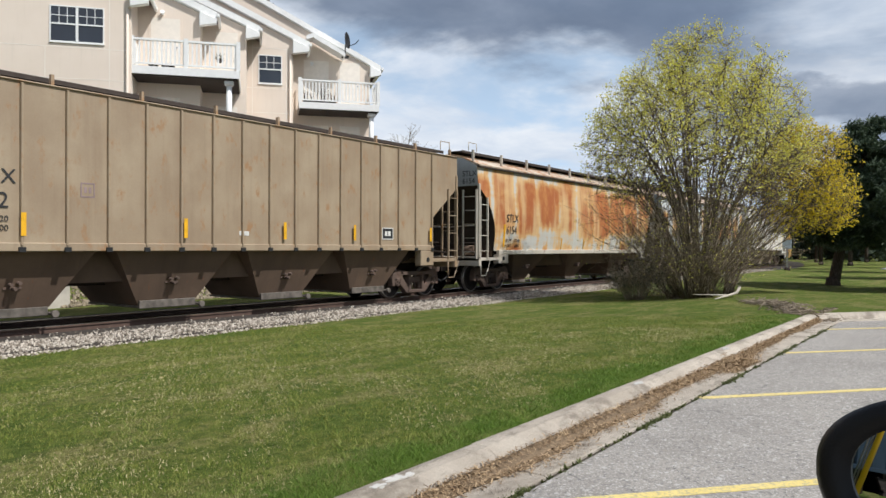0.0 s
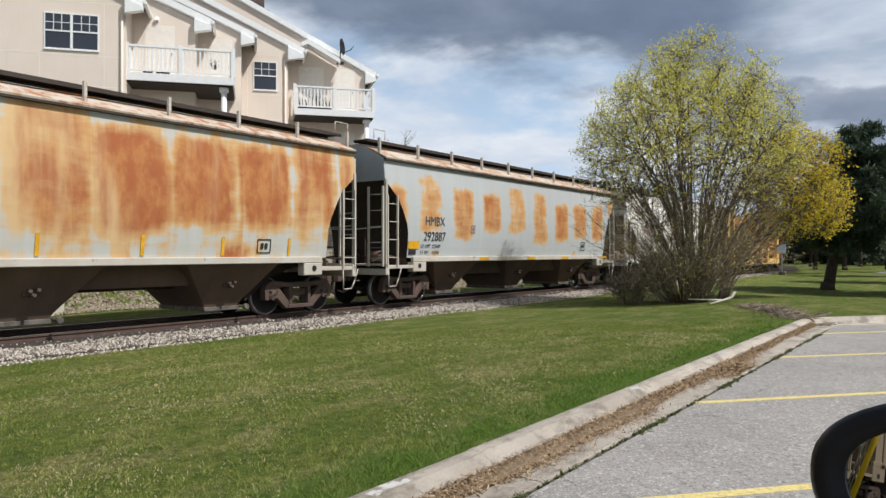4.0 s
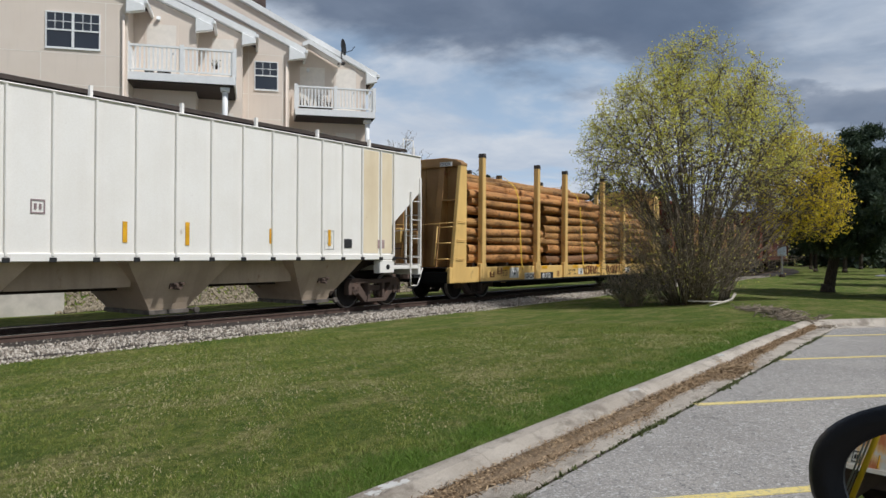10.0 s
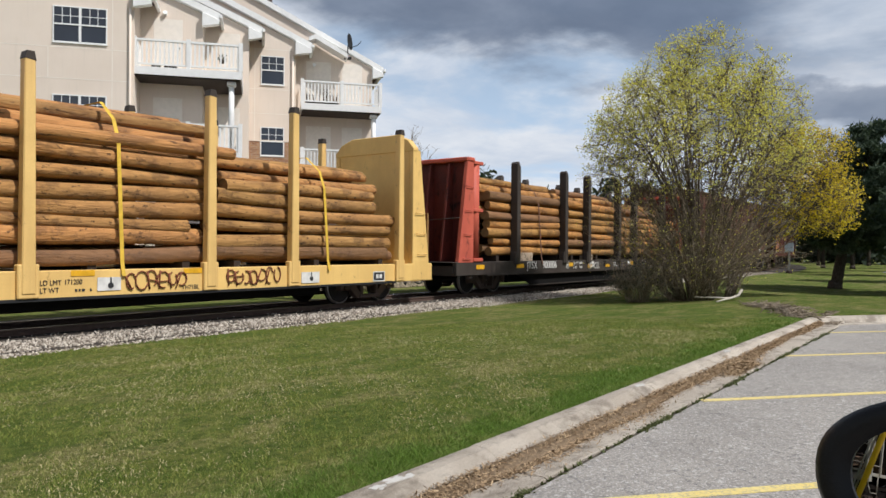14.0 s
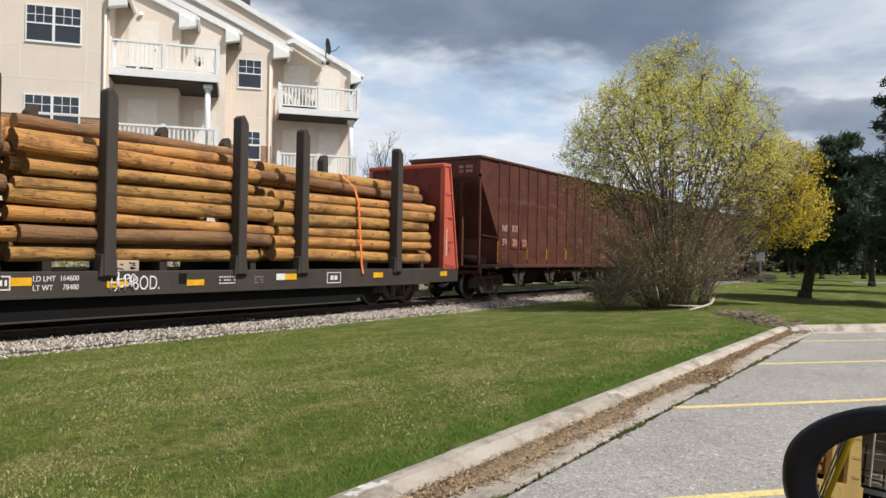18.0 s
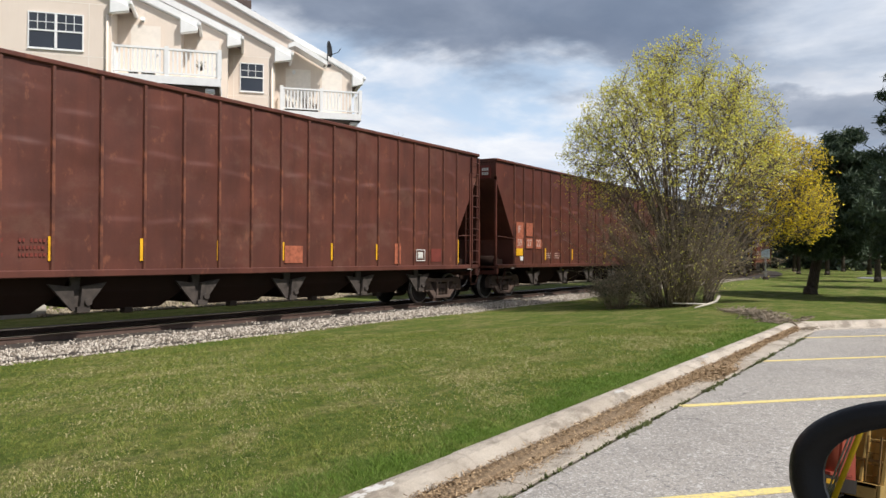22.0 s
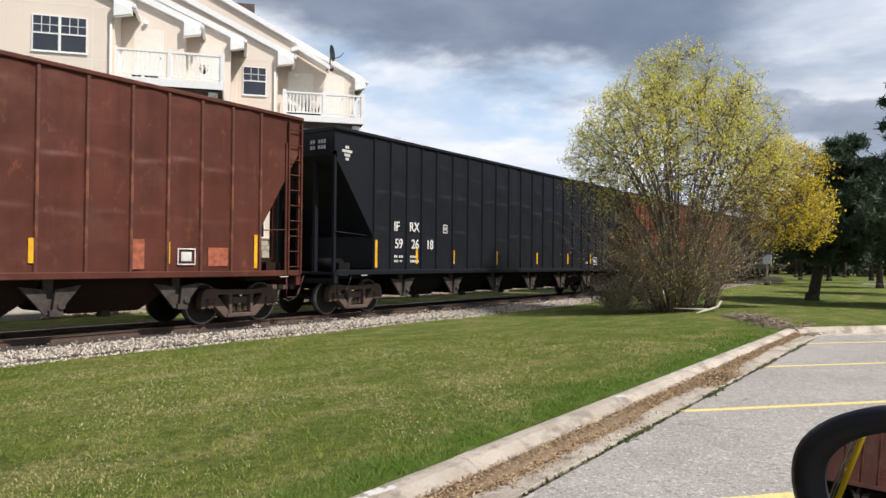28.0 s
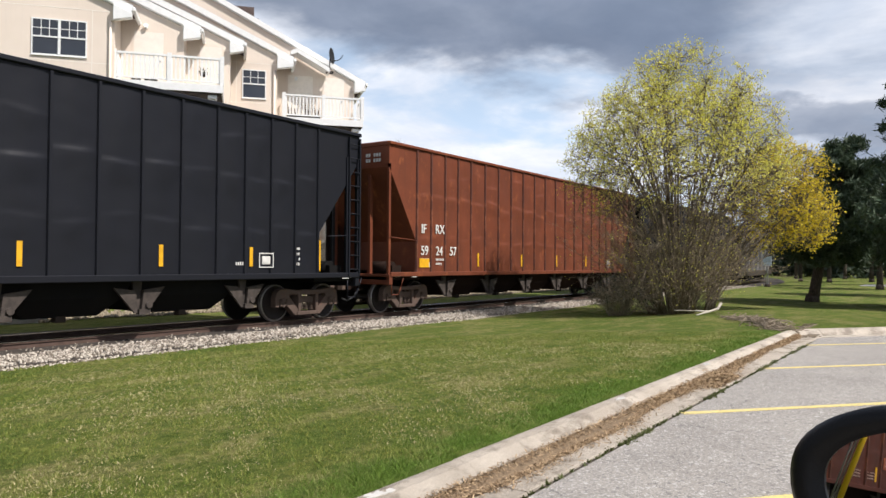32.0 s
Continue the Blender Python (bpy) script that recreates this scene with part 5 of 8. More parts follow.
        for q, (ya, yb, za, zb2) in enumerate(((-0.55, -0.5, 1.22, 2.6), (0.1, 0.15, 1.22, 2.9), (0.62, 0.7, 1.22, 2.5), (-1.05, -1.0, 1.22, 1.9))):
            gear.box(min(xe - sg * (0.25 + 0.12 * q), xe - sg * (0.31 + 0.12 * q)), max(xe - sg * (0.25 + 0.12 * q), xe - sg * (0.31 + 0.12 * q)), ya, yb, za, zb2)
        gear.rod([(xe - sg * 0.2, -1.3, 1.42), (xe - sg * 0.35, 0.2, 1.55), (xe - sg * 0.2, 1.3, 1.42)], 0.03, 6)
        gear.rod([(xe - sg * 0.5, -1.2, 1.75), (xe - sg * 0.6, 0.9, 1.7)], 0.025, 6)
        gear.box(min(xe - sg * 0.45, xe - sg * 0.85), max(xe - sg * 0.45, xe - sg * 0.85), 0.2, 0.85, 1.26, 1.62)
        part("brake_gear", gear, M_UNDER, car)
        coupler(car, xe, sg)
        truck(car, xe - sg * (1.62 if rounded else 1.54))
    # roof: running boards on brackets, hatch line
    wz = eave + ridge + 0.09
    wm = walk_mat or M_WALK
    for y in (-0.68, 0.68):
        wk = part("running_board", Geo().box(-h - 0.1, h + 0.1, y - 0.25, y + 0.25, wz - 0.018, wz + 0.012), wm, car)
        gr = Geo()
        for q in (-0.26, 0.26):
            gr.box(-h - 0.1, h + 0.1, y + q - 0.008, y + q + 0.008, wz - 0.06, wz + 0.03)
        part("board_edge", gr, wm, wk)
    bk = Geo().box(-0.03, 0.03, -1.34, -1.26, eave + 0.02, wz + 0.03).mesh("bracket", trim_mat)
    n = int(L / 1.85)
    for i in range(n + 1):
        x = -h + 0.05 + (L - 0.1) * i / n
        part("bracket", bk, None, car, at=(x, 0, 0))
        part("bracket", bk, None, car, at=pose(x, 0, 0, 0, 0, 180))
    part("hatch_line", Geo().box(-h + 0.6, h - 0.6, -0.28, 0.28, eave + ridge - 0.01, eave + ridge + 0.14), body_mat, car, bevel=0.03)
    for sg in (-1, 1):
        x = sg * (h + 0.08)
        part("roof_grab", Geo().rod([(x - sg * 0.5, -1.2, wz), (x - sg * 0.5, -1.2, wz + 0.28), (x, -1.2, wz + 0.28), (x, -1.2, wz)], 0.014, 5), trim_mat, car)
    return car


# -- open wood-chip hoppers --
SHEETS = {}


def bulge(seed):
    """How far a side sheet is pushed out at (u across, z): a soft belly, buckled creases and small dents."""
    rnd = random.Random(seed)
    creases = [(rnd.uniform(3.45, 3.75), rnd.uniform(0.018, 0.040), rnd.uniform(-0.06, 0.06)), (rnd.uniform(2.25, 2.55), rnd.uniform(0.010, 0.030), rnd.uniform(-0.06, 0.06))]
    if rnd.random() < 0.4:
        creases.append((rnd.uniform(4.2, 4.7), rnd.uniform(0.010, 0.026), rnd.uniform(-0.1, 0.1)))

    def at(u, z):
        edge = (4 * u * (1 - u)) ** 0.6 if 0 < u < 1 else 0.0
        d = 0.012
        for cz, amp, tilt in creases:
            q = z - cz - tilt * (u - 0.5) * 2
            d += amp * (math.exp(-(q / 0.34) ** 2) if q < 0 else math.exp(-(q / 0.045) ** 2))
        d += 0.030 * noise.noise((seed * 0.37 + u * 1.3, z * 1.0, seed)) + 0.009 * noise.noise((seed * 0.71 + u * 3, z * 3.2, seed + 9))
        return max(0.0, d + 0.004) * edge
    return at


def cling(car, panels):
    """Lays the markings of an open hopper on its dented side sheets."""
    for ch in car.children:
        if ch.name.split(".")[0] not in ("lettering", "small_lettering", "reflector", "stencil", "stencil_frame", "red_patch", "repainted_patch", "yellow_placard", "white_label"):
            continue
        ws = [ch.matrix_basis @ v.co for v in ch.data.vertices]
        if not ws or max(w.y for w in ws) > -1.4:
            continue
        x0, x1 = min(w.x for w in ws), max(w.x for w in ws)
        z0, z1 = min(w.z for w in ws), max(w.z for w in ws)
        out = 0.0
        for a, b, at in panels:
            for i in range(7):
                x = x0 + (x1 - x0) * i / 6
                if a < x < b:
                    out = max([out] + [at((x - a) / (b - a), z0 + (z1 - z0) * j / 5) for j in range(6)])
        ch.matrix_basis = Matrix.Translation((0, -out - 0.002, 0)) @ ch.matrix_basis


def dented_panel(a, b, y, z0, z1, at):
    nu, nz = 7, 84
    g = Geo()
    for i in range(nz + 1):
        z = z0 + (z1 - z0) * i / nz
        for j in range(nu + 1):
            u = j / nu
            g.v.append((a + (b - a) * u, y - 0.003 - at(u, z), z))
    n = nu + 1
    for i in range(nz):
        for j in range(nu):
            k = i * n + j
            g.f.append((k, k + 1, k + n + 1, k + n))
            g.s.append(True)
    return g


def open_hopper(name, label, body_mat, under_mat, L=20.5, shift=0.29, post_mat=None):
    car = thing(name, label, "freight car", "passing train")
    h, top, sill = L / 2, 5.16, 1.28
    y = 1.56

    def section(x, zb):
        return [(x, -y, zb), (x, -y, top), (x, y, top), (x, y, zb)]
    # shell: open box with sloped ends
    t = 0.06
    shell = Geo()
    cut = 1.66 - shift
    z0 = 4.45
    prof = [(-h, top), (-h, z0), (-h + cut, 2.25), (-h + cut, sill), (h - cut, sill), (h - cut, 2.25), (h, z0), (h, top)]
    for s in (-1, 1):
        a, b = sorted((s * y, s * (y - t)))
        shell.prism(prof, "y", a, b)
    for s in (-1, 1):
        shell.prism([(s * h, top), (s * h, z0), (s * (h - cut), 2.25), (s * (h - cut), sill), (s * (h - cut - t), sill), (s * (h - cut - t), 2.3), (s * (h - t), z0 + 0.05), (s * (h - t), top)], "y", -y + t, y - t)
    part("body", shell, body_mat, car)
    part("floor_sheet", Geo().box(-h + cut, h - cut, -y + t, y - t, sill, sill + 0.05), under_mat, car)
    part("top_rail", Geo().box(-h - 0.03, h + 0.03, -y - 0.07, -y + 0.05, top - 0.04, top + 0.06).box(-h - 0.03, h + 0.03, y - 0.05, y + 0.07, top - 0.04, top + 0.06)
         .box(-h - 0.03, -h + 0.09, -y + 0.05, y - 0.05, top - 0.07, top + 0.07).box(h - 0.09, h + 0.03, -y + 0.05, y - 0.05, top - 0.07, top + 0.07), body_mat, car, bevel=0.02)
    for s in (-1, 1):
        a, b = sorted((s * (y + 0.07), s * (y - 0.05)))
        part("side_sill", Geo().box(-h + 0.05, h - 0.05, a, b, sill - 0.12, sill + 0.02), body_mat, car, bevel=0.015)
    xs = [-h + v - shift for v in [1.66, 2.43, 3.22, 3.99, 4.81] + [5.75 + 0.95 * i for i in range(12)]]
    left = h - cut - xs[-1]
    xs += [xs[-1] + left * k / 4 for k in (1, 2, 3, 4)]
    pm = Geo().prism([(-0.045, -y), (-0.028, -y - 0.055), (0.028, -y - 0.055), (0.045, -y)], "z", sill - 0.05, top - 0.05).mesh("side_post", post_mat or body_mat)
    for x in xs:
        for rz in (0, 180):
            part("side_post", pm, None, car, at=pose(x, 0, 0, 0, 0, rz))
    # side sheets bowed and dented between the posts
    for k, (a, b) in enumerate(zip(xs[:-1], xs[1:])):
        at = bulge(k + 31 * int(L * 7))
        SHEETS.setdefault(car.name, []).append((a + 0.04, b - 0.04, at))
        part("side_panel", dented_panel(a + 0.04, b - 0.04, -y, sill + 0.02, top - 0.06, at), body_mat, car)
    # bays with door gear
    for i in range(6):
        xm = -h + 3.25 + 2.78 * i
        xb = xm + 1.39
        if i < 5:
            r = [[(xb - 1.33, -1.3, sill - 0.06), (xb + 1.33, -1.3, sill - 0.06), (xb + 1.33, 1.3, sill - 0.06), (xb - 1.33, 1.3, sill - 0.06)],
                 [(xb - 1.17, -1.22, 0.84), (xb + 1.17, -1.22, 0.84), (xb + 1.17, 1.22, 0.84), (xb - 1.17, 1.22, 0.84)],
                 [(xb - 0.74, -0.95, 0.46), (xb + 0.74, -0.95, 0.46), (xb + 0.74, 0.95, 0.46), (xb - 0.74, 0.95, 0.46)]]
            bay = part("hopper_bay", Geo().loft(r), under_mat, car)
        lk = Geo()
        lk.prism([(xm - 0.56, 1.03), (xm - 0.07, 0.97), (xm - 0.03, 0.50), (xm - 0.09, 0.50)], "y", -1.42, -1.36)
        lk.prism([(xm + 0.10, 0.97), (xm + 0.60, 1.04), (xm + 0.17, 0.52), (xm + 0.05, 0.56)], "y", -1.44, -1.36)
        lk.prism([(xm - 0.10, sill - 0.1), (xm + 0.12, sill - 0.1), (xm + 0.06, 0.50), (xm - 0.03, 0.50)], "y", -1.34, -1.28)
        lk.box(xm - 0.02, xm + 0.24, -1.47, -1.34, 0.47, 0.58)
        lk.tube((xm + 0.20, -1.50, 0.66), (xm + 0.20, -1.36, 0.66), 0.07, n=9)
        part("door_gear", lk, M_DOORGEAR, bay)
        if i < 5:
            part("door_latch", Geo().box(xb - 0.10, xb + 0.10, -0.97, -0.78, 0.36, 0.50), M_UNDER, bay, bevel=0.01)
    part("center_sill", Geo().box(-h - 0.3, h + 0.3, -0.2, 0.2, 0.75, 1.1), under_mat, car)
    for sg in (-1, 1):
        xe = sg * h
        a, b = sorted((xe, xe - sg * 1.7))
        part("end_platform", Geo().box(a, b, -1.5, 1.5, 1.06, 1.17), under_mat, car, bevel=0.01)
        part("end_sill", Geo().box(min(xe, xe - sg * 0.16), max(xe, xe - sg * 0.16), NEAR, FAR, 0.92, 1.24), body_mat, car, bevel=0.015)
        for yy in (-1.56, 1.48):
            part("corner_post", Geo().box(min(xe, xe - sg * 0.09), max(xe, xe - sg * 0.09), yy, yy + 0.08, 1.24, z0 + 0.1), body_mat, car)
        part("side_grab", Geo().rod([(xe, NEAR + 0.02, 2.35), (xe - sg * 1.3, NEAR - 0.01, 2.28)], 0.014, 5), body_mat, car)
        for yy in (-0.75, 0.7):
            part("end_post", Geo().box(min(xe - sg * 0.1, xe - sg * 0.22), max(xe - sg * 0.1, xe - sg * 0.22), yy, yy + 0.1, 1.17, z0 - 0.1), body_mat, car)
        if sg > 0:
            ladder(car, xe - 0.48, xe - 0.05, NEAR - 0.02, 1.2, top - 0.1, body_mat, 10)
            end_ladder(car, xe + 0.04, -1.5, -1.02, 1.2, top - 0.1, body_mat, 10)
            for a, b in ((0.56, 0.44), (0.12, 0.0)):
                part("ladder_stile", Geo().box(xe - a, xe - b, NEAR - 0.005, NEAR + 0.045, 1.24, 4.5), body_mat, car, bevel=0.006)
        res = Geo().tube((xe - sg * 0.7, -1.15, 1.42), (xe - sg * 0.7, -0.35, 1.42), 0.2, n=14)
        res.box(xe - sg * 0.7 - 0.2, xe - sg * 0.7 + 0.25, -1.3, -1.16, 1.2, 1.5)
        part("air_reservoir", res, under_mat, car)
        if sg < 0:
            part("end_web", Geo().prism([(xe + 0.5, 1.17), (xe + cut, 1.17), (xe + cut, 2.25), (xe + 0.5, 3.62)], "y", 1.44, 1.48), under_mat, car)
        for px, w in ((0.37, 0.30), (1.22, 0.24)) if sg < 0 else ((0.59, 0.28),):
            plate(car, xe - sg * px, 1.20, w, 0.13 if w < 0.3 else 0.09, M_INK_PALE, "white_label", y=NEAR - 0.004)
        stirrup(car, xe - sg * 0.3, body_mat)
        coupler(car, xe, sg)
        truck(car, xe - sg * 1.50)
    return car


# -- bulkhead flats loaded with logs --
def bulkhead_gear(bk, face, dark, light):
    """Rungs, hand brake and brackets on the open end of a bulkhead."""
    for z in (1.42, 1.95, 2.48):
        part("rung", Geo().tube((face(z), -1.47, z), (face(z), -0.86, z - 0.02), 0.020, n=6), light, bk)
    part("rung_post", Geo().tube((face(1.2), -0.88, 1.2), (face(2.5), -0.88, 2.5), 0.024, n=6), light, bk)
    for z in (3.15, 3.68, 4.2):
        part("rung", Geo().tube((face(z), 0.88, z), (face(z), 1.47, z), 0.020, n=6), light, bk)
    part("bracket", Geo().box(face(3.4), face(3.4) + 0.30, -1.46, -0.93, 3.36, 3.41), dark, bk)
    x = face(2.3) - 0.05
    part("brake_box", Geo().box(x, x + 0.22, 0.62, 0.92, 1.95, 2.48), light, bk, bevel=0.03)
    part("bracket", Geo().box(face(2.2), face(2.2) + 0.10, -0.05, 0.58, 1.93, 2.36), dark, bk, bevel=0.02)
    wheel = Geo()
    rim = [(x - 0.10, 1.05 + 0.27 * math.cos(math.pi * k / 9), 2.38 + 0.27 * math.sin(math.pi * k / 9)) for k in range(19)]
    wheel.rod(rim, 0.018, 6)
    for k in (0, 6, 12):
        wheel.tube((x - 0.06, 1.05, 2.38), rim[k], 0.013, n=5)
    part("brake_wheel", wheel, dark, bk)
    part("brake_rod", Geo().tube((face(1.3), 0.98, 1.3), (face(2.2), 0.98, 2.2), 0.022, n=6), dark, bk)


def log_flat(name, label, L, deck_mat, bulk_mat, stake_mat, stakes, side_z=(0.62, 1.14), bulk_w=0.85, style=0, end_mat=None):
    car = thing(name, label, "freight car", "passing train")
    h = L / 2
    end_mat = end_mat or bulk_mat
    z0, z1 = side_z
    for s in (-1, 1):
        a, b = sorted((s * 1.6, s * 1.48))
        part("side_sill", Geo().box(-h, h, a, b, z0, z1), deck_mat, car, bevel=0.015)
        part("sill_flange", Geo().box(-h + 1.8, h - 1.8, min(s * 1.64, s * 1.50), max(s * 1.64, s * 1.50), z0 - 0.035, z0 + 0.02), M_DARKSTEEL if style == 0 else deck_mat, car)
    part("deck", Geo().box(-h, h, -1.48, 1.48, z1 - 0.14, z1 - 0.03), deck_mat, car)
    part("center_sill", Geo().prism([(-h - 0.3, 0.78), (-h + 4, 0.78), (-h + 5.5, 0.36), (h - 5.5, 0.36), (h - 4, 0.78), (h + 0.3, 0.78), (h + 0.3, 1.0), (-h - 0.3, 1.0)], "y", -0.35, 0.35), M_DARKSTEEL, car)
    part("underframe", Geo().box(-h + 4.2, h - 4.2, -1.0, 1.0, 0.34, z1 - 0.15), M_UNDER_DARK, car, bevel=0.03)
    if style:
        # deep fish-belly girders below the side sills
        for s in (-1, 1):
            gd = part("girder", Geo().prism([(-h + 4.0, z0), (-h + 5.2, 0.25), (h - 5.2, 0.25), (h - 4.0, z0)], "y", min(s * 1.40, s * 1.46), max(s * 1.40, s * 1.46)), M_UNDER_DARK, car)
            part("girder_flange", Geo().box(-h + 5.2, h - 5.2, min(s * 1.36, s * 1.52), max(s * 1.36, s * 1.52), 0.22, 0.25), deck_mat, gd)
    top = 4.66
    for sg in (-1, 1):
        xe, xi = sg * (h - 0.10), sg * (h - 0.10 - bulk_w)
        xt = sg * (h - 0.62)
        bk = part("bulkhead", Geo().box(min(xi, xi + sg * 0.14), max(xi, xi + sg * 0.14), -1.45, 1.45, z1 - 0.02, top - 0.12), end_mat if sg < 0 else (bulk_mat if style == 0 else end_mat), car, bevel=0.02)
        for s in (-1, 1):
            a, b = sorted((s * 1.606, s * 1.46))
            pl = [(xe, z1 - (0.5 if style == 0 else 0.03)), (xt, top - 0.1), (xi - sg * 0.02, top - 0.1), (xi - sg * 0.02, z1 - (0.5 if style == 0 else 0.03))]
            part("bulkhead_side", Geo().prism(pl, "y", a, b), bulk_mat, bk, bevel=0.015)
        if style == 0:
            rise = 1.0 if sg > 0 else 0.42
            part("bulkhead_cap", Geo().prism([(-1.62, top - 0.14), (1.62, top - 0.14), (1.62, top - 0.04), (1.38, top + 0.22 * rise), (0.9, top + 0.40 * rise), (-0.9, top + 0.40 * rise), (-1.38, top + 0.22 * rise), (-1.62, top - 0.04)], "x", min(xi - sg * 0.03, xi + sg * (0.22 if sg > 0 else 0.34)), max(xi - sg * 0.03, xi + sg * (0.22 if sg > 0 else 0.34))), end_mat if sg < 0 else bulk_mat, bk, bevel=0.02)
        else:
            part("bulkhead_cap", Geo().box(min(xi - sg * 0.05, xt + sg * 0.06), max(xi - sg * 0.05, xt + sg * 0.06), -1.64, 1.64, top - 0.14, top + 0.0), bulk_mat, bk, bevel=0.03)
            for s in ((-1, 1) if sg < 0 else ()):
                part("column_post", Geo().tube((xi - sg * 0.26, s * 1.38, z1), (xi - sg * 0.26, s * 1.38, top - 0.1), 0.24, n=16), bulk_mat, bk)
                for zz in (z1 + 0.06, 2.9, top - 0.16):
                    part("column_collar", Geo().box(min(xi - sg * 0.56, xi), max(xi - sg * 0.56, xi), s * 1.38 - 0.26, s * 1.38 + 0.26, zz - 0.06, zz + 0.06), bulk_mat, bk, bevel=0.02)
        if style == 1 and sg > 0 and bulk_mat is not deck_mat:
            part("edge_flange", Geo().prism([(xe + 0.015, z1), (xt + 0.015, top - 0.14), (xt - 0.05, top - 0.14), (xe - 0.05, z1)], "y", -1.66, -1.603), bulk_mat, bk, bevel=0.006)
            part("edge_flange", Geo().prism([(xi - 0.03, z1), (xi - 0.03, top - 0.14), (xi + 0.03, top - 0.14), (xi + 0.03, z1)], "y", -1.66, -1.603), bulk_mat, bk, bevel=0.006)
            part("side_plate", Geo().prism([(xi + 0.03, z1 + 0.12), (xi + 0.03, 2.85), (xi + 0.40, 2.85), (xi + 0.24, 2.78), (xi + 0.24, z1 + 0.12)], "y", -1.64, -1.603), bulk_mat, bk, bevel=0.008)
            tag = Geo()
            for k in range(9):
                z, r = 1.58 + 0.10 * k, 0.035 + 0.012 * (k * 7 % 3)
                tag.tube((xi + 0.14 - r, -1.644, z - 0.02), (xi + 0.15 + r, -1.644, z + 0.05 - 0.03 * (k % 2)), 0.011, n=4)
                tag.tube((xi + 0.15 + r, -1.644, z + 0.05 - 0.03 * (k % 2)), (xi + 0.11, -1.644, z + 0.09), 0.009, n=4)
            part("spray_marks", tag, M_INK_PALE, bk)
        front = style == 0 and sg < 0
        for yy, w in ((-0.80, 0.12 if front else 0.05), (0.0, 0.03 if front else 0.05), (0.80, 0.12 if front else 0.05)):
            d = 0.45 if front and yy == 0 else 0.0
            part("bulkhead_rib", Geo().prism([(xi + sg * 0.13, z1), (xi + sg * 0.13, top - 0.15), (xt - sg * (0.03 + d * 0.3), top - 0.15), (xe - sg * (0.06 + d), z1)], "y", yy - w, yy + w), end_mat if sg < 0 else bulk_mat, bk, bevel=0.01)
        if front:
            bulkhead_gear(bk, lambda z: xe + (xt - xe) * (z - z1) / (top - z1), end_mat, bulk_mat)
        for k in range(4):
            zz = 1.45 + 0.62 * k if style == 0 else 1.3 + 0.8 * k
            f = (zz - z1) / (top - z1)
            xm = (xe + (xt - xe) * f + xi) / 2
            if style == 0 and k == 3:
                continue
            gr = Geo().rod([(xm - 0.2, NEAR + 0.01, zz), (xm - 0.2, NEAR - 0.06, zz - 0.03), (xm + 0.2, NEAR - 0.06, zz - 0.03), (xm + 0.2, NEAR + 0.01, zz)], 0.013, 5)
            part("grab_iron", gr, bulk_mat, bk)
        part("end_sill", Geo().box(min(xe, xe + sg * 0.1), max(xe, xe + sg * 0.1), -1.45, 1.45, z0, z1), M_UNDER_DARK if front else deck_mat, car, bevel=0.02)
        stirrup(car, xe - sg * 0.7, deck_mat)
        if style == 0 and sg > 0:
            for zz in (1.9, 3.4):
                f = (zz - z1) / (top - z1)
                xr = xe + (xt - xe) * f
                part("bulkhead_rail", Geo().box(min(xr - sg * 0.12, xr), max(xr - sg * 0.10, xr), -1.46, 1.46, zz - 0.04, zz + 0.04), end_mat, bk)
            end_ladder(car, xe + sg * 0.03, -1.46, -1.02, 1.2, 2.7, end_mat, 4)
        part("end_cable", Geo().rod([(xe - sg * 0.2, -1.5, 2.62), (xe - sg * 0.24, 0, 2.56), (xe - sg * 0.2, 1.5, 2.62)], 0.014, 5), deck_mat, car)
        coupler(car, xe, sg)
        truck(car, sg * (h - (2.35 if style == 0 else 2.70)))
    if style == 0:
        sm = Geo().prism([(-0.125, z1 - 0.42), (0.125, z1 - 0.42), (0.095, 4.90), (0.06, 5.05), (-0.06, 5.05), (-0.095, 4.90)], "y", -1.70, -1.50).mesh("stake", stake_mat, 0.02)
        tip = Geo().prism([(-0.099, 4.92), (0.099, 4.90), (0.065, 5.06), (-0.065, 5.06)], "y", -1.705, -1.495).mesh("stake_tip", M_FLAT)
        shoe = Geo().box(-0.19, 0.19, -1.68, -1.52, z1 - 0.50, z1 + 0.12).mesh("stake_shoe", stake_mat, 0.02)
    else:
        sm = Geo().prism([(-0.13, z1 - 0.1), (0.13, z1 - 0.1), (0.12, 4.62), (-0.02, 4.82), (-0.12, 4.74)], "y", -1.70, -1.40).mesh("stake", stake_mat, 0.02)
        tip = None
        shoe = Geo().prism([(-0.20, z1 - 0.12), (0.20, z1 - 0.12), (0.16, z1 + 0.34), (-0.16, z1 + 0.34)], "y", -1.67, -1.42).mesh("stake_shoe", stake_mat, 0.02)
    for x in stakes:
        for rz in (0, 180):
            st = part("stake", sm, None, car, at=pose(x if rz == 0 else x, 0, 0, 0, 0, rz))
            if tip:
                part("stake_tip", tip, None, st)
            part("stake_shoe", shoe, None, st)
    return car


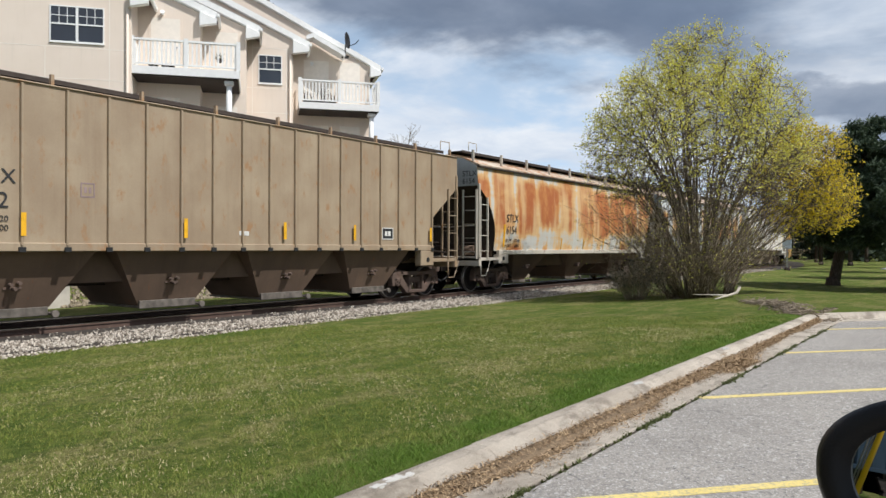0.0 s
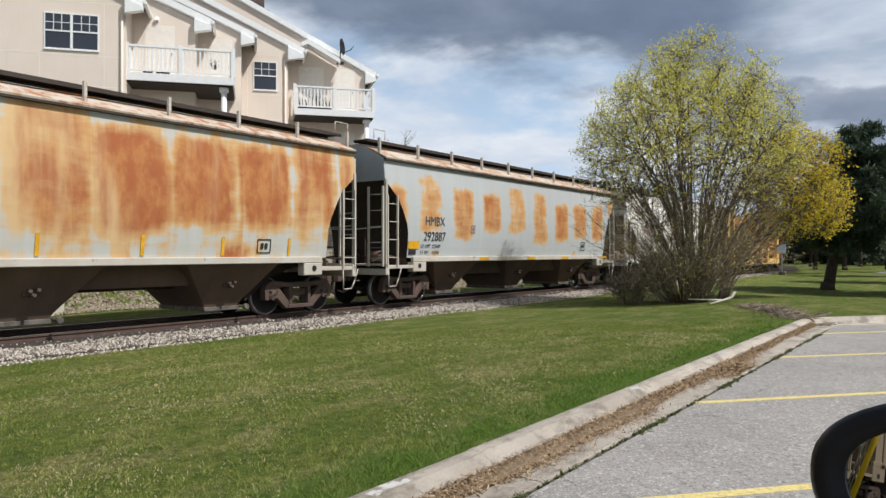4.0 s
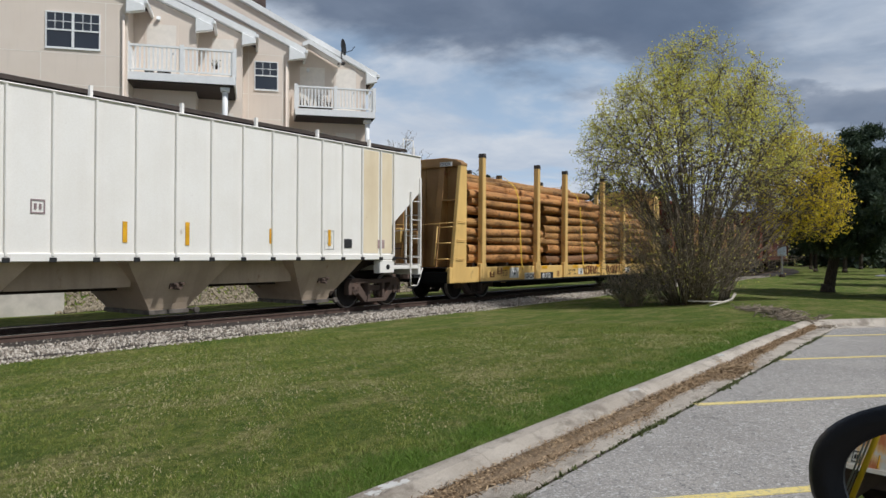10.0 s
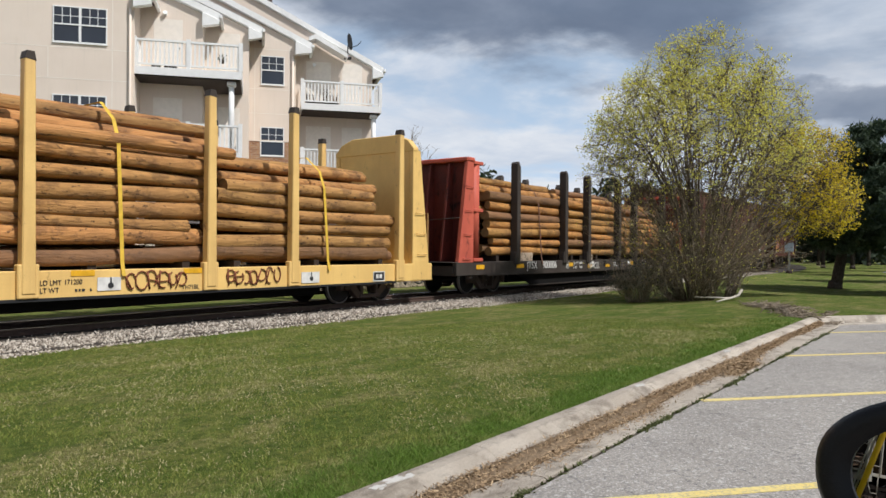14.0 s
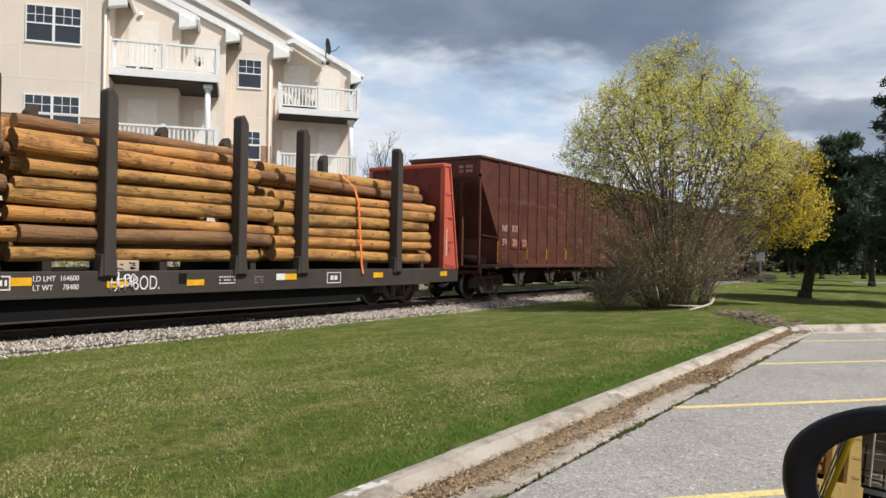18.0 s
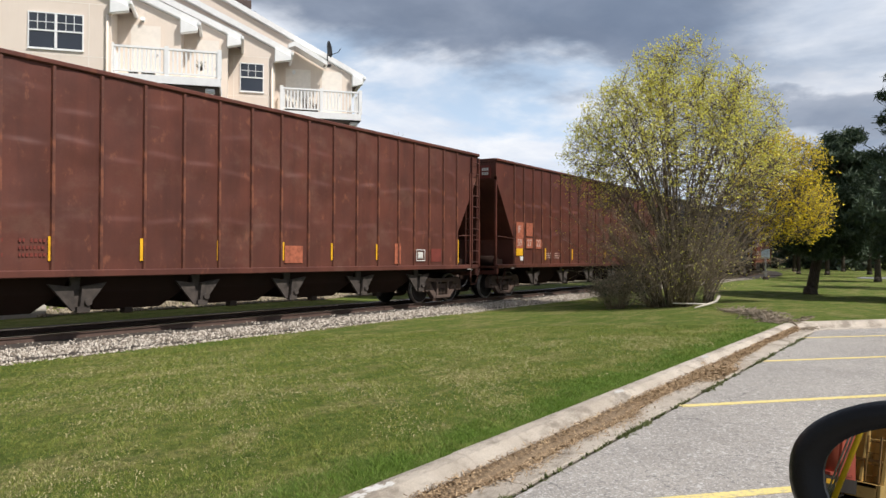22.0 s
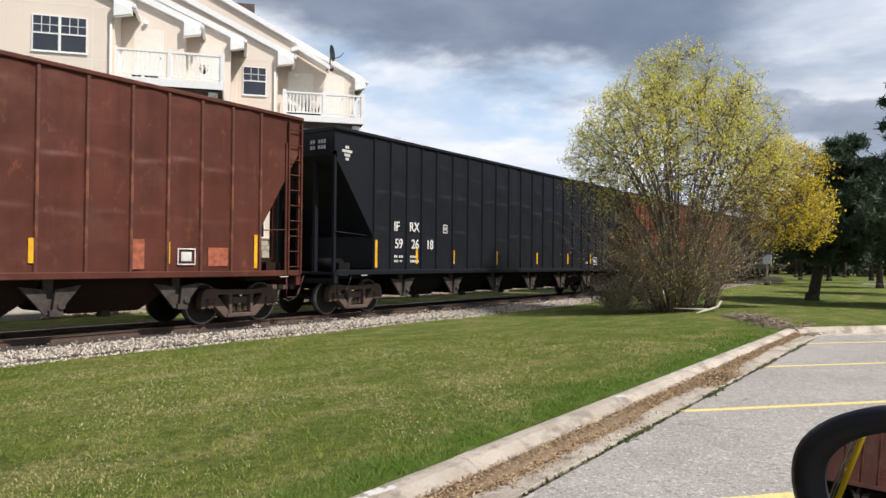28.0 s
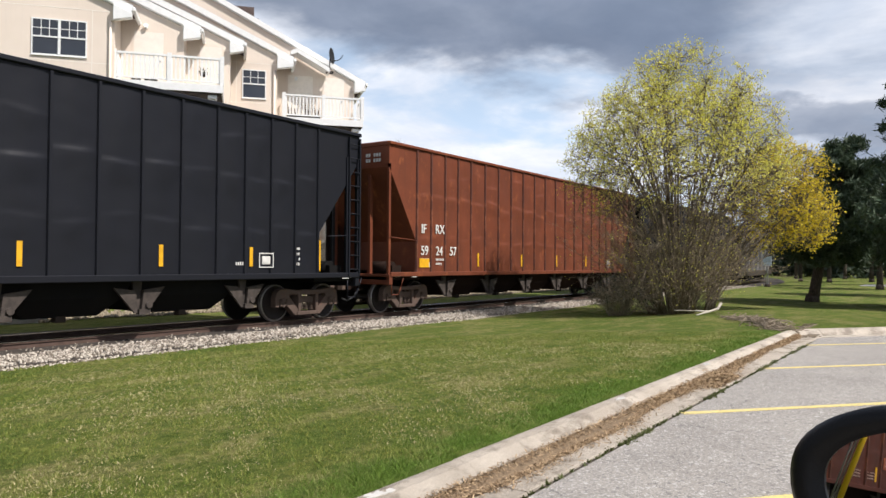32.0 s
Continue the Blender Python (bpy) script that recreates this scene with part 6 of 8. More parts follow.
def log_mesh(seed, L, r0, r1, material):
    """One peeled, slightly crooked log along x, with sawn ends."""
    rnd = random.Random(seed)
    n, rings = 10, []
    ph = rnd.random() * 6
    for k in range(7):
        f = k / 6
        r = r0 + (r1 - r0) * f
        cy, cz = 0.025 * math.sin(f * 4 + ph), 0.02 * math.cos(f * 5 + ph)
        rings.append([(f * L, cy + r * (1 + 0.05 * math.sin(3 * a + ph + k)) * math.cos(a), cz + r * (1 + 0.05 * math.sin(2 * a + k)) * math.sin(a)) for a in [2 * math.pi * i / n for i in range(n)]])
    me = Geo().loft(rings, True, True).mesh("log", material)
    me.materials.append(M_LOGEND)
    for p in me.polygons:
        if len(p.vertices) == n:
            p.material_index = 1
    return me


LOGS = [log_mesh(40 + i, 1.0, 0.172 - 0.006 * (i % 3), 0.130 + 0.01 * (i % 4), M_LOG) for i in range(10)]
LOGS_GOLD = [log_mesh(40 + i, 1.0, 0.172 - 0.006 * (i % 3), 0.130 + 0.01 * (i % 4), M_LOG_GOLD) for i in range(10)]


def log_load(name, label, bundles, z0, seed, straps, fat=1.0, logs=LOGS, deck=1.11):
    """Stacks of logs lying along the car; every log is a part of the load."""
    load = thing(name, label, "logs", "log loads")
    rnd = random.Random(seed)
    pitch = 0.302 * fat
    for xa, xb, rows, taper, over in bundles:
        for k in range(rows + 2 if over >= 0 else rows):
            z = z0 + 0.17 + pitch * k
            crown = k - rows + 1
            n = 9 if crown <= 0 else (6 if crown == 1 else 4)
            first = -1.26 if crown <= 0 else -0.80 + 0.25 * (crown - 1)
            for j in range(n):
                if 0 < k < rows - 2 and 0 < j < n - 1:
                    continue
                y = first + j * 0.31 + rnd.uniform(-0.03, 0.03)
                x0 = xa + rnd.uniform(-0.05, 0.5)
                x1 = xb - rnd.uniform(-0.05, 0.7)
                if k >= rows - 2:
                    x1 = min(x1, xb - taper * rnd.random())
                    x0 += taper * 0.3 * rnd.random()
                if over > 0 and k >= rows - 1:
                    x1 += over
                dz = rnd.uniform(-0.05, 0.05)
                tilt = rnd.uniform(-0.9, 0.9)
                flip = rnd.random() < 0.5
                sc = Matrix.Diagonal((x1 - x0, fat * rnd.uniform(0.80, 1.12), fat * rnd.uniform(0.80, 1.08), 1))
                m = pose(x1 if flip else x0, y, z + dz, 0, tilt * (-1 if flip else 1), (180 if flip else 0) + rnd.uniform(-0.5, 0.5))
                part("log", rnd.choice(logs), None, load, at=m @ sc)
    for xa, xb, rows, taper, over in bundles:
        for f in (0.12, 0.5, 0.88):
            x = xa + (xb - xa) * f
            part("bearer", Geo().box(x - 0.09, x + 0.09, -1.36, 1.36, deck, z0 + 0.03), M_UNDER, load)
    for x, zt, mt in straps:
        g = Geo()
        pts = [(x + 0.10, 0.0, zt + 0.52), (x + 0.03, -0.75, zt + 0.50), (x - 0.02, -1.30, zt + 0.10), (x, -1.46, zt - 0.35), (x + 0.02, -1.60, deck + 0.14), (x + 0.02, -1.66, deck - 0.10)]
        for p, q in zip(pts[:-1], pts[1:]):
            g.add([(p[0] - 0.04, p[1], p[2]), (p[0] + 0.04, p[1], p[2]), (q[0] + 0.04, q[1], q[2]), (q[0] - 0.04, q[1], q[2]),
                   (p[0] - 0.04, p[1] + 0.012, p[2] + 0.008), (p[0] + 0.04, p[1] + 0.012, p[2] + 0.008), (q[0] + 0.04, q[1] + 0.012, q[2] + 0.008), (q[0] - 0.04, q[1] + 0.012, q[2] + 0.008)],
                  [(0, 1, 2, 3), (4, 7, 6, 5), (0, 3, 7, 4), (1, 5, 6, 2)])
        part("strap", g, mt, load)
    return load


def hug(car, eave):
    """Lays the markings of a covered hopper onto its side sheet."""
    for ch in car.children:
        if ch.name.split(".")[0] not in ("lettering", "small_lettering", "reflector", "stencil", "stencil_frame", "faded_patch"):
            continue
        inv = ch.matrix_basis.inverted()
        for v in ch.data.vertices:
            w = ch.matrix_basis @ v.co
            if -1.64 < w.y < -1.59:
                k = min(1, max(0, (w.z - 1.46) / ((eave or 4.4) - 1.46)))
                half = 1.505 + 0.10 * math.sin(math.pi * k ** 0.9) if eave else 1.562
                w.y += 1.6 - half
                v.co = inv @ w


TRAIN = []   # (thing, place of its middle along the railway at the start, half distance between its trucks)


def enlist(ob, x0, x1, load=None):
    L = x1 - x0
    TRAIN.append((ob, (x0 + x1) / 2, L / 2 - 1.5))
    if load:
        TRAIN.append((load, (x0 + x1) / 2, L / 2 - 1.5))


def stake_pocket(x, z0, z1):
    """A bent open stake pocket on a side sill."""
    g = Geo()
    g.box(x, x + 0.03, -1.63, -1.598, z0, z1).box(x + 0.24, x + 0.27, -1.63, -1.598, z0 + 0.02, z1)
    g.box(x + 0.03, x + 0.24, -1.63, -1.598, z0, z0 + 0.03).box(x + 0.03, x + 0.24, -1.615, -1.598, z0 + 0.09, z0 + 0.12)
    return g


def make_train():
    # tan ribbed hopper
    x0, x1 = 3.20, 19.85
    h = (x1 - x0) / 2
    posts = [h - 1.39 - 0.813 * k for k in range(0, 18)]
    c = covered_hopper("covered_hopper", "grimy tan ribbed covered hopper car", x1 - x0, 4.53, 1.62, M_TAN, M_UNDER_TAN, M_TAN, posts=posts, bays=4, ridge=0.15)
    m = (x0 + x1) / 2
    lettering("X", 0.36, 5.92 - m, 2.70, M_INK, c, NEAR + 0.026)
    lettering("2", 0.40, 5.86 - m, 2.26, M_INK, c, NEAR + 0.026)
    lettering("20", 0.15, 5.90 - m, 2.02, M_INK, c, NEAR + 0.026)
    lettering("00", 0.15, 5.90 - m, 1.86, M_INK, c, NEAR + 0.026)
    for x in (6.28, 9.6, 12.4, 14.9, 18.35):
        plate(c, x - m, 1.98, 0.09, 0.42, M_REFL, y=NEAR - 0.030)
    plate_frame(c, 16.35 - m, 1.98, 0.50, 0.34, M_INK_PALE, y=NEAR + 0.025)
    plate(c, 16.35 - m, 1.98, 0.46, 0.30, M_INK, "stencil", y=NEAR + 0.036)
    plate_frame(c, 7.48 - m, 2.66, 0.28, 0.28, M_INK_FADE, y=NEAR + 0.034)
    plate(c, 11.2 - m, 1.90, 0.28, 0.10, M_INK_PALE, "stencil", y=NEAR + 0.036)
    enlist(c, x0, x1)
    # two cars further ahead, which only the mirror shows
    c = covered_hopper("covered_hopper", "grimy tan covered hopper car with plain sides", 20.4, 4.53, 1.62, M_TAN, M_UNDER_TAN, M_TAN, posts=[-8.4 + 1.05 * k for k in range(17)], ridge=0.15)
    enlist(c, -18.5, 1.9)
    c = open_hopper("open_hopper", "dark blue open-top hopper with ribbed steel sides", M_BLUE, M_UNDER_DARK, 20.5, 0.29)
    enlist(c, -40.3, -19.8)
    # rust-streaked round-sided hopper
    x0, x1 = 21.15, 38.02
    m = (x0 + x1) / 2
    c = covered_hopper("covered_hopper", "pale grey round-sided covered hopper streaked with orange rust", x1 - x0, 4.40, 1.47, M_B, M_UNDER_TAN, M_PALE_TRIM, rounded=True, end_mat=M_B_END, ridge=0.43)
    lettering("STLX", 0.40, 22.96 - m, 2.52, M_INK, c, squeeze=0.92)
    lettering("6154", 0.40, 22.96 - m, 2.09, M_INK, c, squeeze=0.92)
    for words, x, z in (("LD LMT", 22.93, 1.80), ("223400", 22.93 + 0.62, 1.80), ("LT WT", 22.93, 1.60), ("62600", 22.93 + 0.68, 1.60)):
        lettering(words, 0.145, x - m, z, M_INK, c, squeeze=0.92)
    plate(c, 22.84 - m, 2.02, 0.11, 0.80, M_REFL)
    for x in (27.4, 29.5, 31.6, 33.6, 35.6):
        plate(c, x - m, 1.75, 0.08, 0.42, M_REFL)
    plate_frame(c, 34.8 - m, 1.76, 0.42, 0.34, M_INK)
    lettering("STLX\n6154", 0.26, x0 - m - 0.012, 4.05, M_INK, c, y=-0.90, face=1)
    hug(c, 4.40)
    enlist(c, x0, x1)
    # pale blue-grey hopper with rust bands
    x0, x1 = 39.3, 56.1
    m = (x0 + x1) / 2
    c = covered_hopper("covered_hopper", "pale blue-grey round-sided covered hopper with rust bands", x1 - x0, 4.36, 1.45, M_C, M_UNDER_TAN, M_PALE_TRIM, rounded=True, end_mat=M_B_END, ridge=0.49)
    lettering("HMBX", 0.40, 41.18 - m, 2.46, M_INK_BLUE, c, squeeze=0.95)
    lettering("292887", 0.40, 41.12 - m, 1.98, M_INK, c, squeeze=0.98)
    lettering("LD LMT  223500", 0.15, 41.0 - m, 1.76, M_INK, c)
    lettering("LT WT    62500", 0.15, 41.0 - m, 1.56, M_INK, c)
    plate(c, 40.65 - m, 1.84, 0.52, 0.24, M_REFL)
    plate(c, 40.6 - m, 1.62, 0.36, 0.15, M_INK, "stencil")
    plate_frame(c, 43.9 - m, 2.40, 0.26, 0.26, M_INK_FADE)
    plate_frame(c, 52.7 - m, 1.88, 0.42, 0.36, M_INK)
    hug(c, 4.36)
    for x in (44.6, 48.0, 50.9, 54.9):
        plate(c, x - m, 1.40, 0.60, 0.10, M_REFL, y=NEAR - 0.002)
    enlist(c, x0, x1)
    # white ribbed hopper
    x0, x1 = 57.73, 74.33
    m, h = (x0 + x1) / 2, (x1 - x0) / 2
    posts = [v - m for v in (59.24, 59.98, 60.68, 61.47, 62.29, 63.11, 63.94, 64.79, 65.71, 66.61, 67.49, 68.38, 69.21, 70.07, 70.84, 71.62, 72.41, 73.0)]
    c = covered_hopper("covered_hopper", "white ribbed covered hopper with dusty hopper bays", x1 - x0, 4.57, 1.54, M_WHITE, M_UNDER_PALE, M_WHITE, posts=posts, ridge=0.17)
    for x in (60.34, 61.13):
        plate(c, x - m + 0.0, 2.78, 0.60, 0.34, M_INK_PINK, "faded_patch")
    lettering("TI", 0.38, 60.19 - m, 2.65, M_INK_FADE, c, NEAR - 0.016)
    lettering("LX", 0.38, 60.92 - m, 2.65, M_INK_FADE, c, NEAR - 0.016)
    for t, x in (("51", 60.17), ("22", 60.92), ("34", 61.68)):
        lettering(t, 0.42, x - m, 2.18, M_INK, c)
    for t, x, z in (("LD LMT", 60.08, 1.95), ("LT  WT", 60.08, 1.76), ("221500", 60.90, 1.95), ("64500", 60.98, 1.76)):
        lettering(t, 0.15, x - m, z, M_INK, c, squeeze=0.92)
    plate_frame(c, 62.85 - m, 2.42, 0.26, 0.26, M_INK_FADE)
    plate_frame(c, 59.42 - m, 1.98, 0.28, 0.22, M_INK)
    for x, hh in ((59.28, 0.95), (62.05, 0.36), (64.55, 0.42), (66.0, 0.50), (68.35, 0.36), (70.35, 0.42)):
        plate(c, x - m, 2.0, 0.10, hh, M_REFL)
    plate(c, 71.05 - m, 1.86, 0.34, 0.24, M_INK, "stencil")
    plate(c, 72.45 - m, 1.86, 0.30, 0.24, M_INK_PINK, "stencil")
    plate_frame(c, 70.35 - m, 1.95, 0.36, 0.5, M_INK_PALE)
    for a, b in ((71.71, 72.34), (72.49, 72.94)):
        part("stained_panel", Geo().box(a - m, b - m, -1.566, -1.558, 1.6, 4.5), M_STAINED, c, "tan rust-stained side panel")
    lettering("512234", 0.22, x0 - m - 0.012, 4.02, M_INK, c, y=-0.55, face=1)
    hug(c, 0)
    part("faded_patch", Geo().box(x0 - m - 0.02, x0 - m - 0.008, -1.1, -0.62, 4.26, 4.42), M_INK_FADE, c)
    enlist(c, x0, x1)
    # yellow log flat
    x0, x1 = 75.87, 96.26
    m = (x0 + x1) / 2
    c = log_flat("log_flat", "yellow bulkhead flat car with tall stakes", x1 - x0, M_YELLOW, M_YELLOW, M_STAKE_Y, [v - m for v in (77.80, 81.78, 84.20, 88.07, 90.52, 94.65)], end_mat=M_BULK_Y)
    part("number_plate", Geo().box(x0 - m + 0.50, x0 - m + 0.53, -1.30, -0.82, 4.52, 4.66), M_INK_PALE, c)
    lettering("OFOX", 0.15, x0 - m + 0.494, 4.54, M_INK, c, y=-0.84, face=1)
    for x, z, w, h in ((80.0, 0.90, 0.66, 0.38), (85.74, 0.86, 0.48, 0.26), (91.1, 0.84, 0.62, 0.28)):
        plate(c, x - m, z, w, h, M_INK_PALE, "white_label", y=-1.612)
        part("label_mark", Geo().tube((x + 0.03 - m, -1.626, z - 0.03), (x + 0.03 - m, -1.619, z - 0.03), 0.06, n=10).box(x - m + 0.015, x - m + 0.045, -1.624, -1.619, z - 0.02, z + 0.13), M_INK, c)
    plate(c, 81.10 - m, 0.76, 0.72, 0.25, M_INK_PALE, "number_plate", y=-1.645)
    lettering("OFOX", 0.25, 80.79 - m, 0.67, M_INK, c, y=-1.656)
    plate(c, 82.36 - m, 0.745, 1.44, 0.26, M_INK, "number_plate", y=-1.645)
    lettering("81713", 0.27, 82.14 - m, 0.655, M_INK_PALE, c, y=-1.656, bold=0.014)
    for x in (79.45, 82.42, 85.22, 87.64):
        plate(c, x - m, 1.08, 0.46, 0.11, M_REFL, y=-1.605)
    for xx, w, sd in ((86.10, 1.36, 4), (88.52, 1.56, 9)):
        scrawl(c, xx - m, 0.74, w, 0.36, sd)
    for words, x, z in (("LD LMT", 84.42, 0.87), ("171200", 84.86, 0.875), ("LT WT", 84.42, 0.73)):
        lettering(words, 0.135, x - m, z, M_INK, c, y=-1.612, squeeze=0.86)
    bars(c, 85.07 - m, 0.735, 0.32, 0.10, 1, M_INK, y=-1.611, seed=12)
    bars(c, 79.10 - m, 0.80, 0.42, 0.26, 3, M_GRAFFITI, y=-1.611, seed=13)
    lettering("TH71BL", 0.13, 87.36 - m, 0.69, M_INK, c, y=-1.612)
    plate_frame(c, 83.60 - m, 0.80, 0.20, 0.20, M_GRAFFITI, y=-1.612)
    plate_frame(c, 93.75 - m, 0.80, 0.50, 0.28, M_INK_PALE, y=-1.614)
    plate(c, 93.75 - m, 0.80, 0.46, 0.25, M_INK, "stencil", y=-1.604)
    for x0p, z0p, z1p in ((78.32, 0.77, 0.97), (78.83, 0.87, 1.10)):
        pk = stake_pocket(x0p - m, z0p, z1p)
        part("stake_pocket", pk, M_GRAFFITI, c)
    for xt in (79.27, 94.2):
        part("sill_tab", Geo().prism([(xt - m - 0.17, 0.66), (xt - m + 0.17, 0.66), (xt - m + 0.12, 0.55), (xt - m + 0.04, 0.58), (xt - m, 0.62), (xt - m - 0.04, 0.58), (xt - m - 0.12, 0.55)], "y", -1.60, -1.56), M_YELLOW, c)
    ld = log_load("log_load", "strapped stacks of peeled yellow-brown logs on a flat car", ((76.95 - m, 82.9 - m, 8, 0.8, 6.2), (82.75 - m, 88.3 - m, 7, 0.3, -1), (88.2 - m, 94.9 - m, 6, 1.6, 0)), 1.25, 5,
                  ((80.58 - m, 4.05, M_STRAP_Y), (86.0 - m, 4.05, M_STRAP_Y), (91.72 - m, 3.5, M_STRAP_Y)), fat=1.07)
    enlist(c, x0, x1, ld)
    # charcoal log flat with red bulkheads
    x0, x1 = 97.6, 120.38
    m = (x0 + x1) / 2
    c = log_flat("log_flat", "charcoal flat car with red bulkheads and dark stakes", x1 - x0, M_FLAT, M_BULK_RED, M_FLAT, [v - m for v in (101.45, 105.34, 107.56, 110.9, 112.95, 116.95)], side_z=(0.70, 1.16), bulk_w=0.86, style=1, end_mat=M_BULK_DARK)
    lettering("JTSX", 0.40, 102.2 - m, 0.86, M_INK_PALE, c, y=-1.615, squeeze=0.98, bold=0.016)
    lettering("900006", 0.40, 103.42 - m, 0.86, M_INK_PALE, c, y=-1.615, squeeze=0.98, bold=0.016)
    for x, w in ((99.0, 0.5), (101.7, 0.55), (105.90, 0.38), (116.05, 0.45), (119.48, 0.4)):
        plate(c, x - m, 0.98, w, 0.15, M_REFL, y=-1.606)
    plate(c, 112.2 - m, 0.98, 0.30, 0.16, M_INK_PALE, "white_label", y=-1.606)
    plate(c, 112.55 - m, 0.98, 0.38, 0.15, M_REFL, y=-1.606)
    bars(c, 110.3 - m, 0.84, 0.5, 0.22, 3, M_INK_PALE, y=-1.611, seed=31)
    for x, w in ((107.78, 0.46), (109.65, 0.46)):
        plate(c, x - m, 0.89, w, 0.13, M_REFL, y=-1.606)
    for words, x, z in (("LD LMT", 106.10, 0.98), ("164600", 106.60, 0.985), ("LT WT", 106.10, 0.81), ("78400", 106.66, 0.815)):
        lettering(words, 0.145, x - m, z, M_INK_PALE, c, y=-1.612, squeeze=0.86, bold=0.004)
    lettering("BOD.", 0.42, 108.10 - m, 0.77, M_INK_PALE, c, y=-1.612, squeeze=0.66)
    part("sill_slot", Geo().box(109.22 - m, 109.42 - m, -1.612, -1.598, 0.88, 1.10), M_UNDER_DARK, c)
    bars(c, 111.35 - m, 0.84, 0.30, 0.20, 3, M_INK_FADE, y=-1.611, seed=33)
    plate_frame(c, 114.15 - m, 0.93, 0.55, 0.30, M_INK_PALE, y=-1.61)
    plate_frame(c, 105.60 - m, 0.96, 0.24, 0.26, M_INK_PALE, y=-1.61)
    scrawl(c, 107.62 - m, 0.78, 0.55, 0.32, 17, M_INK_PALE)
    rnd = random.Random(8)
    for a, b, zt in ((101.80, 102.92, 1.47), (107.55, 108.36, 1.37)):
        blk = part("deck_block", Geo().box(a - m, b - m, -1.45, -1.2, 1.15, zt), M_UNDER_PALE, c, "weathered pale wood block with dark checks", bevel=0.01)
        checks = Geo()
        for k in range(13):
            x, z = rnd.uniform(a + 0.06, b - 0.14), rnd.uniform(1.18, zt - 0.04)
            checks.prism([(x - m, z), (x - m + rnd.uniform(0.05, 0.11), z - 0.02), (x - m + 0.07, z + 0.012), (x - m + 0.02, z + 0.02)], "y", -1.455, -1.44)
        part("checks", checks, M_UNDER_DARK, blk)
    ld = log_load("log_load", "strapped stacks of peeled golden logs on a flat car", ((99.75 - m, 106.0 - m, 7, 0.5, 0), (105.7 - m, 112.3 - m, 7, 0.9, 0), (112.0 - m, 119.50 - m, 6, 0.4, 0)), 1.36, 11,
                  ((103.35 - m, 3.7, M_STRAP_B), (115.3 - m, 3.4, M_STRAP_O)), fat=1.06, logs=LOGS_GOLD, deck=1.13)
    enlist(c, x0, x1, ld)
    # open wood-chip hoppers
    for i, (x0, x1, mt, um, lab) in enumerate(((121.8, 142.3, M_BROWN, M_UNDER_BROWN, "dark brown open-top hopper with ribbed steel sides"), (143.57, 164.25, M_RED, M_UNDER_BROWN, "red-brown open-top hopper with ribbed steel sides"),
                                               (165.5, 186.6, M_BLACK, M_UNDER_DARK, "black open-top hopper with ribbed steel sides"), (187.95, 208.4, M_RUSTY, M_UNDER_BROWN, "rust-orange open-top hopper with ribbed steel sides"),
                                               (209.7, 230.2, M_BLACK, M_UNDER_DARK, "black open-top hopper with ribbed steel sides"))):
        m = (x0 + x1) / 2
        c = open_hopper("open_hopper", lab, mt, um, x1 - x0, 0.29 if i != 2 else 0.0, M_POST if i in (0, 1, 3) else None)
        markings = (("NF", "RX", "59", "28", "55"), ("IF", "RX", "59", "27", "22"), ("IF", "RX", "59", "26", "18"), ("IF", "RX", "59", "24", "57"), None)[i]
        ink = M_INK_PALE if i in (2, 3) else M_INK_RUST
        u = x0 - m + (1.0 if i == 2 else 0.0)
        if i == 0:
            plate(c, u + 2.52, 2.10, 0.55, 0.40, M_PATCH_RED, "red_patch", y=NEAR + 0.034)
            plate(c, u + 3.32, 2.10, 0.50, 0.40, M_PATCH_RED, "red_patch", y=NEAR + 0.034)
        if i == 1:
            for px, pz, pw, ph in ((1.76, 2.62, 0.58, 0.62), (2.56, 2.66, 0.54, 0.52), (1.76, 2.11, 0.58, 0.40), (2.56, 2.12, 0.54, 0.40), (3.36, 2.10, 0.50, 0.38)):
                plate(c, u + px, pz, pw, ph, M_PATCH_ORANGE, "repainted_patch", y=NEAR + 0.034)
        if markings:
            for k, px, pz in ((0, 1.57, 2.52), (1, 2.32, 2.53), (2, 1.55, 2.0), (3, 2.36, 2.0), (4, 3.15, 2.0)):
                lettering(markings[k], (0.37, 0.39, 0.41, 0.42, 0.44)[i], u + px + (0.05 if i == 2 and k > 1 else 0), pz - (0.06 if i == 2 else 0.17 if i == 3 and k > 1 else 0), ink, c, y=NEAR + 0.024, squeeze=0.95, bold=0.018)
        sx = 4.05 if i == 1 else 1.6
        bars(c, u + sx, 1.52, 0.42, 0.28, 2 if i != 1 else 3, ink if i else M_PATCH_ORANGE, y=NEAR + 0.028, seed=50 + i)
        if i:
            bars(c, u + sx + 0.8, 1.52, 0.45, 0.28, 2 if i != 1 else 3, ink, y=NEAR + 0.028, seed=60 + i)
        else:
            for bx in (4.1, 4.85):
                bars(c, u + bx, 1.55, 0.48, 0.40, 3, M_PATCH_RED, y=NEAR + 0.028, seed=60)
        spots = ((1.44, 3.77, 5.52, 7.4, 9.35, 11.3, 13.1, 15.0, 19.3), (3.9, 6.57, 10.3, 13.85, 16.7, 19.1), (1.68, 3.65, 5.75, 8.6, 11.8, 14.67, 17.1, 19.43), (4.9, 8.1, 11.2, 14.2, 17.0, 19.1), (1.44, 4.5, 8.3, 12.2, 16.0, 19.1))[i]
        for v in spots:
            tall = v < 2 or v > 19
            plate(c, x0 - m + v + (-0.09 if i == 0 else 0.08), 1.76 if tall else 1.70, 0.10, 0.80 if tall else 0.46, M_REFL, y=NEAR + 0.03)
        fx = x1 - m - 3.45
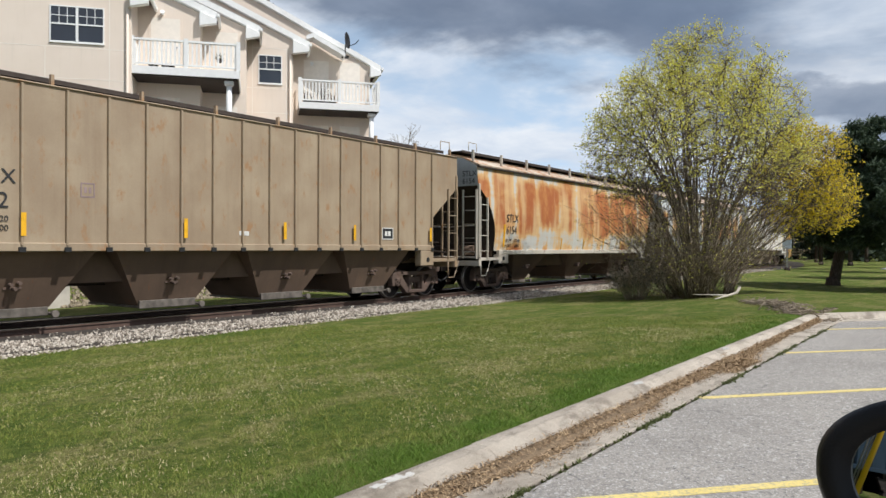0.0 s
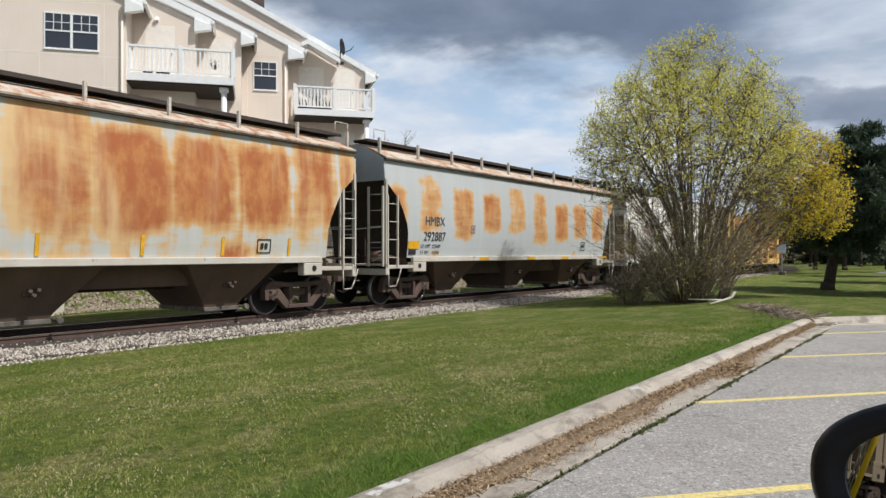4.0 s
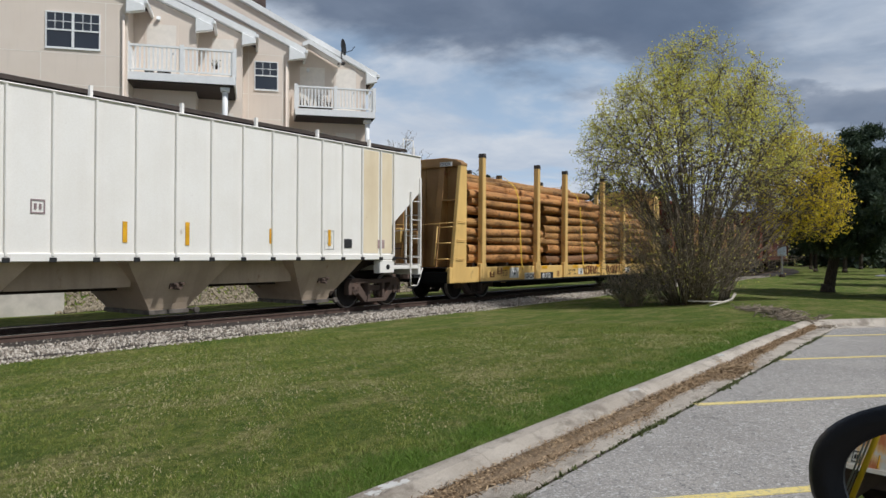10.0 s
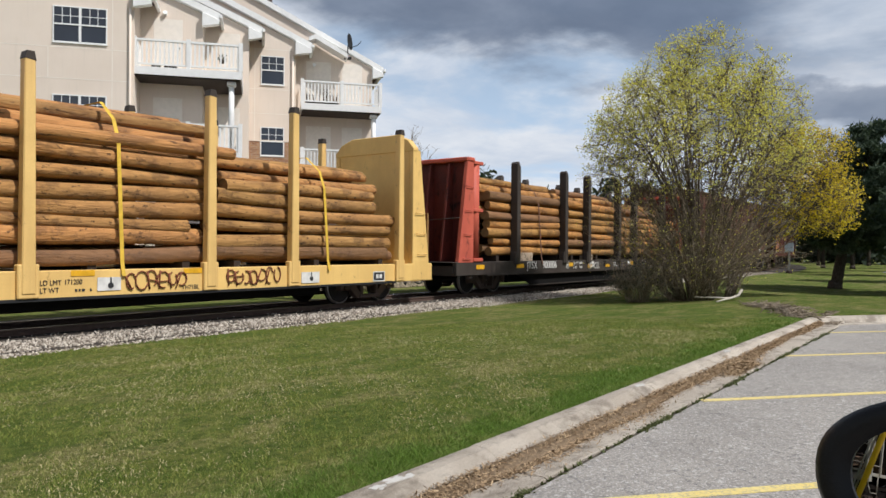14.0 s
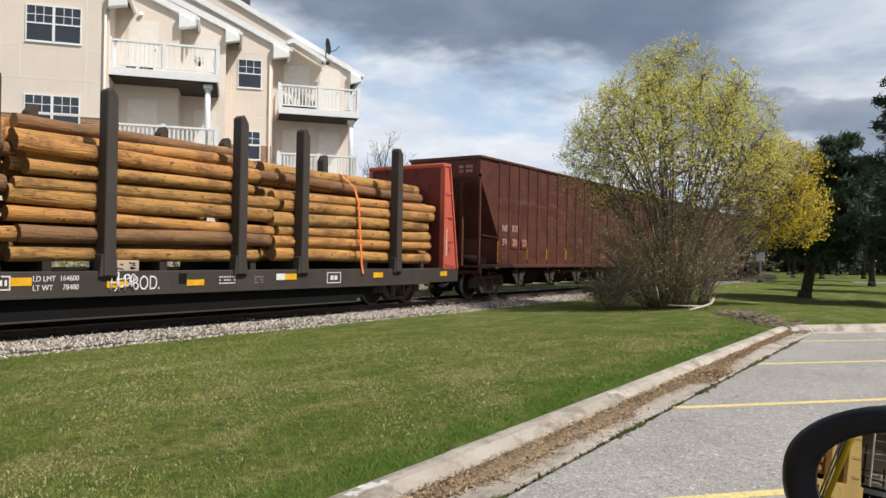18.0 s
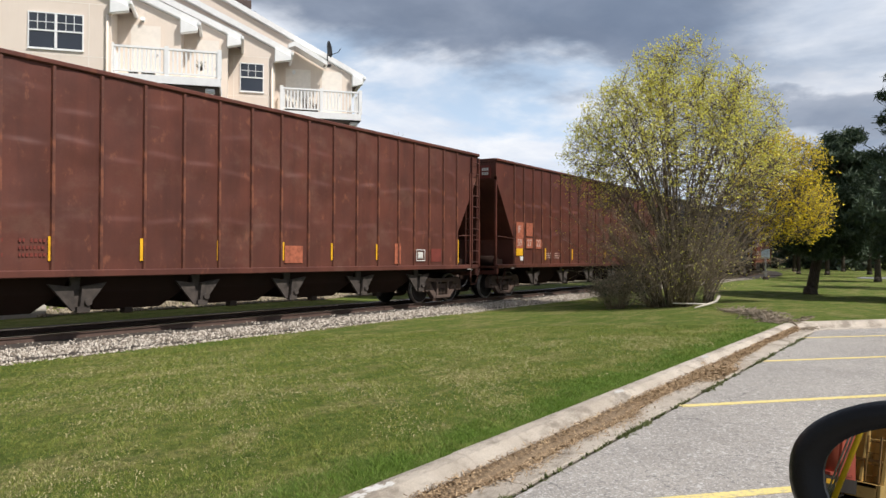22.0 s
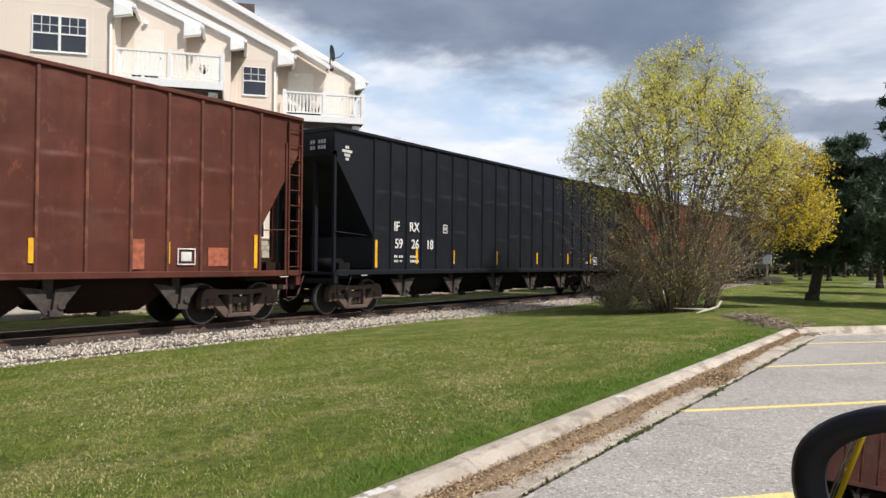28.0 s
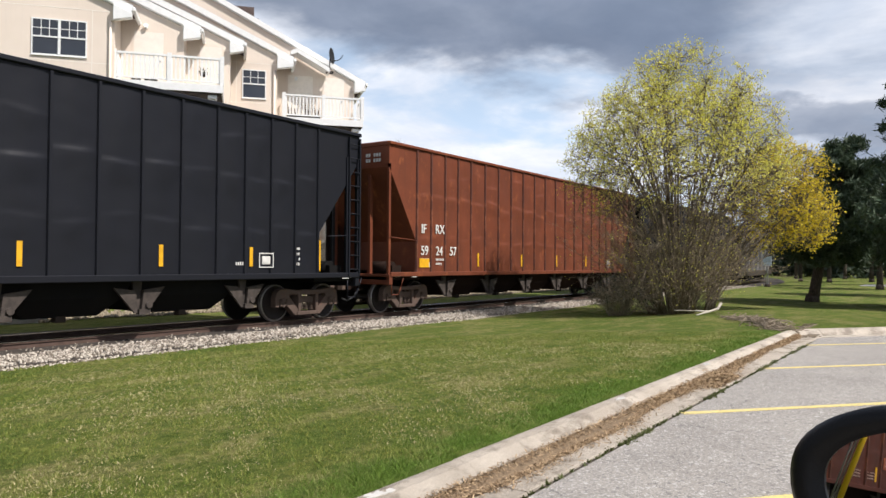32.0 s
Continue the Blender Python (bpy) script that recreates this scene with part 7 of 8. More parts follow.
        plate_frame(c, fx, 1.62, 0.46, 0.36, M_INK_PALE, y=NEAR + 0.02)
        plate(c, fx, 1.62, 0.26, 0.20, M_INK_PALE, "stencil", y=NEAR + 0.034)
        if i < 2:
            plate(c, x1 - m - 2.6, 1.62, 0.55, 0.42, M_PATCH_ORANGE if i else M_PATCH_RED, "red_patch", y=NEAR + 0.034)
            plate(c, x1 - m - 8.92, 1.62, 0.62, 0.44, M_PATCH_ORANGE if i == 0 else M_PATCH_RED, "red_patch", y=NEAR + 0.034)
            plate(c, x1 - m - 4.62, 1.66, 0.30, 0.62, M_PATCH_ORANGE, "red_patch", y=NEAR + 0.034)
        if i == 2:
            bars(c, x1 - m - 2.5, 1.50, 0.20, 0.52, 4, ink, y=NEAR + 0.028, seed=71)
            bars(c, x1 - m - 4.35, 1.50, 0.30, 0.16, 1, ink, y=NEAR + 0.028, seed=72)
        if i in (1, 3):
            plate(c, u + 1.76, 1.77 if i == 1 else 1.58, 0.52, 0.28, M_REFL, "yellow_placard", y=NEAR + 0.03)
            plate(c, u + 1.95, 1.52, 0.22, 0.16, M_INK_PALE, "white_label", y=NEAR + 0.034)
        if i == 2:
            g = Geo()
            for k, w in enumerate((0.16, 0.42, 0.24, 0.14)):
                for q in range(max(2, int(w / 0.06))):
                    n = max(2, int(w / 0.06))
                    ex = x0 - m + 0.50 - w / 2 + w * q / n
                    g.box(ex, ex + w / n * 0.7, NEAR + 0.025, NEAR + 0.04, 4.66 - 0.11 * k, 4.735 - 0.11 * k)
            tagged(part("small_lettering", g, M_INK_PALE, c), kind="stuff")
            plate_frame(c, x0 - m + 5.28, 2.62, 0.24, 0.28, M_INK_PALE, y=NEAR + 0.02)
        for ry, w in ((-1.25, 0.65),):
            g = Geo()
            for k in range(6):
                if k == 3:
                    continue
                g.box(x0 - m - 0.045, x0 - m - 0.035, ry + 0.1 * k, ry + 0.1 * k + 0.07, 4.78, 4.88)
                g.box(x0 - m - 0.045, x0 - m - 0.035, ry + 0.1 * k, ry + 0.1 * k + 0.07, 4.62, 4.72)
            tagged(part("end_lettering", g, M_INK_PALE if i != 0 else M_INK_RUST, c), kind="stuff")
        if i < 2:
            part("red_patch", Geo().box(x0 - m - 0.034, x0 - m - 0.006, -1.35, -0.55, 4.5, 4.98), M_PATCH_RED, c)
        cling(c, SHEETS[c.name])
        enlist(c, x0, x1)
    # unloaded stake flat at the rear
    x0, x1 = 231.0, 252.0
    m = (x0 + x1) / 2
    c = log_flat("log_flat", "empty dark flat car with tall stakes and grey bulkheads", x1 - x0, M_FLAT, M_FLAT, M_GREYSTAKE, [-8 + 2.6 * k for k in range(7)], side_z=(0.70, 1.16), bulk_w=0.75, style=1)
    enlist(c, x0, x1)


def scrawl(parent, x, z, w, hh, seed, material=None):
    """Spray-painted scribble, unreadable."""
    rnd = random.Random(seed)
    g = Geo()
    n = max(4, int(w / 0.21))
    for k in range(n):
        cx = x + w * (k + 0.5) / n + rnd.uniform(-0.03, 0.03)
        rx, rz = w / n * rnd.uniform(0.42, 0.68), hh * rnd.uniform(0.36, 0.56)
        cz = z + hh * 0.5 + rnd.uniform(-0.03, 0.03)
        a0, turn = rnd.uniform(0, 6.28), rnd.choice((-1, 1)) * rnd.uniform(3.4, 6.0)
        pts = [(cx + rx * math.cos(a0 + turn * i / 9), -1.622, cz + rz * math.sin(a0 + turn * i / 9)) for i in range(10)]
        g.rod(pts, 0.016, 4)
        if rnd.random() < 0.75:
            lean = rnd.uniform(-0.08, 0.08)
            g.tube((cx - rx * 0.6 + lean, -1.622, z - 0.02), (cx - rx * 0.6 - lean, -1.622, z + hh * rnd.uniform(0.8, 1.15)), 0.017, n=4)
        if rnd.random() < 0.5:
            g.tube((cx - rx, -1.622, cz + rnd.uniform(-0.06, 0.06)), (cx + rx, -1.622, cz + rnd.uniform(-0.06, 0.06)), 0.014, n=4)
    part("graffiti", g, material or M_GRAFFITI, parent, "sprayed scribble")


M_PALE_TRIM = paint("pale_trim_paint", (0.56, 0.54, 0.48), (0.36, 0.26, 0.17), dirty=0.6, rusty=0.3)
M_INK_BLUE = plain("blue_lettering", (0.045, 0.09, 0.13), 0.7)
M_INK_FADE = plain("faded_lettering", (0.30, 0.22, 0.22), 0.8)
M_INK_RUST = plain("rust_stained_lettering", (0.55, 0.36, 0.30), 0.8, vary=0.4, scale=12)
M_GRAFFITI = plain("brown_spray", (0.22, 0.07, 0.03), 0.8)
# brown dust, with the shade below the sloped ends mixed into the colour
M_SLOPE = paint("dusty_shaded_slope_paint", (0.30, 0.25, 0.19), (0.12, 0.09, 0.065), dirty=0.9, rusty=0.25)
M_PATCH_ORANGE = plain("orange_patch", (0.40, 0.115, 0.06), 0.75, vary=0.45, scale=9)
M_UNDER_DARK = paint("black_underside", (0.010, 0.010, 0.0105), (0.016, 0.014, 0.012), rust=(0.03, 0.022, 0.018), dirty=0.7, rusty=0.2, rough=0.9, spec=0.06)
M_GREYSTAKE = paint("grey_stake_paint", (0.30, 0.29, 0.28), (0.15, 0.12, 0.10), dirty=0.6, rusty=0.2)
make_train()

# ---- trees, shrubs, grass ----
def curve_pts(p, q, bow, n):
    p, q = Vector(p), Vector(q)
    return [p.lerp(q, k / n) + bow * (4 * (k / n) * (1 - k / n)) for k in range(n + 1)]


def limb(g, pts, r0, r1, sides):
    rings = []
    n = len(pts) - 1
    for k, p in enumerate(pts):
        d = (pts[min(k + 1, n)] - pts[max(k - 1, 0)]).normalized()
        a = d.orthogonal().normalized()
        b = d.cross(a)
        r = r0 + (r1 - r0) * k / n
        rings.append([p + (a * math.cos(2 * math.pi * i / sides) + b * math.sin(2 * math.pi * i / sides)) * r for i in range(sides)])
    g.loft(rings, True, True)


def rand_dir(rnd):
    while True:
        v = Vector((rnd.uniform(-1, 1), rnd.uniform(-1, 1), rnd.uniform(-1, 1)))
        if 0.05 < v.length < 1:
            return v.normalized()


def leaves_mesh(name, pts, size, material, seed, per=1, spread=0.06, long=1.0):
    """Many small leaves, each its own folded blade, at and round the given points."""
    rng = np.random.default_rng(seed)
    P = np.repeat(np.array(pts, dtype=float), per, axis=0)
    n = len(P)
    P += rng.normal(0, spread, P.shape)
    a = rng.normal(0, 1, (n, 3)); a /= np.linalg.norm(a, axis=1, keepdims=True)
    b = np.cross(a, rng.normal(0, 1, (n, 3))); b /= np.linalg.norm(b, axis=1, keepdims=True)
    s = size * rng.uniform(0.6, 1.3, (n, 1))
    v = np.stack([P - b * s * 0.3, P + a * s * 0.6 * long, P + b * s * 0.3, P - a * s * 0.5 * long], 1).reshape(-1, 3)
    me = bpy.data.meshes.new(name)
    me.vertices.add(4 * n)
    me.vertices.foreach_set("co", v.ravel())
    me.loops.add(4 * n)
    me.loops.foreach_set("vertex_index", np.arange(4 * n, dtype=np.int32))
    me.polygons.add(n)
    me.polygons.foreach_set("loop_start", np.arange(0, 4 * n, 4, dtype=np.int32))
    me.update()
    me.validate()
    me.materials.append(material)
    return me


def vase_tree(name, label, base, centre, radii, limbs, seed, leaf_mat, leaf_size, leaf_n, bark_mat, twigs=3000, branches=6, stem_r=0.05, low=-0.55, bare=0.0, wild=0.2):
    """A many-stemmed broadleaf tree: limbs fan out to an uneven egg-shaped crown, and fine twigs fill it to the outline."""
    rnd = random.Random(seed)
    t = thing(name, label, "tree")
    base, centre = Vector(base), Vector(centre)
    wood, trunk, tips, nodes = Geo(), Geo(), [], []

    def inside(k0, k1):
        while True:
            d = rand_dir(rnd)
            if d.z > low:
                break
        f = (k0 + (k1 - k0) * rnd.random() ** 0.6) * (1.0 - wild * 0.4 + wild * (1.0 - 0.8 * max(0.0, d.z)) * noise.noise(d * 2.6 + Vector((seed, 0, 0))) + wild * 0.6 * noise.noise(d * 6.5 + Vector((0, seed, 0))))
        slim = 1.0 - 0.20 * max(0.0, d.z) ** 1.3
        return centre + Vector((d.x * radii[0] * slim, d.y * radii[1] * slim, d.z * radii[2])) * f
    for i in range(limbs):
        tgt = inside(0.8, 0.92)
        off = tgt - base
        start = base + Vector((off.x, off.y, 0)).normalized() * rnd.uniform(0.03, 0.34) + Vector((0, 0, -0.1))
        up = start + Vector((off.x * rnd.uniform(0.08, 0.30), off.y * rnd.uniform(0.08, 0.30), off.z * rnd.uniform(0.55, 0.85)))
        pts = [start * (1 - f) ** 2 + up * (2 * f * (1 - f)) + tgt * f * f for f in [k / 9 for k in range(10)]]
        for k in range(2, 9):
            pts[k] = pts[k] + rand_dir(rnd) * 0.07
        r = stem_r * rnd.uniform(0.6, 1.4)
        limb(trunk, pts, r, r * 0.16, 6)
        nodes += pts[3:]
        for j in range(branches):
            f = rnd.uniform(0.35, 0.95)
            p = pts[min(8, int(f * 9))].lerp(pts[min(9, int(f * 9) + 1)], f * 9 % 1)
            q = inside(0.6, 0.95)
            if (q - p).length > 2.2:
                q = p + (q - p).normalized() * rnd.uniform(1.0, 2.0)
            bp = curve_pts(p, q, (tgt - start).normalized() * 0.15 + rand_dir(rnd) * 0.12, 4)
            limb(wood, bp, 0.017 * rnd.uniform(0.7, 1.3), 0.006, 4)
            nodes += bp[1:]
    leafy = lambda zz: 0.16 + 0.84 * ease(bare - 1.3, bare + 1.5, zz)
    place = np.array([tuple(p) for p in nodes])
    root = np.array(tuple(base))
    reach = np.linalg.norm(place - root, axis=1)
    for i in range(twigs):
        q = inside(0.45, 1.0)
        v = np.array(tuple(q))
        d = np.linalg.norm(place - v, axis=1) + 2.0 * (reach > np.linalg.norm(v - root) - 0.05)
        k = int(rnd.choice(np.argsort(d)[:4]))
        p = nodes[k]
        if d[k] > 0.95:
            continue
        tp = curve_pts(p, q, rand_dir(rnd) * 0.08 + Vector((0, 0, -0.04)), 3)
        limb(wood, tp, 0.006, 0.003, 3)
        for c in range(2):
            s0 = tp[1 + c]
            side = s0 + (rand_dir(rnd) + (q - p).normalized()).normalized() * rnd.uniform(0.12, 0.28)
            limb(wood, [s0, side], 0.0038, 0.0024, 3)
            if rnd.random() < leafy(side.z):
                tips.append(side)
        if rnd.random() < leafy(q.z):
            tips += [tp[3], tp[3].lerp(tp[2], 0.5)]
    rnd.shuffle(tips)
    part("trunk", trunk, bark_mat, t)
    part("branchwork", wood, bark_mat, t)
    full = leaf_n // max(1, len(tips)) + 1
    part("crown", leaves_mesh("crown", tips[:max(1, leaf_n // full)], leaf_size, leaf_mat, seed, full, 0.045), None, t)
    return t


def shrub(name, label, base, spread, height_m, stems, seed, material, leaf_mat, leaf_n, lean=(0, 0)):
    rnd = random.Random(seed)
    t = thing(name, label, "shrub")
    g, tips = Geo(), []
    for i in range(stems):
        a = rnd.random() * 6.283
        r0 = rnd.random() ** 0.6 * spread[0] * 0.42
        p = Vector((base[0] + r0 * math.cos(a), base[1] + r0 * math.sin(a) * 0.8, base[2] - 0.05))
        r1 = r0 + rnd.uniform(0.15, 1.0) * spread[1]
        q = Vector((base[0] + r1 * math.cos(a) + lean[0], base[1] + r1 * math.sin(a) + lean[1], base[2] + height_m * rnd.uniform(0.35, 1.0) * (1.05 - 0.35 * r1 / (spread[1] + spread[0]))))
        pts = curve_pts(p, q, Vector((0, 0, 0.25)) + rand_dir(rnd) * 0.12, 5)
        for k in range(1, 5):
            pts[k] = pts[k] + rand_dir(rnd) * 0.05 * height_m / 2
        limb(g, pts, rnd.uniform(0.007, 0.018), 0.004, 4)
        for w in range(9):
            f = rnd.uniform(0.2, 0.98)
            s0 = pts[min(4, int(f * 5))].lerp(pts[min(5, int(f * 5) + 1)], f * 5 % 1)
            d = (rand_dir(rnd) * 0.9 + (q - p).normalized() * 0.9).normalized()
            s1 = s0 + d * rnd.uniform(0.25, 0.8)
            limb(g, curve_pts(s0, s1, rand_dir(rnd) * 0.04, 2), 0.006, 0.0025, 3)
            for c in range(3):
                s2 = s0.lerp(s1, rnd.uniform(0.4, 1.0))
                e2 = s2 + (rand_dir(rnd) + d * 0.6).normalized() * rnd.uniform(0.1, 0.3)
                limb(g, [s2, e2], 0.0035, 0.002, 3)
                tips.append(e2)
    part("stem_thicket", g, material, t)
    if leaf_n:
        rnd.shuffle(tips)
        part("foliage", leaves_mesh("foliage", tips[:leaf_n], 0.05, leaf_mat, seed, 1, 0.05), None, t)
    return t


def pine(name, label, x, y, h, r, seed, clear=2.0, tufts=9, trunk_r=0.26, mat_needle=None, limbs=None, lean=0.0):
    rnd = random.Random(seed)
    z = height(x, y)
    t = thing(name, label, "tree")
    trunk = Geo()
    limb(trunk, [Vector((x + 0.05 * math.sin(k), y + lean * (k / 8) ** 1.2, z - 0.15 + (h + 0.1) * k / 8)) for k in range(9)], trunk_r, 0.03, 10)
    trunk.tube((x, y, z - 0.1), (x, y, z + 0.35), trunk_r * 1.35, trunk_r, 10)
    wood, pts = Geo(), []
    zz = z + clear
    while zz < z + h - 0.25:
        f = (zz - z - clear) / (h - clear)
        reach = r * (1 - f) ** 0.65 * (0.75 + 0.35 * rnd.random()) * (0.6 + 0.4 * min(1, f * 5 + 0.5))
        for k in range(limbs or 5):
            a = rnd.random() * 6.283
            ln = max(0.25, reach * rnd.uniform(0.55, 1.1))
            yl = y + lean * ((zz - z) / h) ** 1.2
            tip = Vector((x + ln * math.cos(a), yl + ln * math.sin(a), zz + ln * rnd.uniform(-0.10, 0.28)))
            lp = curve_pts((x, yl, zz), tip, Vector((0, 0, -0.12 * ln)), 5)
            limb(wood, lp, 0.035 * (1.1 - f), 0.008, 4)
            for j in range(int(tufts * ln) + 2):
                u = rnd.uniform(0.25, 1.0)
                c = lp[min(4, int(u * 5))].lerp(lp[min(5, int(u * 5) + 1)], u * 5 % 1)
                c = c + Vector((rnd.gauss(0, 0.16), rnd.gauss(0, 0.16), rnd.gauss(0.05, 0.10))) * (0.5 + 0.35 * ln)
                pts.append(c)
        zz += rnd.uniform(0.22, 0.38) * h / 7.5
    part("trunk", trunk, M_PINEBARK, t)
    part("branchwork", wood, M_PINEBARK, t)
    part("crown", leaves_mesh("crown", pts, 0.085, mat_needle or M_NEEDLE, seed, 20, 0.09, 3.6), None, t)
    return t


def bare_tree(name, label, x, y, z, h, r, seed):
    rnd = random.Random(seed)
    t = thing(name, label, "tree")
    g = Geo()
    limb(g, [Vector((x, y, z - 0.2 + h * 0.8 * k / 5)) for k in range(6)], h * 0.018, h * 0.004, 6)
    for i in range(26):
        f = rnd.uniform(0.22, 0.8)
        p = Vector((x, y, z + h * f))
        a = rnd.random() * 6.283
        q = p + Vector((math.cos(a) * r * rnd.uniform(0.4, 1) * (1.2 - f), math.sin(a) * r * rnd.uniform(0.4, 1) * (1.2 - f), h * rnd.uniform(0.12, 0.32)))
        lp = curve_pts(p, q, Vector((0, 0, -0.03 * h)), 4)
        limb(g, lp, h * 0.006, h * 0.0015, 4)
        for j in range(9):
            u = rnd.uniform(0.3, 1)
            s0 = lp[min(3, int(u * 4))].lerp(lp[min(4, int(u * 4) + 1)], u * 4 % 1)
            s1 = s0 + (rand_dir(rnd) + (q - p).normalized() + Vector((0, 0, 0.4))).normalized() * h * rnd.uniform(0.05, 0.13)
            limb(g, [s0, s1], h * 0.0018, h * 0.0008, 3)
            for c in range(2):
                s2 = s0.lerp(s1, rnd.uniform(0.4, 1))
                limb(g, [s2, s2 + (rand_dir(rnd) + Vector((0, 0, 0.4))) * h * 0.04], h * 0.0012, h * 0.0006, 3)
    part("trunk", g, M_BARK, t)
    return t


def grass():
    """Blades over the near lawn, thinner with distance."""
    rng = np.random.default_rng(3)
    n = 420000
    u = rng.random(n)
    d = 2.9 + 13.5 * u ** 1.45
    a = np.radians(rng.uniform(-4, 74, n))
    x, y = d * np.cos(a), d * np.sin(a)
    keep = (y > 2.85 + 0.03 * np.sin(x * 3.7) + rng.normal(0, 0.015, n)) & (y < 12.35)
    x, y, d = x[keep], y[keep], d[keep]
    # fuller clumps in a loose pattern
    clump = np.sin(x * 2.1 + np.sin(y * 1.7)) * np.sin(y * 2.6 + 1.3 * np.sin(x * 1.1)) + 0.6 * np.sin(x * 5.3 + y * 3.1)
    z = np.array([height(p, q) for p, q in zip(x, y)])
    n = len(x)
    near = np.exp(-((y - 2.9) / 0.5) ** 2)
    lump = np.sin(x * 17 + 3 * np.sin(y * 7)) * np.sin(y * 19 + 2 * np.sin(x * 9)) + 0.7 * np.sin(x * 29 - y * 23)
    h = (0.011 + 0.004 * clump.clip(-1, 1) + 0.007 * lump.clip(-1, 1.2) + 0.012 * near).clip(0.003, 1) * rng.uniform(0.6, 1.5, n) * (1 + d / 30)
    w = 0.0014 + 0.00042 * d
    t = rng.uniform(0, 6.283, n)
    lean = rng.normal(0, 0.9, (n, 2)) * h[:, None]
    dx, dy = np.cos(t) * w, np.sin(t) * w
    v = np.stack([np.stack([x - dx, y - dy, z - 0.01], 1), np.stack([x + dx, y + dy, z - 0.01], 1), np.stack([x + lean[:, 0], y + lean[:, 1], z + h], 1)], 1).reshape(-1, 3)
    me = bpy.data.meshes.new("grass")
    me.vertices.add(3 * n)
    me.vertices.foreach_set("co", v.ravel())
    me.loops.add(3 * n)
    me.loops.foreach_set("vertex_index", np.arange(3 * n, dtype=np.int32))
    me.polygons.add(n)
    me.polygons.foreach_set("loop_start", np.arange(0, 3 * n, 3, dtype=np.int32))
    me.update()
    me.materials.append(M_BLADE)
    tagged(new("grass", me), "short green grass blades with dry straw ones", "grass", kind="stuff")


def straw():
    """Dead stalks and pale leaf scraps lying on the lawn."""
    rng = np.random.default_rng(8)
    n = 80000
    d = 3.0 + 10.5 * rng.random(n) ** 1.2
    a = np.radians(rng.uniform(0, 72, n))
    x, y = d * np.cos(a), d * np.sin(a)
    patch = np.sin(x * 1.3 + 2 * np.sin(y * 0.9)) * np.sin(y * 1.9 + np.sin(x * 2.3)) + 0.5 * np.sin(x * 4.1 - y * 3.3)
    keep = (y > 3.3 + 0.3 * np.sin(x * 2)) & (y < 11.0) & (patch + rng.normal(0, 0.6, n) > 0.1)
    x, y, d = x[keep], y[keep], d[keep]
    n = len(x)
    z = np.array([height(p, q) for p, q in zip(x, y)]) + rng.uniform(0.004, 0.014, n)
    t = rng.uniform(0, 6.283, n)
    ln = rng.uniform(0.0025, 0.010, n) * (0.35 + d / 7)
    wd = rng.uniform(0.0006, 0.0018, n) * (0.35 + d / 5)
    ax, ay = np.cos(t) * ln, np.sin(t) * ln
    bx, by = -np.sin(t) * wd, np.cos(t) * wd
    up = rng.normal(0, 0.005, n)
    v = np.stack([np.stack([x - ax - bx, y - ay - by, z - up], 1), np.stack([x + ax - bx, y + ay - by, z + up], 1), np.stack([x + ax + bx, y + ay + by, z + up], 1), np.stack([x - ax + bx, y - ay + by, z - up], 1)], 1).reshape(-1, 3)
    me = bpy.data.meshes.new("straw")
    me.vertices.add(4 * n)
    me.vertices.foreach_set("co", v.ravel())
    me.loops.add(4 * n)
    me.loops.foreach_set("vertex_index", np.arange(4 * n, dtype=np.int32))
    me.polygons.add(n)
    me.polygons.foreach_set("loop_start", np.arange(0, 4 * n, 4, dtype=np.int32))
    me.update()
    me.materials.append(M_STRAW)
    tagged(new("straw", me), "pale dead stalks lying in the lawn", "straw", kind="stuff")


def blade_mat():
    m = Mat("grass_blade", 0.6, spec=0.2)
    r = m.random(island=True)
    c = m.mix(r, (0.134, 0.198, 0.034), (0.285, 0.305, 0.064))
    patch = m.noise(0.9, (0.7, 1.5, 1), detail=8, rough=0.75, lo=0.46, hi=0.66, off=(2, 7, 0))
    dry = m.math("MULTIPLY", m.ramp(r, 0.55, 0.60), m.math("ADD", m.math("MULTIPLY", patch, 0.85), 0.15))
    c = m.mix(dry, c, (0.48, 0.425, 0.185))
    lush = m.ramp(m.math("ADD", m.axis(1), m.math("MULTIPLY", m.noise(2.2, detail=6, rough=0.65, lo=0.35, hi=0.68), 0.5)), 3.9, 3.2)
    c = m.mix(m.math("MULTIPLY", lush, 0.7), c, (0.10, 0.20, 0.024))
    m.done(c)
    tr = m.n("ShaderNodeBsdfTranslucent")
    m.l(c, tr.inputs[0])
    mx = m.n("ShaderNodeMixShader")
    mx.inputs[0].default_value = 0.3
    m.l(m.b.outputs[0], mx.inputs[1])
    m.l(tr.outputs[0], mx.inputs[2])
    m.l(mx.outputs[0], m.t.nodes["Material Output"].inputs[0])
    return m.m


M_BLADE = blade_mat()
M_STRAW = leaf("dry_straw", (0.28, 0.23, 0.10), (0.62, 0.54, 0.30), 0.1)
TREE = (23.9, 7.15)
vase_tree("tree", "many-stemmed tree with small yellow-green spring leaves", (TREE[0], TREE[1], -0.05), (23.9, 7.30, 4.65), (4.05, 4.05, 4.25), 54, 7, M_LEAF, 0.060, 41000, M_BARK, twigs=5200, branches=9, stem_r=0.040, low=-0.55, bare=4.0, wild=0.11)
shrub("shrub", "dense leafless grey-brown shrub at the foot of the tree", (23.7, 7.45, -0.1), (1.9, 3.2), 4.2, 230, 5, M_TWIG, M_LEAF, 2600)
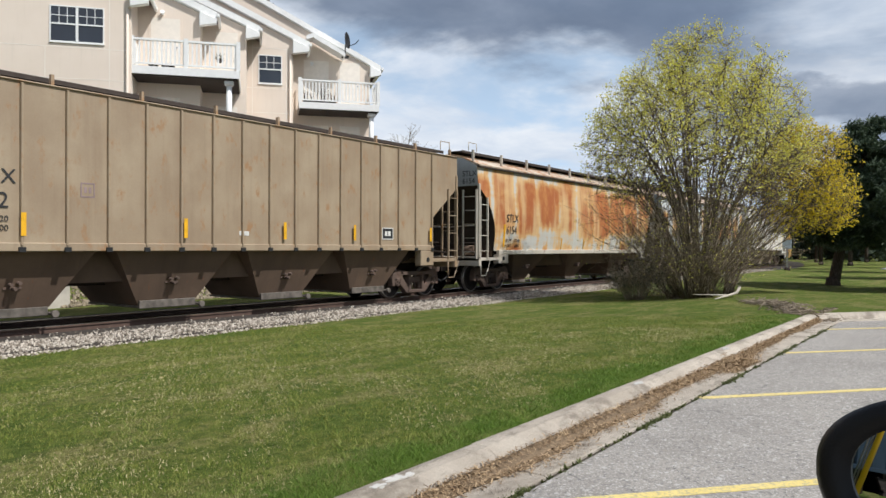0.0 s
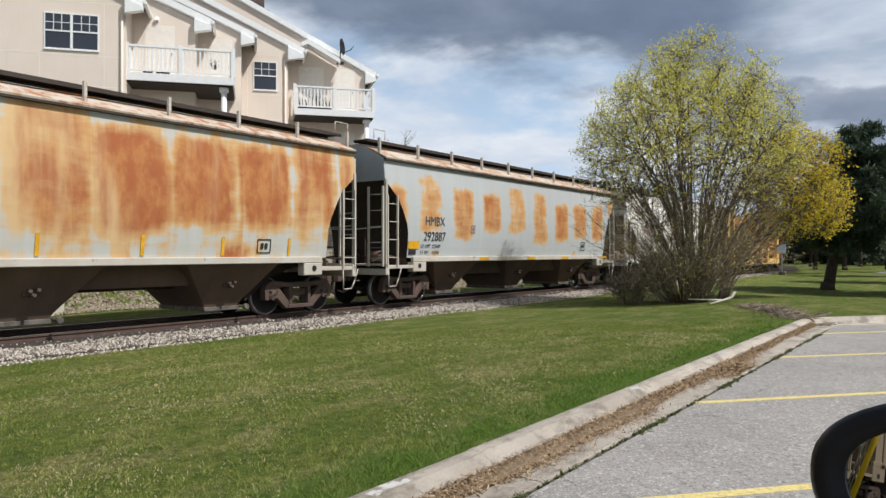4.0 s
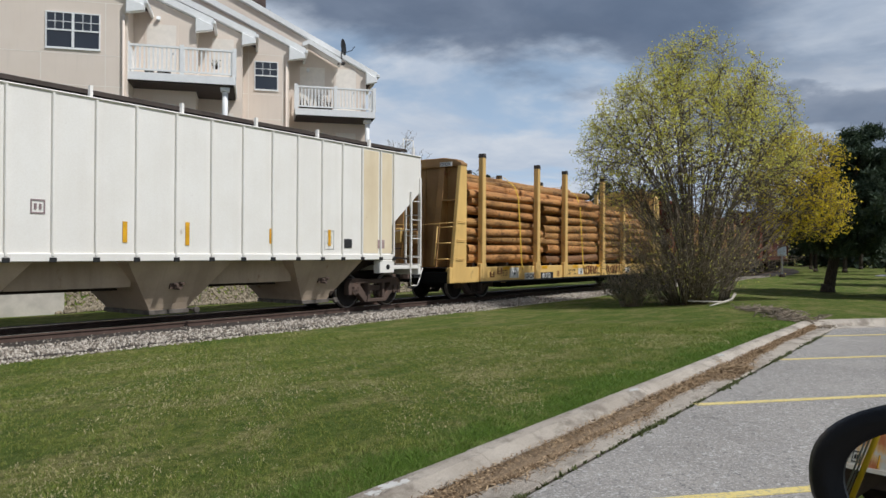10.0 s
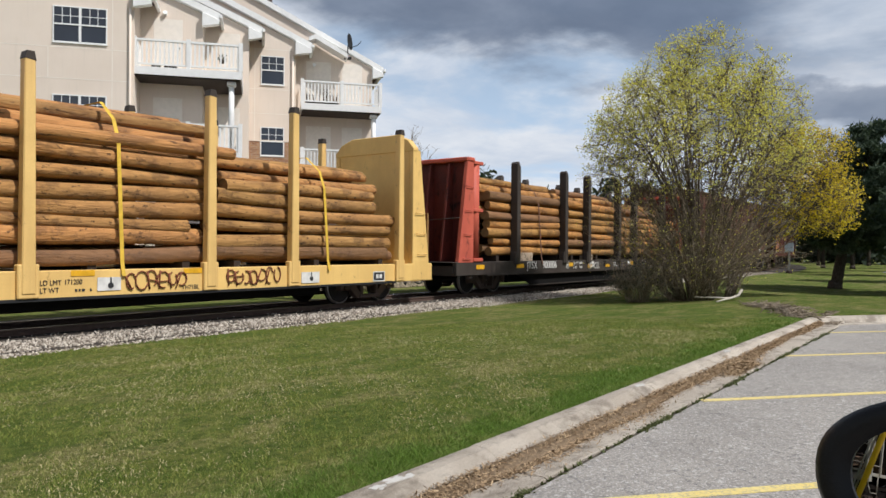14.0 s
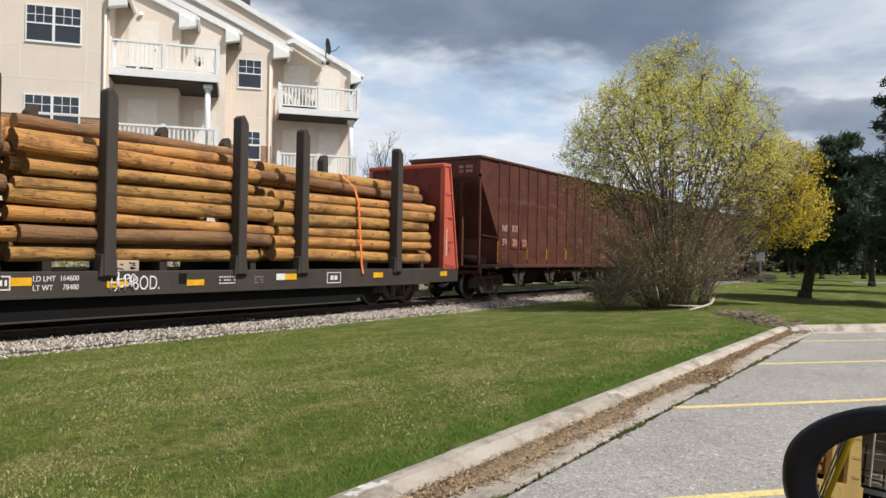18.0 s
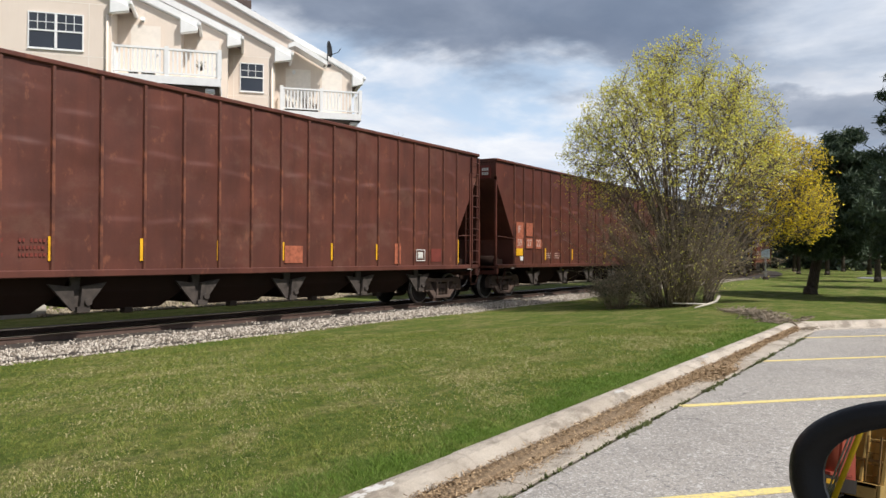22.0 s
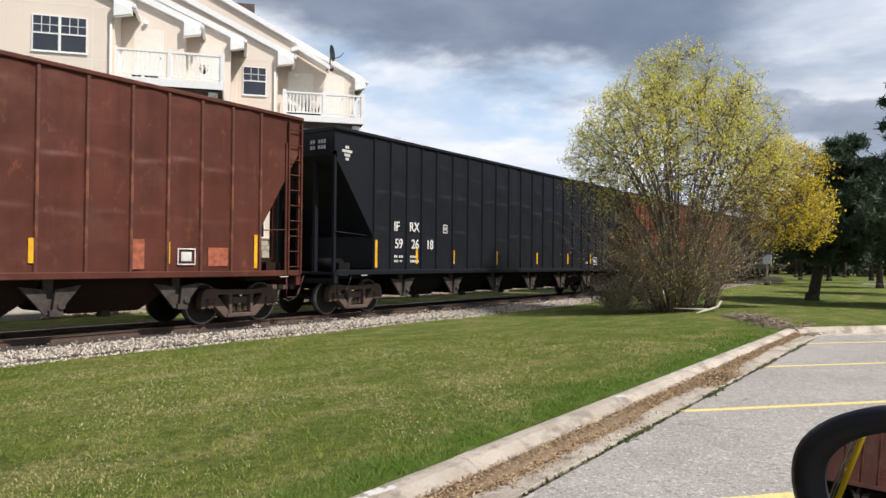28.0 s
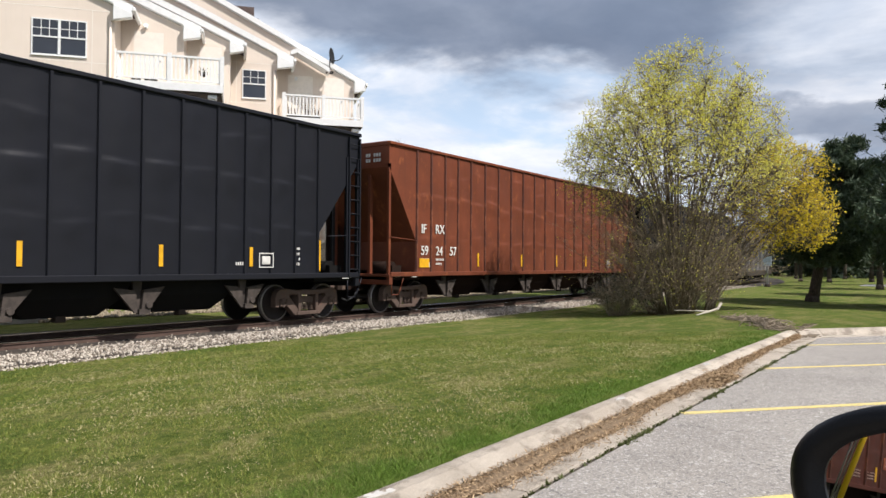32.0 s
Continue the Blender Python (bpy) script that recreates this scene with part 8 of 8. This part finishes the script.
shrub("shrub", "low olive-green twiggy shrub in the grass", (22.2, 8.6, -0.14), (0.9, 0.6), 0.85, 60, 15, M_TWIG, M_NEEDLE_FAR, 1800)
vase_tree("tree", "young tree with dense bright yellow leaves", (24.9, 6.75, -0.08), (28.1, 4.85, 3.85), (2.1, 2.15, 2.4), 22, 31, M_LEAF_Y, 0.080, 15000, M_BARK, twigs=2400, branches=6, stem_r=0.024, low=-0.9, wild=0.2)
pine("pine_tree", "dark pine with a thick bare lower trunk", 36.0, 5.05, 7.3, 3.0, 3, clear=2.0, tufts=10, limbs=7, lean=-1.6)
pine("pine_tree", "tall dark pine at the edge of the park", 33.0, 0.3, 10.2, 3.8, 9, clear=1.8, tufts=10, limbs=7)
rnd_far = random.Random(77)
for fx, fy, fh in ((46, 1.2, 9), (58, 4.0, 9), (64, 8.6, 9.5), (72, 3.2, 10), (78, 9.5, 10), (84, 6.5, 11), (88, 13.5, 10), (95, 2.0, 11), (100, 10.5, 11), (104, 16.5, 12), (110, 6.0, 12), (118, 13.0, 12), (124, 19.0, 13), (130, 3.0, 13)):
    pine("pine_tree", "distant dark pine in the park", fx, fy, fh * rnd_far.uniform(0.85, 1.1), 3.6, int(fx * 10), clear=2.4, tufts=5, trunk_r=0.22, mat_needle=M_NEEDLE_FAR, limbs=5)
bare_tree("bare_tree", "distant leafless tree beyond the railway", 70.3, 56.6, 0.0, 15.5, 5.0, 2)
bare_tree("bare_tree", "leafless tree in the park", 58.0, 2.6, -0.12, 5.0, 2.0, 12)


def woods():
    """Far belt of trees that closes the park."""
    rnd = random.Random(5)
    g, pts = Geo(), []
    for i in range(190):
        a = radians(rnd.uniform(-50, 75))
        d = rnd.uniform(105, 165)
        x, y = d * math.cos(a), d * math.sin(a)
        if x > 50 and abs(math.hypot(x - CURVE_X, y - TRACK_Y - CURVE_R) - CURVE_R) < 9:
            continue
        h = rnd.uniform(7, 12)
        g.tube((x, y, -0.6), (x, y, h * 0.8), 0.28, 0.1, 5)
        for k in range(85):
            f = rnd.random() ** 0.8 if k < 70 else rnd.uniform(-0.04, 0.12)
            r = 3.8 * (1.05 - f) ** 0.6
            pts.append((x + rnd.gauss(0, r * 0.5), y + rnd.gauss(0, r * 0.5), 0.6 + h * f))
    t = tagged(part("distant_woods", g, M_PINEBARK), "far belt of dark trees along the park", "woods", kind="stuff")
    tagged(part("distant_foliage", leaves_mesh("distant_foliage", pts, 0.9, M_NEEDLE_FAR, 4, 6, 0.5, 1.2), None), "dark foliage of the far tree belt", "foliage", kind="stuff")


grass()
straw()
stones()
woods()

# ---- mirror, litter, signs, small things ----
def wing_mirror():
    """Side mirror of the parked car: shell, rim and real mirror glass."""
    n = Vector((-0.96645, 0.22130, 0.13039)).normalized()
    right = Vector((0, 0, 1)).cross(n).normalized()
    up = n.cross(right).normalized()
    O = Vector((0.9320, 0.0504, 1.2695)) + right * 0.013 - up * 0.013
    m = Matrix.Translation(O) @ Matrix((right, up, n)).transposed().to_4x4()
    t = thing("wing_mirror", "black plastic car side mirror showing the train", "car mirror", at=m)

    def outline(wa, hb, rc, z, k=44, dx=0.0):
        pts = []
        for i in range(k):
            a = 2 * math.pi * i / k
            c, s = math.cos(a), math.sin(a)
            e = 2 / 2.2
            pts.append((dx + wa * math.copysign(abs(c) ** e, c), hb * math.copysign(abs(s) ** e, s) + 0.012 * c * max(0.0, s), z))
        return pts
    W, H = 0.118, 0.088
    rings = [outline(W - 0.037, H - 0.027, 0, -0.004), outline(W - 0.035, H - 0.025, 0, 0.010), outline(W - 0.010, H - 0.008, 0, 0.014), outline(W, H, 0, 0.002), outline(W + 0.002, H + 0.002, 0, -0.02), outline(W - 0.006, H - 0.006, 0, -0.06), outline(W - 0.03, H - 0.03, 0, -0.10), outline(0.04, 0.03, 0, -0.118)]
    part("housing", Geo().loft(rings, True, True), M_PLASTIC, t)
    part("mirror_glass", Geo().loft([outline(W - 0.036, H - 0.026, 0, -0.002), outline(W - 0.036, H - 0.026, 0, 0.001)]), M_MIRROR, t)
    part("arm", Geo().loft([[(W - 0.02, y, z) for y, z in ((-0.05, -0.05), (0.03, -0.05), (0.03, -0.01), (-0.05, -0.01))], [(W + 0.12, y, z) for y, z in ((-0.07, -0.06), (0.05, -0.06), (0.05, 0.0), (-0.07, 0.0))]]), M_PLASTIC, t, bevel=0.008)


def litter():
    """Dead leaves and straw along the gutter, with a small heap."""
    rng = np.random.default_rng(12)
    n = 36000
    x = np.where(rng.random(n) < 0.06, rng.uniform(-8, 2, n), 2.0 + 14.8 * rng.random(n) ** 1.25)
    width = (0.15 + 0.04 * np.sin(x * 1.3) + 0.03 * np.sin(x * 3.1)) * np.clip(1.2 - x / 15, 0.30, 1.3)
    y = KY - 0.055 - np.abs(rng.normal(0, 1, n)) * width * 0.75
    heap = rng.random(n) < 0.2
    x[heap] = 9.75 + rng.normal(0, 0.28, heap.sum())
    y[heap] = KY - 0.25 + rng.normal(0, 0.07, heap.sum())
    y = np.clip(y, KY - 0.40, KY - 0.045)
    z = 0.012 + (0.018 + 0.07 * np.clip(1 - (KY - 0.05 - y) / 0.09, 0, 1)) * rng.random(n) + np.where(heap, 0.085 * np.exp(-((x - 9.75) / 0.3) ** 2) * rng.random(n), 0)
    a = rng.uniform(0, 6.283, n)
    ln, wd = rng.uniform(0.006, 0.026, n) * (1 + x / 30), rng.uniform(0.001, 0.0042, n) * (1 + x / 25)
    tilt = rng.normal(0, 0.35, n)
    ax = np.stack([np.cos(a) * np.cos(tilt), np.sin(a) * np.cos(tilt), np.sin(tilt)], 1)
    bx = np.stack([-np.sin(a), np.cos(a), rng.normal(0, 0.35, n)], 1)
    P = np.stack([x, y, z], 1)
    v = np.stack([P - ax * ln[:, None] - bx * wd[:, None], P + ax * ln[:, None] - bx * wd[:, None] * 0.4, P + ax * ln[:, None] * 0.9 + bx * wd[:, None], P - ax * ln[:, None] * 0.8 + bx * wd[:, None]], 1).reshape(-1, 3)
    v[:, 2] = np.maximum(v[:, 2], 0.006)
    me = bpy.data.meshes.new("leaf_litter")
    me.vertices.add(4 * n)
    me.vertices.foreach_set("co", v.ravel())
    me.loops.add(4 * n)
    me.loops.foreach_set("vertex_index", np.arange(4 * n, dtype=np.int32))
    me.polygons.add(n)
    me.polygons.foreach_set("loop_start", np.arange(0, 4 * n, 4, dtype=np.int32))
    me.update()
    me.materials.append(M_DEADLEAF)
    tagged(new("leaf_litter", me), "dry brown leaves and straw lying in the gutter", "leaf litter", kind="stuff")
    # crumbs of soil under the leaves
    bed = Geo()
    k = -8.0
    ring = []
    while k < 16.6:
        w = (0.20 + 0.045 * math.sin(k * 1.3) + 0.03 * math.sin(k * 3.1)) * max(0.30, 1.15 - k / 15)
        ring.append([(k, KY - 0.045, 0.045), (k, KY - 0.06, 0.062), (k, KY - 0.06 - w * 0.6, 0.026), (k, KY - 0.06 - w, 0.004)])
        k += 0.2
    bed.loft(ring, True, False)
    tagged(part("gutter_dirt", bed, M_LITTER), "brown dirt band in the gutter", "dirt", kind="stuff")


def tufts():
    """Weeds in the seam between gutter and asphalt."""
    rnd = random.Random(9)
    g = Geo()
    for i in range(1500):
        x = 2.4 + 13.5 * rnd.random()
        if math.sin(x * 2.3) + 0.7 * math.sin(x * 5.1 + 1) < 0.3 and rnd.random() < 0.8:
            continue
        p = Vector((x, KY - 0.435 + rnd.gauss(0, 0.02), -0.008))
        for b in range(6):
            d = Vector((rnd.gauss(0, 0.022), rnd.gauss(0, 0.022), rnd.uniform(0.014, 0.034)))
            w = Vector((rnd.gauss(0, 0.009), rnd.gauss(0, 0.009), 0))
            g.add([p - w, p + w, p + d], [(0, 1, 2)])
    tagged(part("seam_weeds", g, M_WEED), "small dark green weeds in the gutter seam", "weeds", kind="stuff")


def brush():
    """Twigs and dead leaves heaped at the corner of the kerb, and a pale fallen branch by the shrub."""
    rnd = random.Random(14)
    g = Geo()
    for i in range(520):
        f = rnd.random()
        x, y = 16.9 + 4.2 * f + rnd.gauss(0, 0.14), 2.95 + 1.9 * f + rnd.gauss(0, 0.20)
        z = height(x, y) + 0.015 + rnd.random() * 0.11 * (1 - abs(2 * f - 1) ** 2)
        d = Vector((rnd.gauss(0, 1), rnd.gauss(0, 1), rnd.gauss(0, 0.22))).normalized() * rnd.uniform(0.05, 0.24)
        g.tube(Vector((x, y, z)) - d, Vector((x, y, z)) + d, rnd.uniform(0.006, 0.018), 0.006, 4)
    for i in range(160):
        x, y = 16.6 + rnd.random() * 2.2, 2.62 + rnd.gauss(0, 0.08) - 0.25 * rnd.random()
        d = Vector((rnd.gauss(0, 1), rnd.gauss(0, 1), rnd.gauss(0, 0.1))).normalized() * rnd.uniform(0.03, 0.09)
        z = 0.15 if y > 2.55 else 0.03
        g.tube(Vector((x, y, z)) - d, Vector((x, y, z)) + d, 0.012, 0.006, 4)
    tagged(part("brush_pile", g, M_BRUSH), "heap of dead twigs and leaves at the kerb corner", "brush pile", kind="stuff")
    b = thing("fallen_branch", "pale barkless branch lying by the shrub", "branch")
    z = 0.03
    limb_a, limb_b = Geo(), Geo()
    limb(limb_a, [Vector(p) for p in ((22.0, 6.15, z - 0.02), (22.5, 6.05, z + 0.03), (23.1, 6.05, z + 0.04), (23.6, 5.95, z + 0.10), (24.0, 5.95, z + 0.25))], 0.022, 0.05, 6)
    limb(limb_b, [Vector(p) for p in ((23.1, 6.05, z + 0.04), (22.7, 6.4, z + 0.06), (22.2, 6.85, z + 0.08))], 0.03, 0.014, 5)
    part("branch", limb_a, M_PALEWOOD, b)
    part("side_branch", limb_b, M_PALEWOOD, b)


def sign_post():
    t = thing("crossing_sign", "small pale sign on a post beside the track", "sign")
    x, y = 58.5, 11.2
    z = height(x, y)
    part("post", Geo().box(x - 0.05, x + 0.05, y - 0.05, y + 0.05, z - 0.1, z + 1.75), M_GREYMETAL, t)
    part("sign_face", Geo().box(x - 0.09, x - 0.055, y - 0.30, y + 0.30, z + 1.55, z + 2.25), M_SIGN, t)
    part("footing", Geo().tube((x, y, z - 0.1), (x, y, z + 0.22), 0.28, 0.16, 8), M_UNDER, t)


def guy_wire():
    """Anchored guy wire with a yellow guard, behind the parked car."""
    t = thing("guy_wire", "steel guy wires with a bright yellow plastic guard", "guy wire")
    a, b = Vector((-4.60, 3.51, 1.02)), Vector((-4.66, 3.33, 1.74))
    d = (b - a).normalized()
    ground = a - d * ((a.z - 0.1) / d.z)
    part("guard", Geo().tube(a - d * 0.35, a + d * 2.2, 0.024, n=10), M_GUARD, t)
    for k in (0.06, 0.10):
        o = Vector((0.01, k, 0))
        part("wire", Geo().tube(ground + o * 0.6, a + d * 3.2 + o, 0.008, n=5), M_GREYMETAL, t)
    part("anchor_rod", Geo().tube(ground - d * 0.25, a - d * 0.2, 0.014, n=6), M_GREYMETAL, t)


def kerb_marks():
    rnd = random.Random(2)
    for x, w in ((3.35, 0.34), (7.2, 0.17), (10.38, 0.16)):
        g = Geo()
        for k in range(16):
            px, py = x + w * (rnd.random() - 0.5), KY + 0.085 + rnd.gauss(0, 0.018)
            r = rnd.uniform(0.012, 0.035)
            pts = [(px + r * rnd.uniform(0.5, 1.3) * math.cos(a) * 1.5, py + 0.7 * r * rnd.uniform(0.5, 1.3) * math.sin(a)) for a in [6.283 * i / 7 for i in range(7)]]
            g.prism(pts, "z", 0.122, 0.1338 + 0.0002 * k)
        tagged(part("paint_splash", g, M_WHITEPAINT), "white paint splash on the kerb", "paint mark", "kerb paint marks", kind="structure")


def far_road():
    g = Geo().box(66, 72, -120, 6, -0.10, -0.085)
    tagged(part("road", g, M_FARROAD), "pale grey road across the park", "road", kind="structure")


def dead_leaf_mat():
    m = Mat("dry_leaf", 0.85, spec=0.2)
    r = m.random(island=True)
    c = m.mix(r, (0.15, 0.092, 0.048), (0.50, 0.365, 0.22))
    return m.done(c)


M_DEADLEAF = dead_leaf_mat()
M_WEED = leaf("weed_green", (0.07, 0.09, 0.028), (0.15, 0.16, 0.06), 0.2)
M_BRUSH = plain("dry_twig", (0.33, 0.265, 0.19), 0.9, vary=0.5, scale=8)
M_PALEWOOD = plain("pale_dead_wood", (0.55, 0.50, 0.42), 0.85, vary=0.3, scale=9)
M_GUARD = plain("yellow_guard_plastic", (0.85, 0.55, 0.02), 0.35, vary=0.1)
M_FARROAD = plain("far_asphalt", (0.30, 0.30, 0.30), 0.9)
wing_mirror()
litter()
tufts()
brush()
sign_post()
guy_wire()
kerb_marks()
far_road()

# ---- motion ----
def rolled(t):
    """Metres that the train has run by t; it slows gently."""
    return 5.7762 * t - 0.016384 * t ** 2 + 8.271e-5 * t ** 3


def motions():
    for ob, mid, reach in TRAIN:
        rows = []
        for k in range(65):
            t = k * 0.5
            s = mid - rolled(t)
            ax, ay, _ = along(s - reach)
            bx, by, _ = along(s + reach)
            rows.append((t, pose((ax + bx) / 2, (ay + by) / 2, RAIL_Z, 0, 0, math.degrees(math.atan2(by - ay, bx - ax)))))
        walk(ob, rows)
    roll_wheels()


def roll_wheels():
    """Wheelsets turn while their car is near; the rest of the time they hold still, out of sight."""
    for ob, mid, reach in TRAIN:
        for ax, x in WHEELSETS.get(ob.name, ()):
            near = [k * 0.1 for k in range(321) if -34 < mid + x - rolled(k * 0.1) < 42]
            if not near:
                continue
            at = ax.matrix_basis.translation.copy()
            turn = lambda t: Matrix.Translation(at) @ Euler((0, rolled(t) / -0.485, 0)).to_matrix().to_4x4()
            rows = [(t, turn(t)) for t in near]
            if near[0] > 0.05:
                rows.insert(0, (0.0, turn(near[0])))
            if near[-1] < 31.95:
                rows.append((32.0, turn(near[-1])))
            walk(ax, rows)


motions()
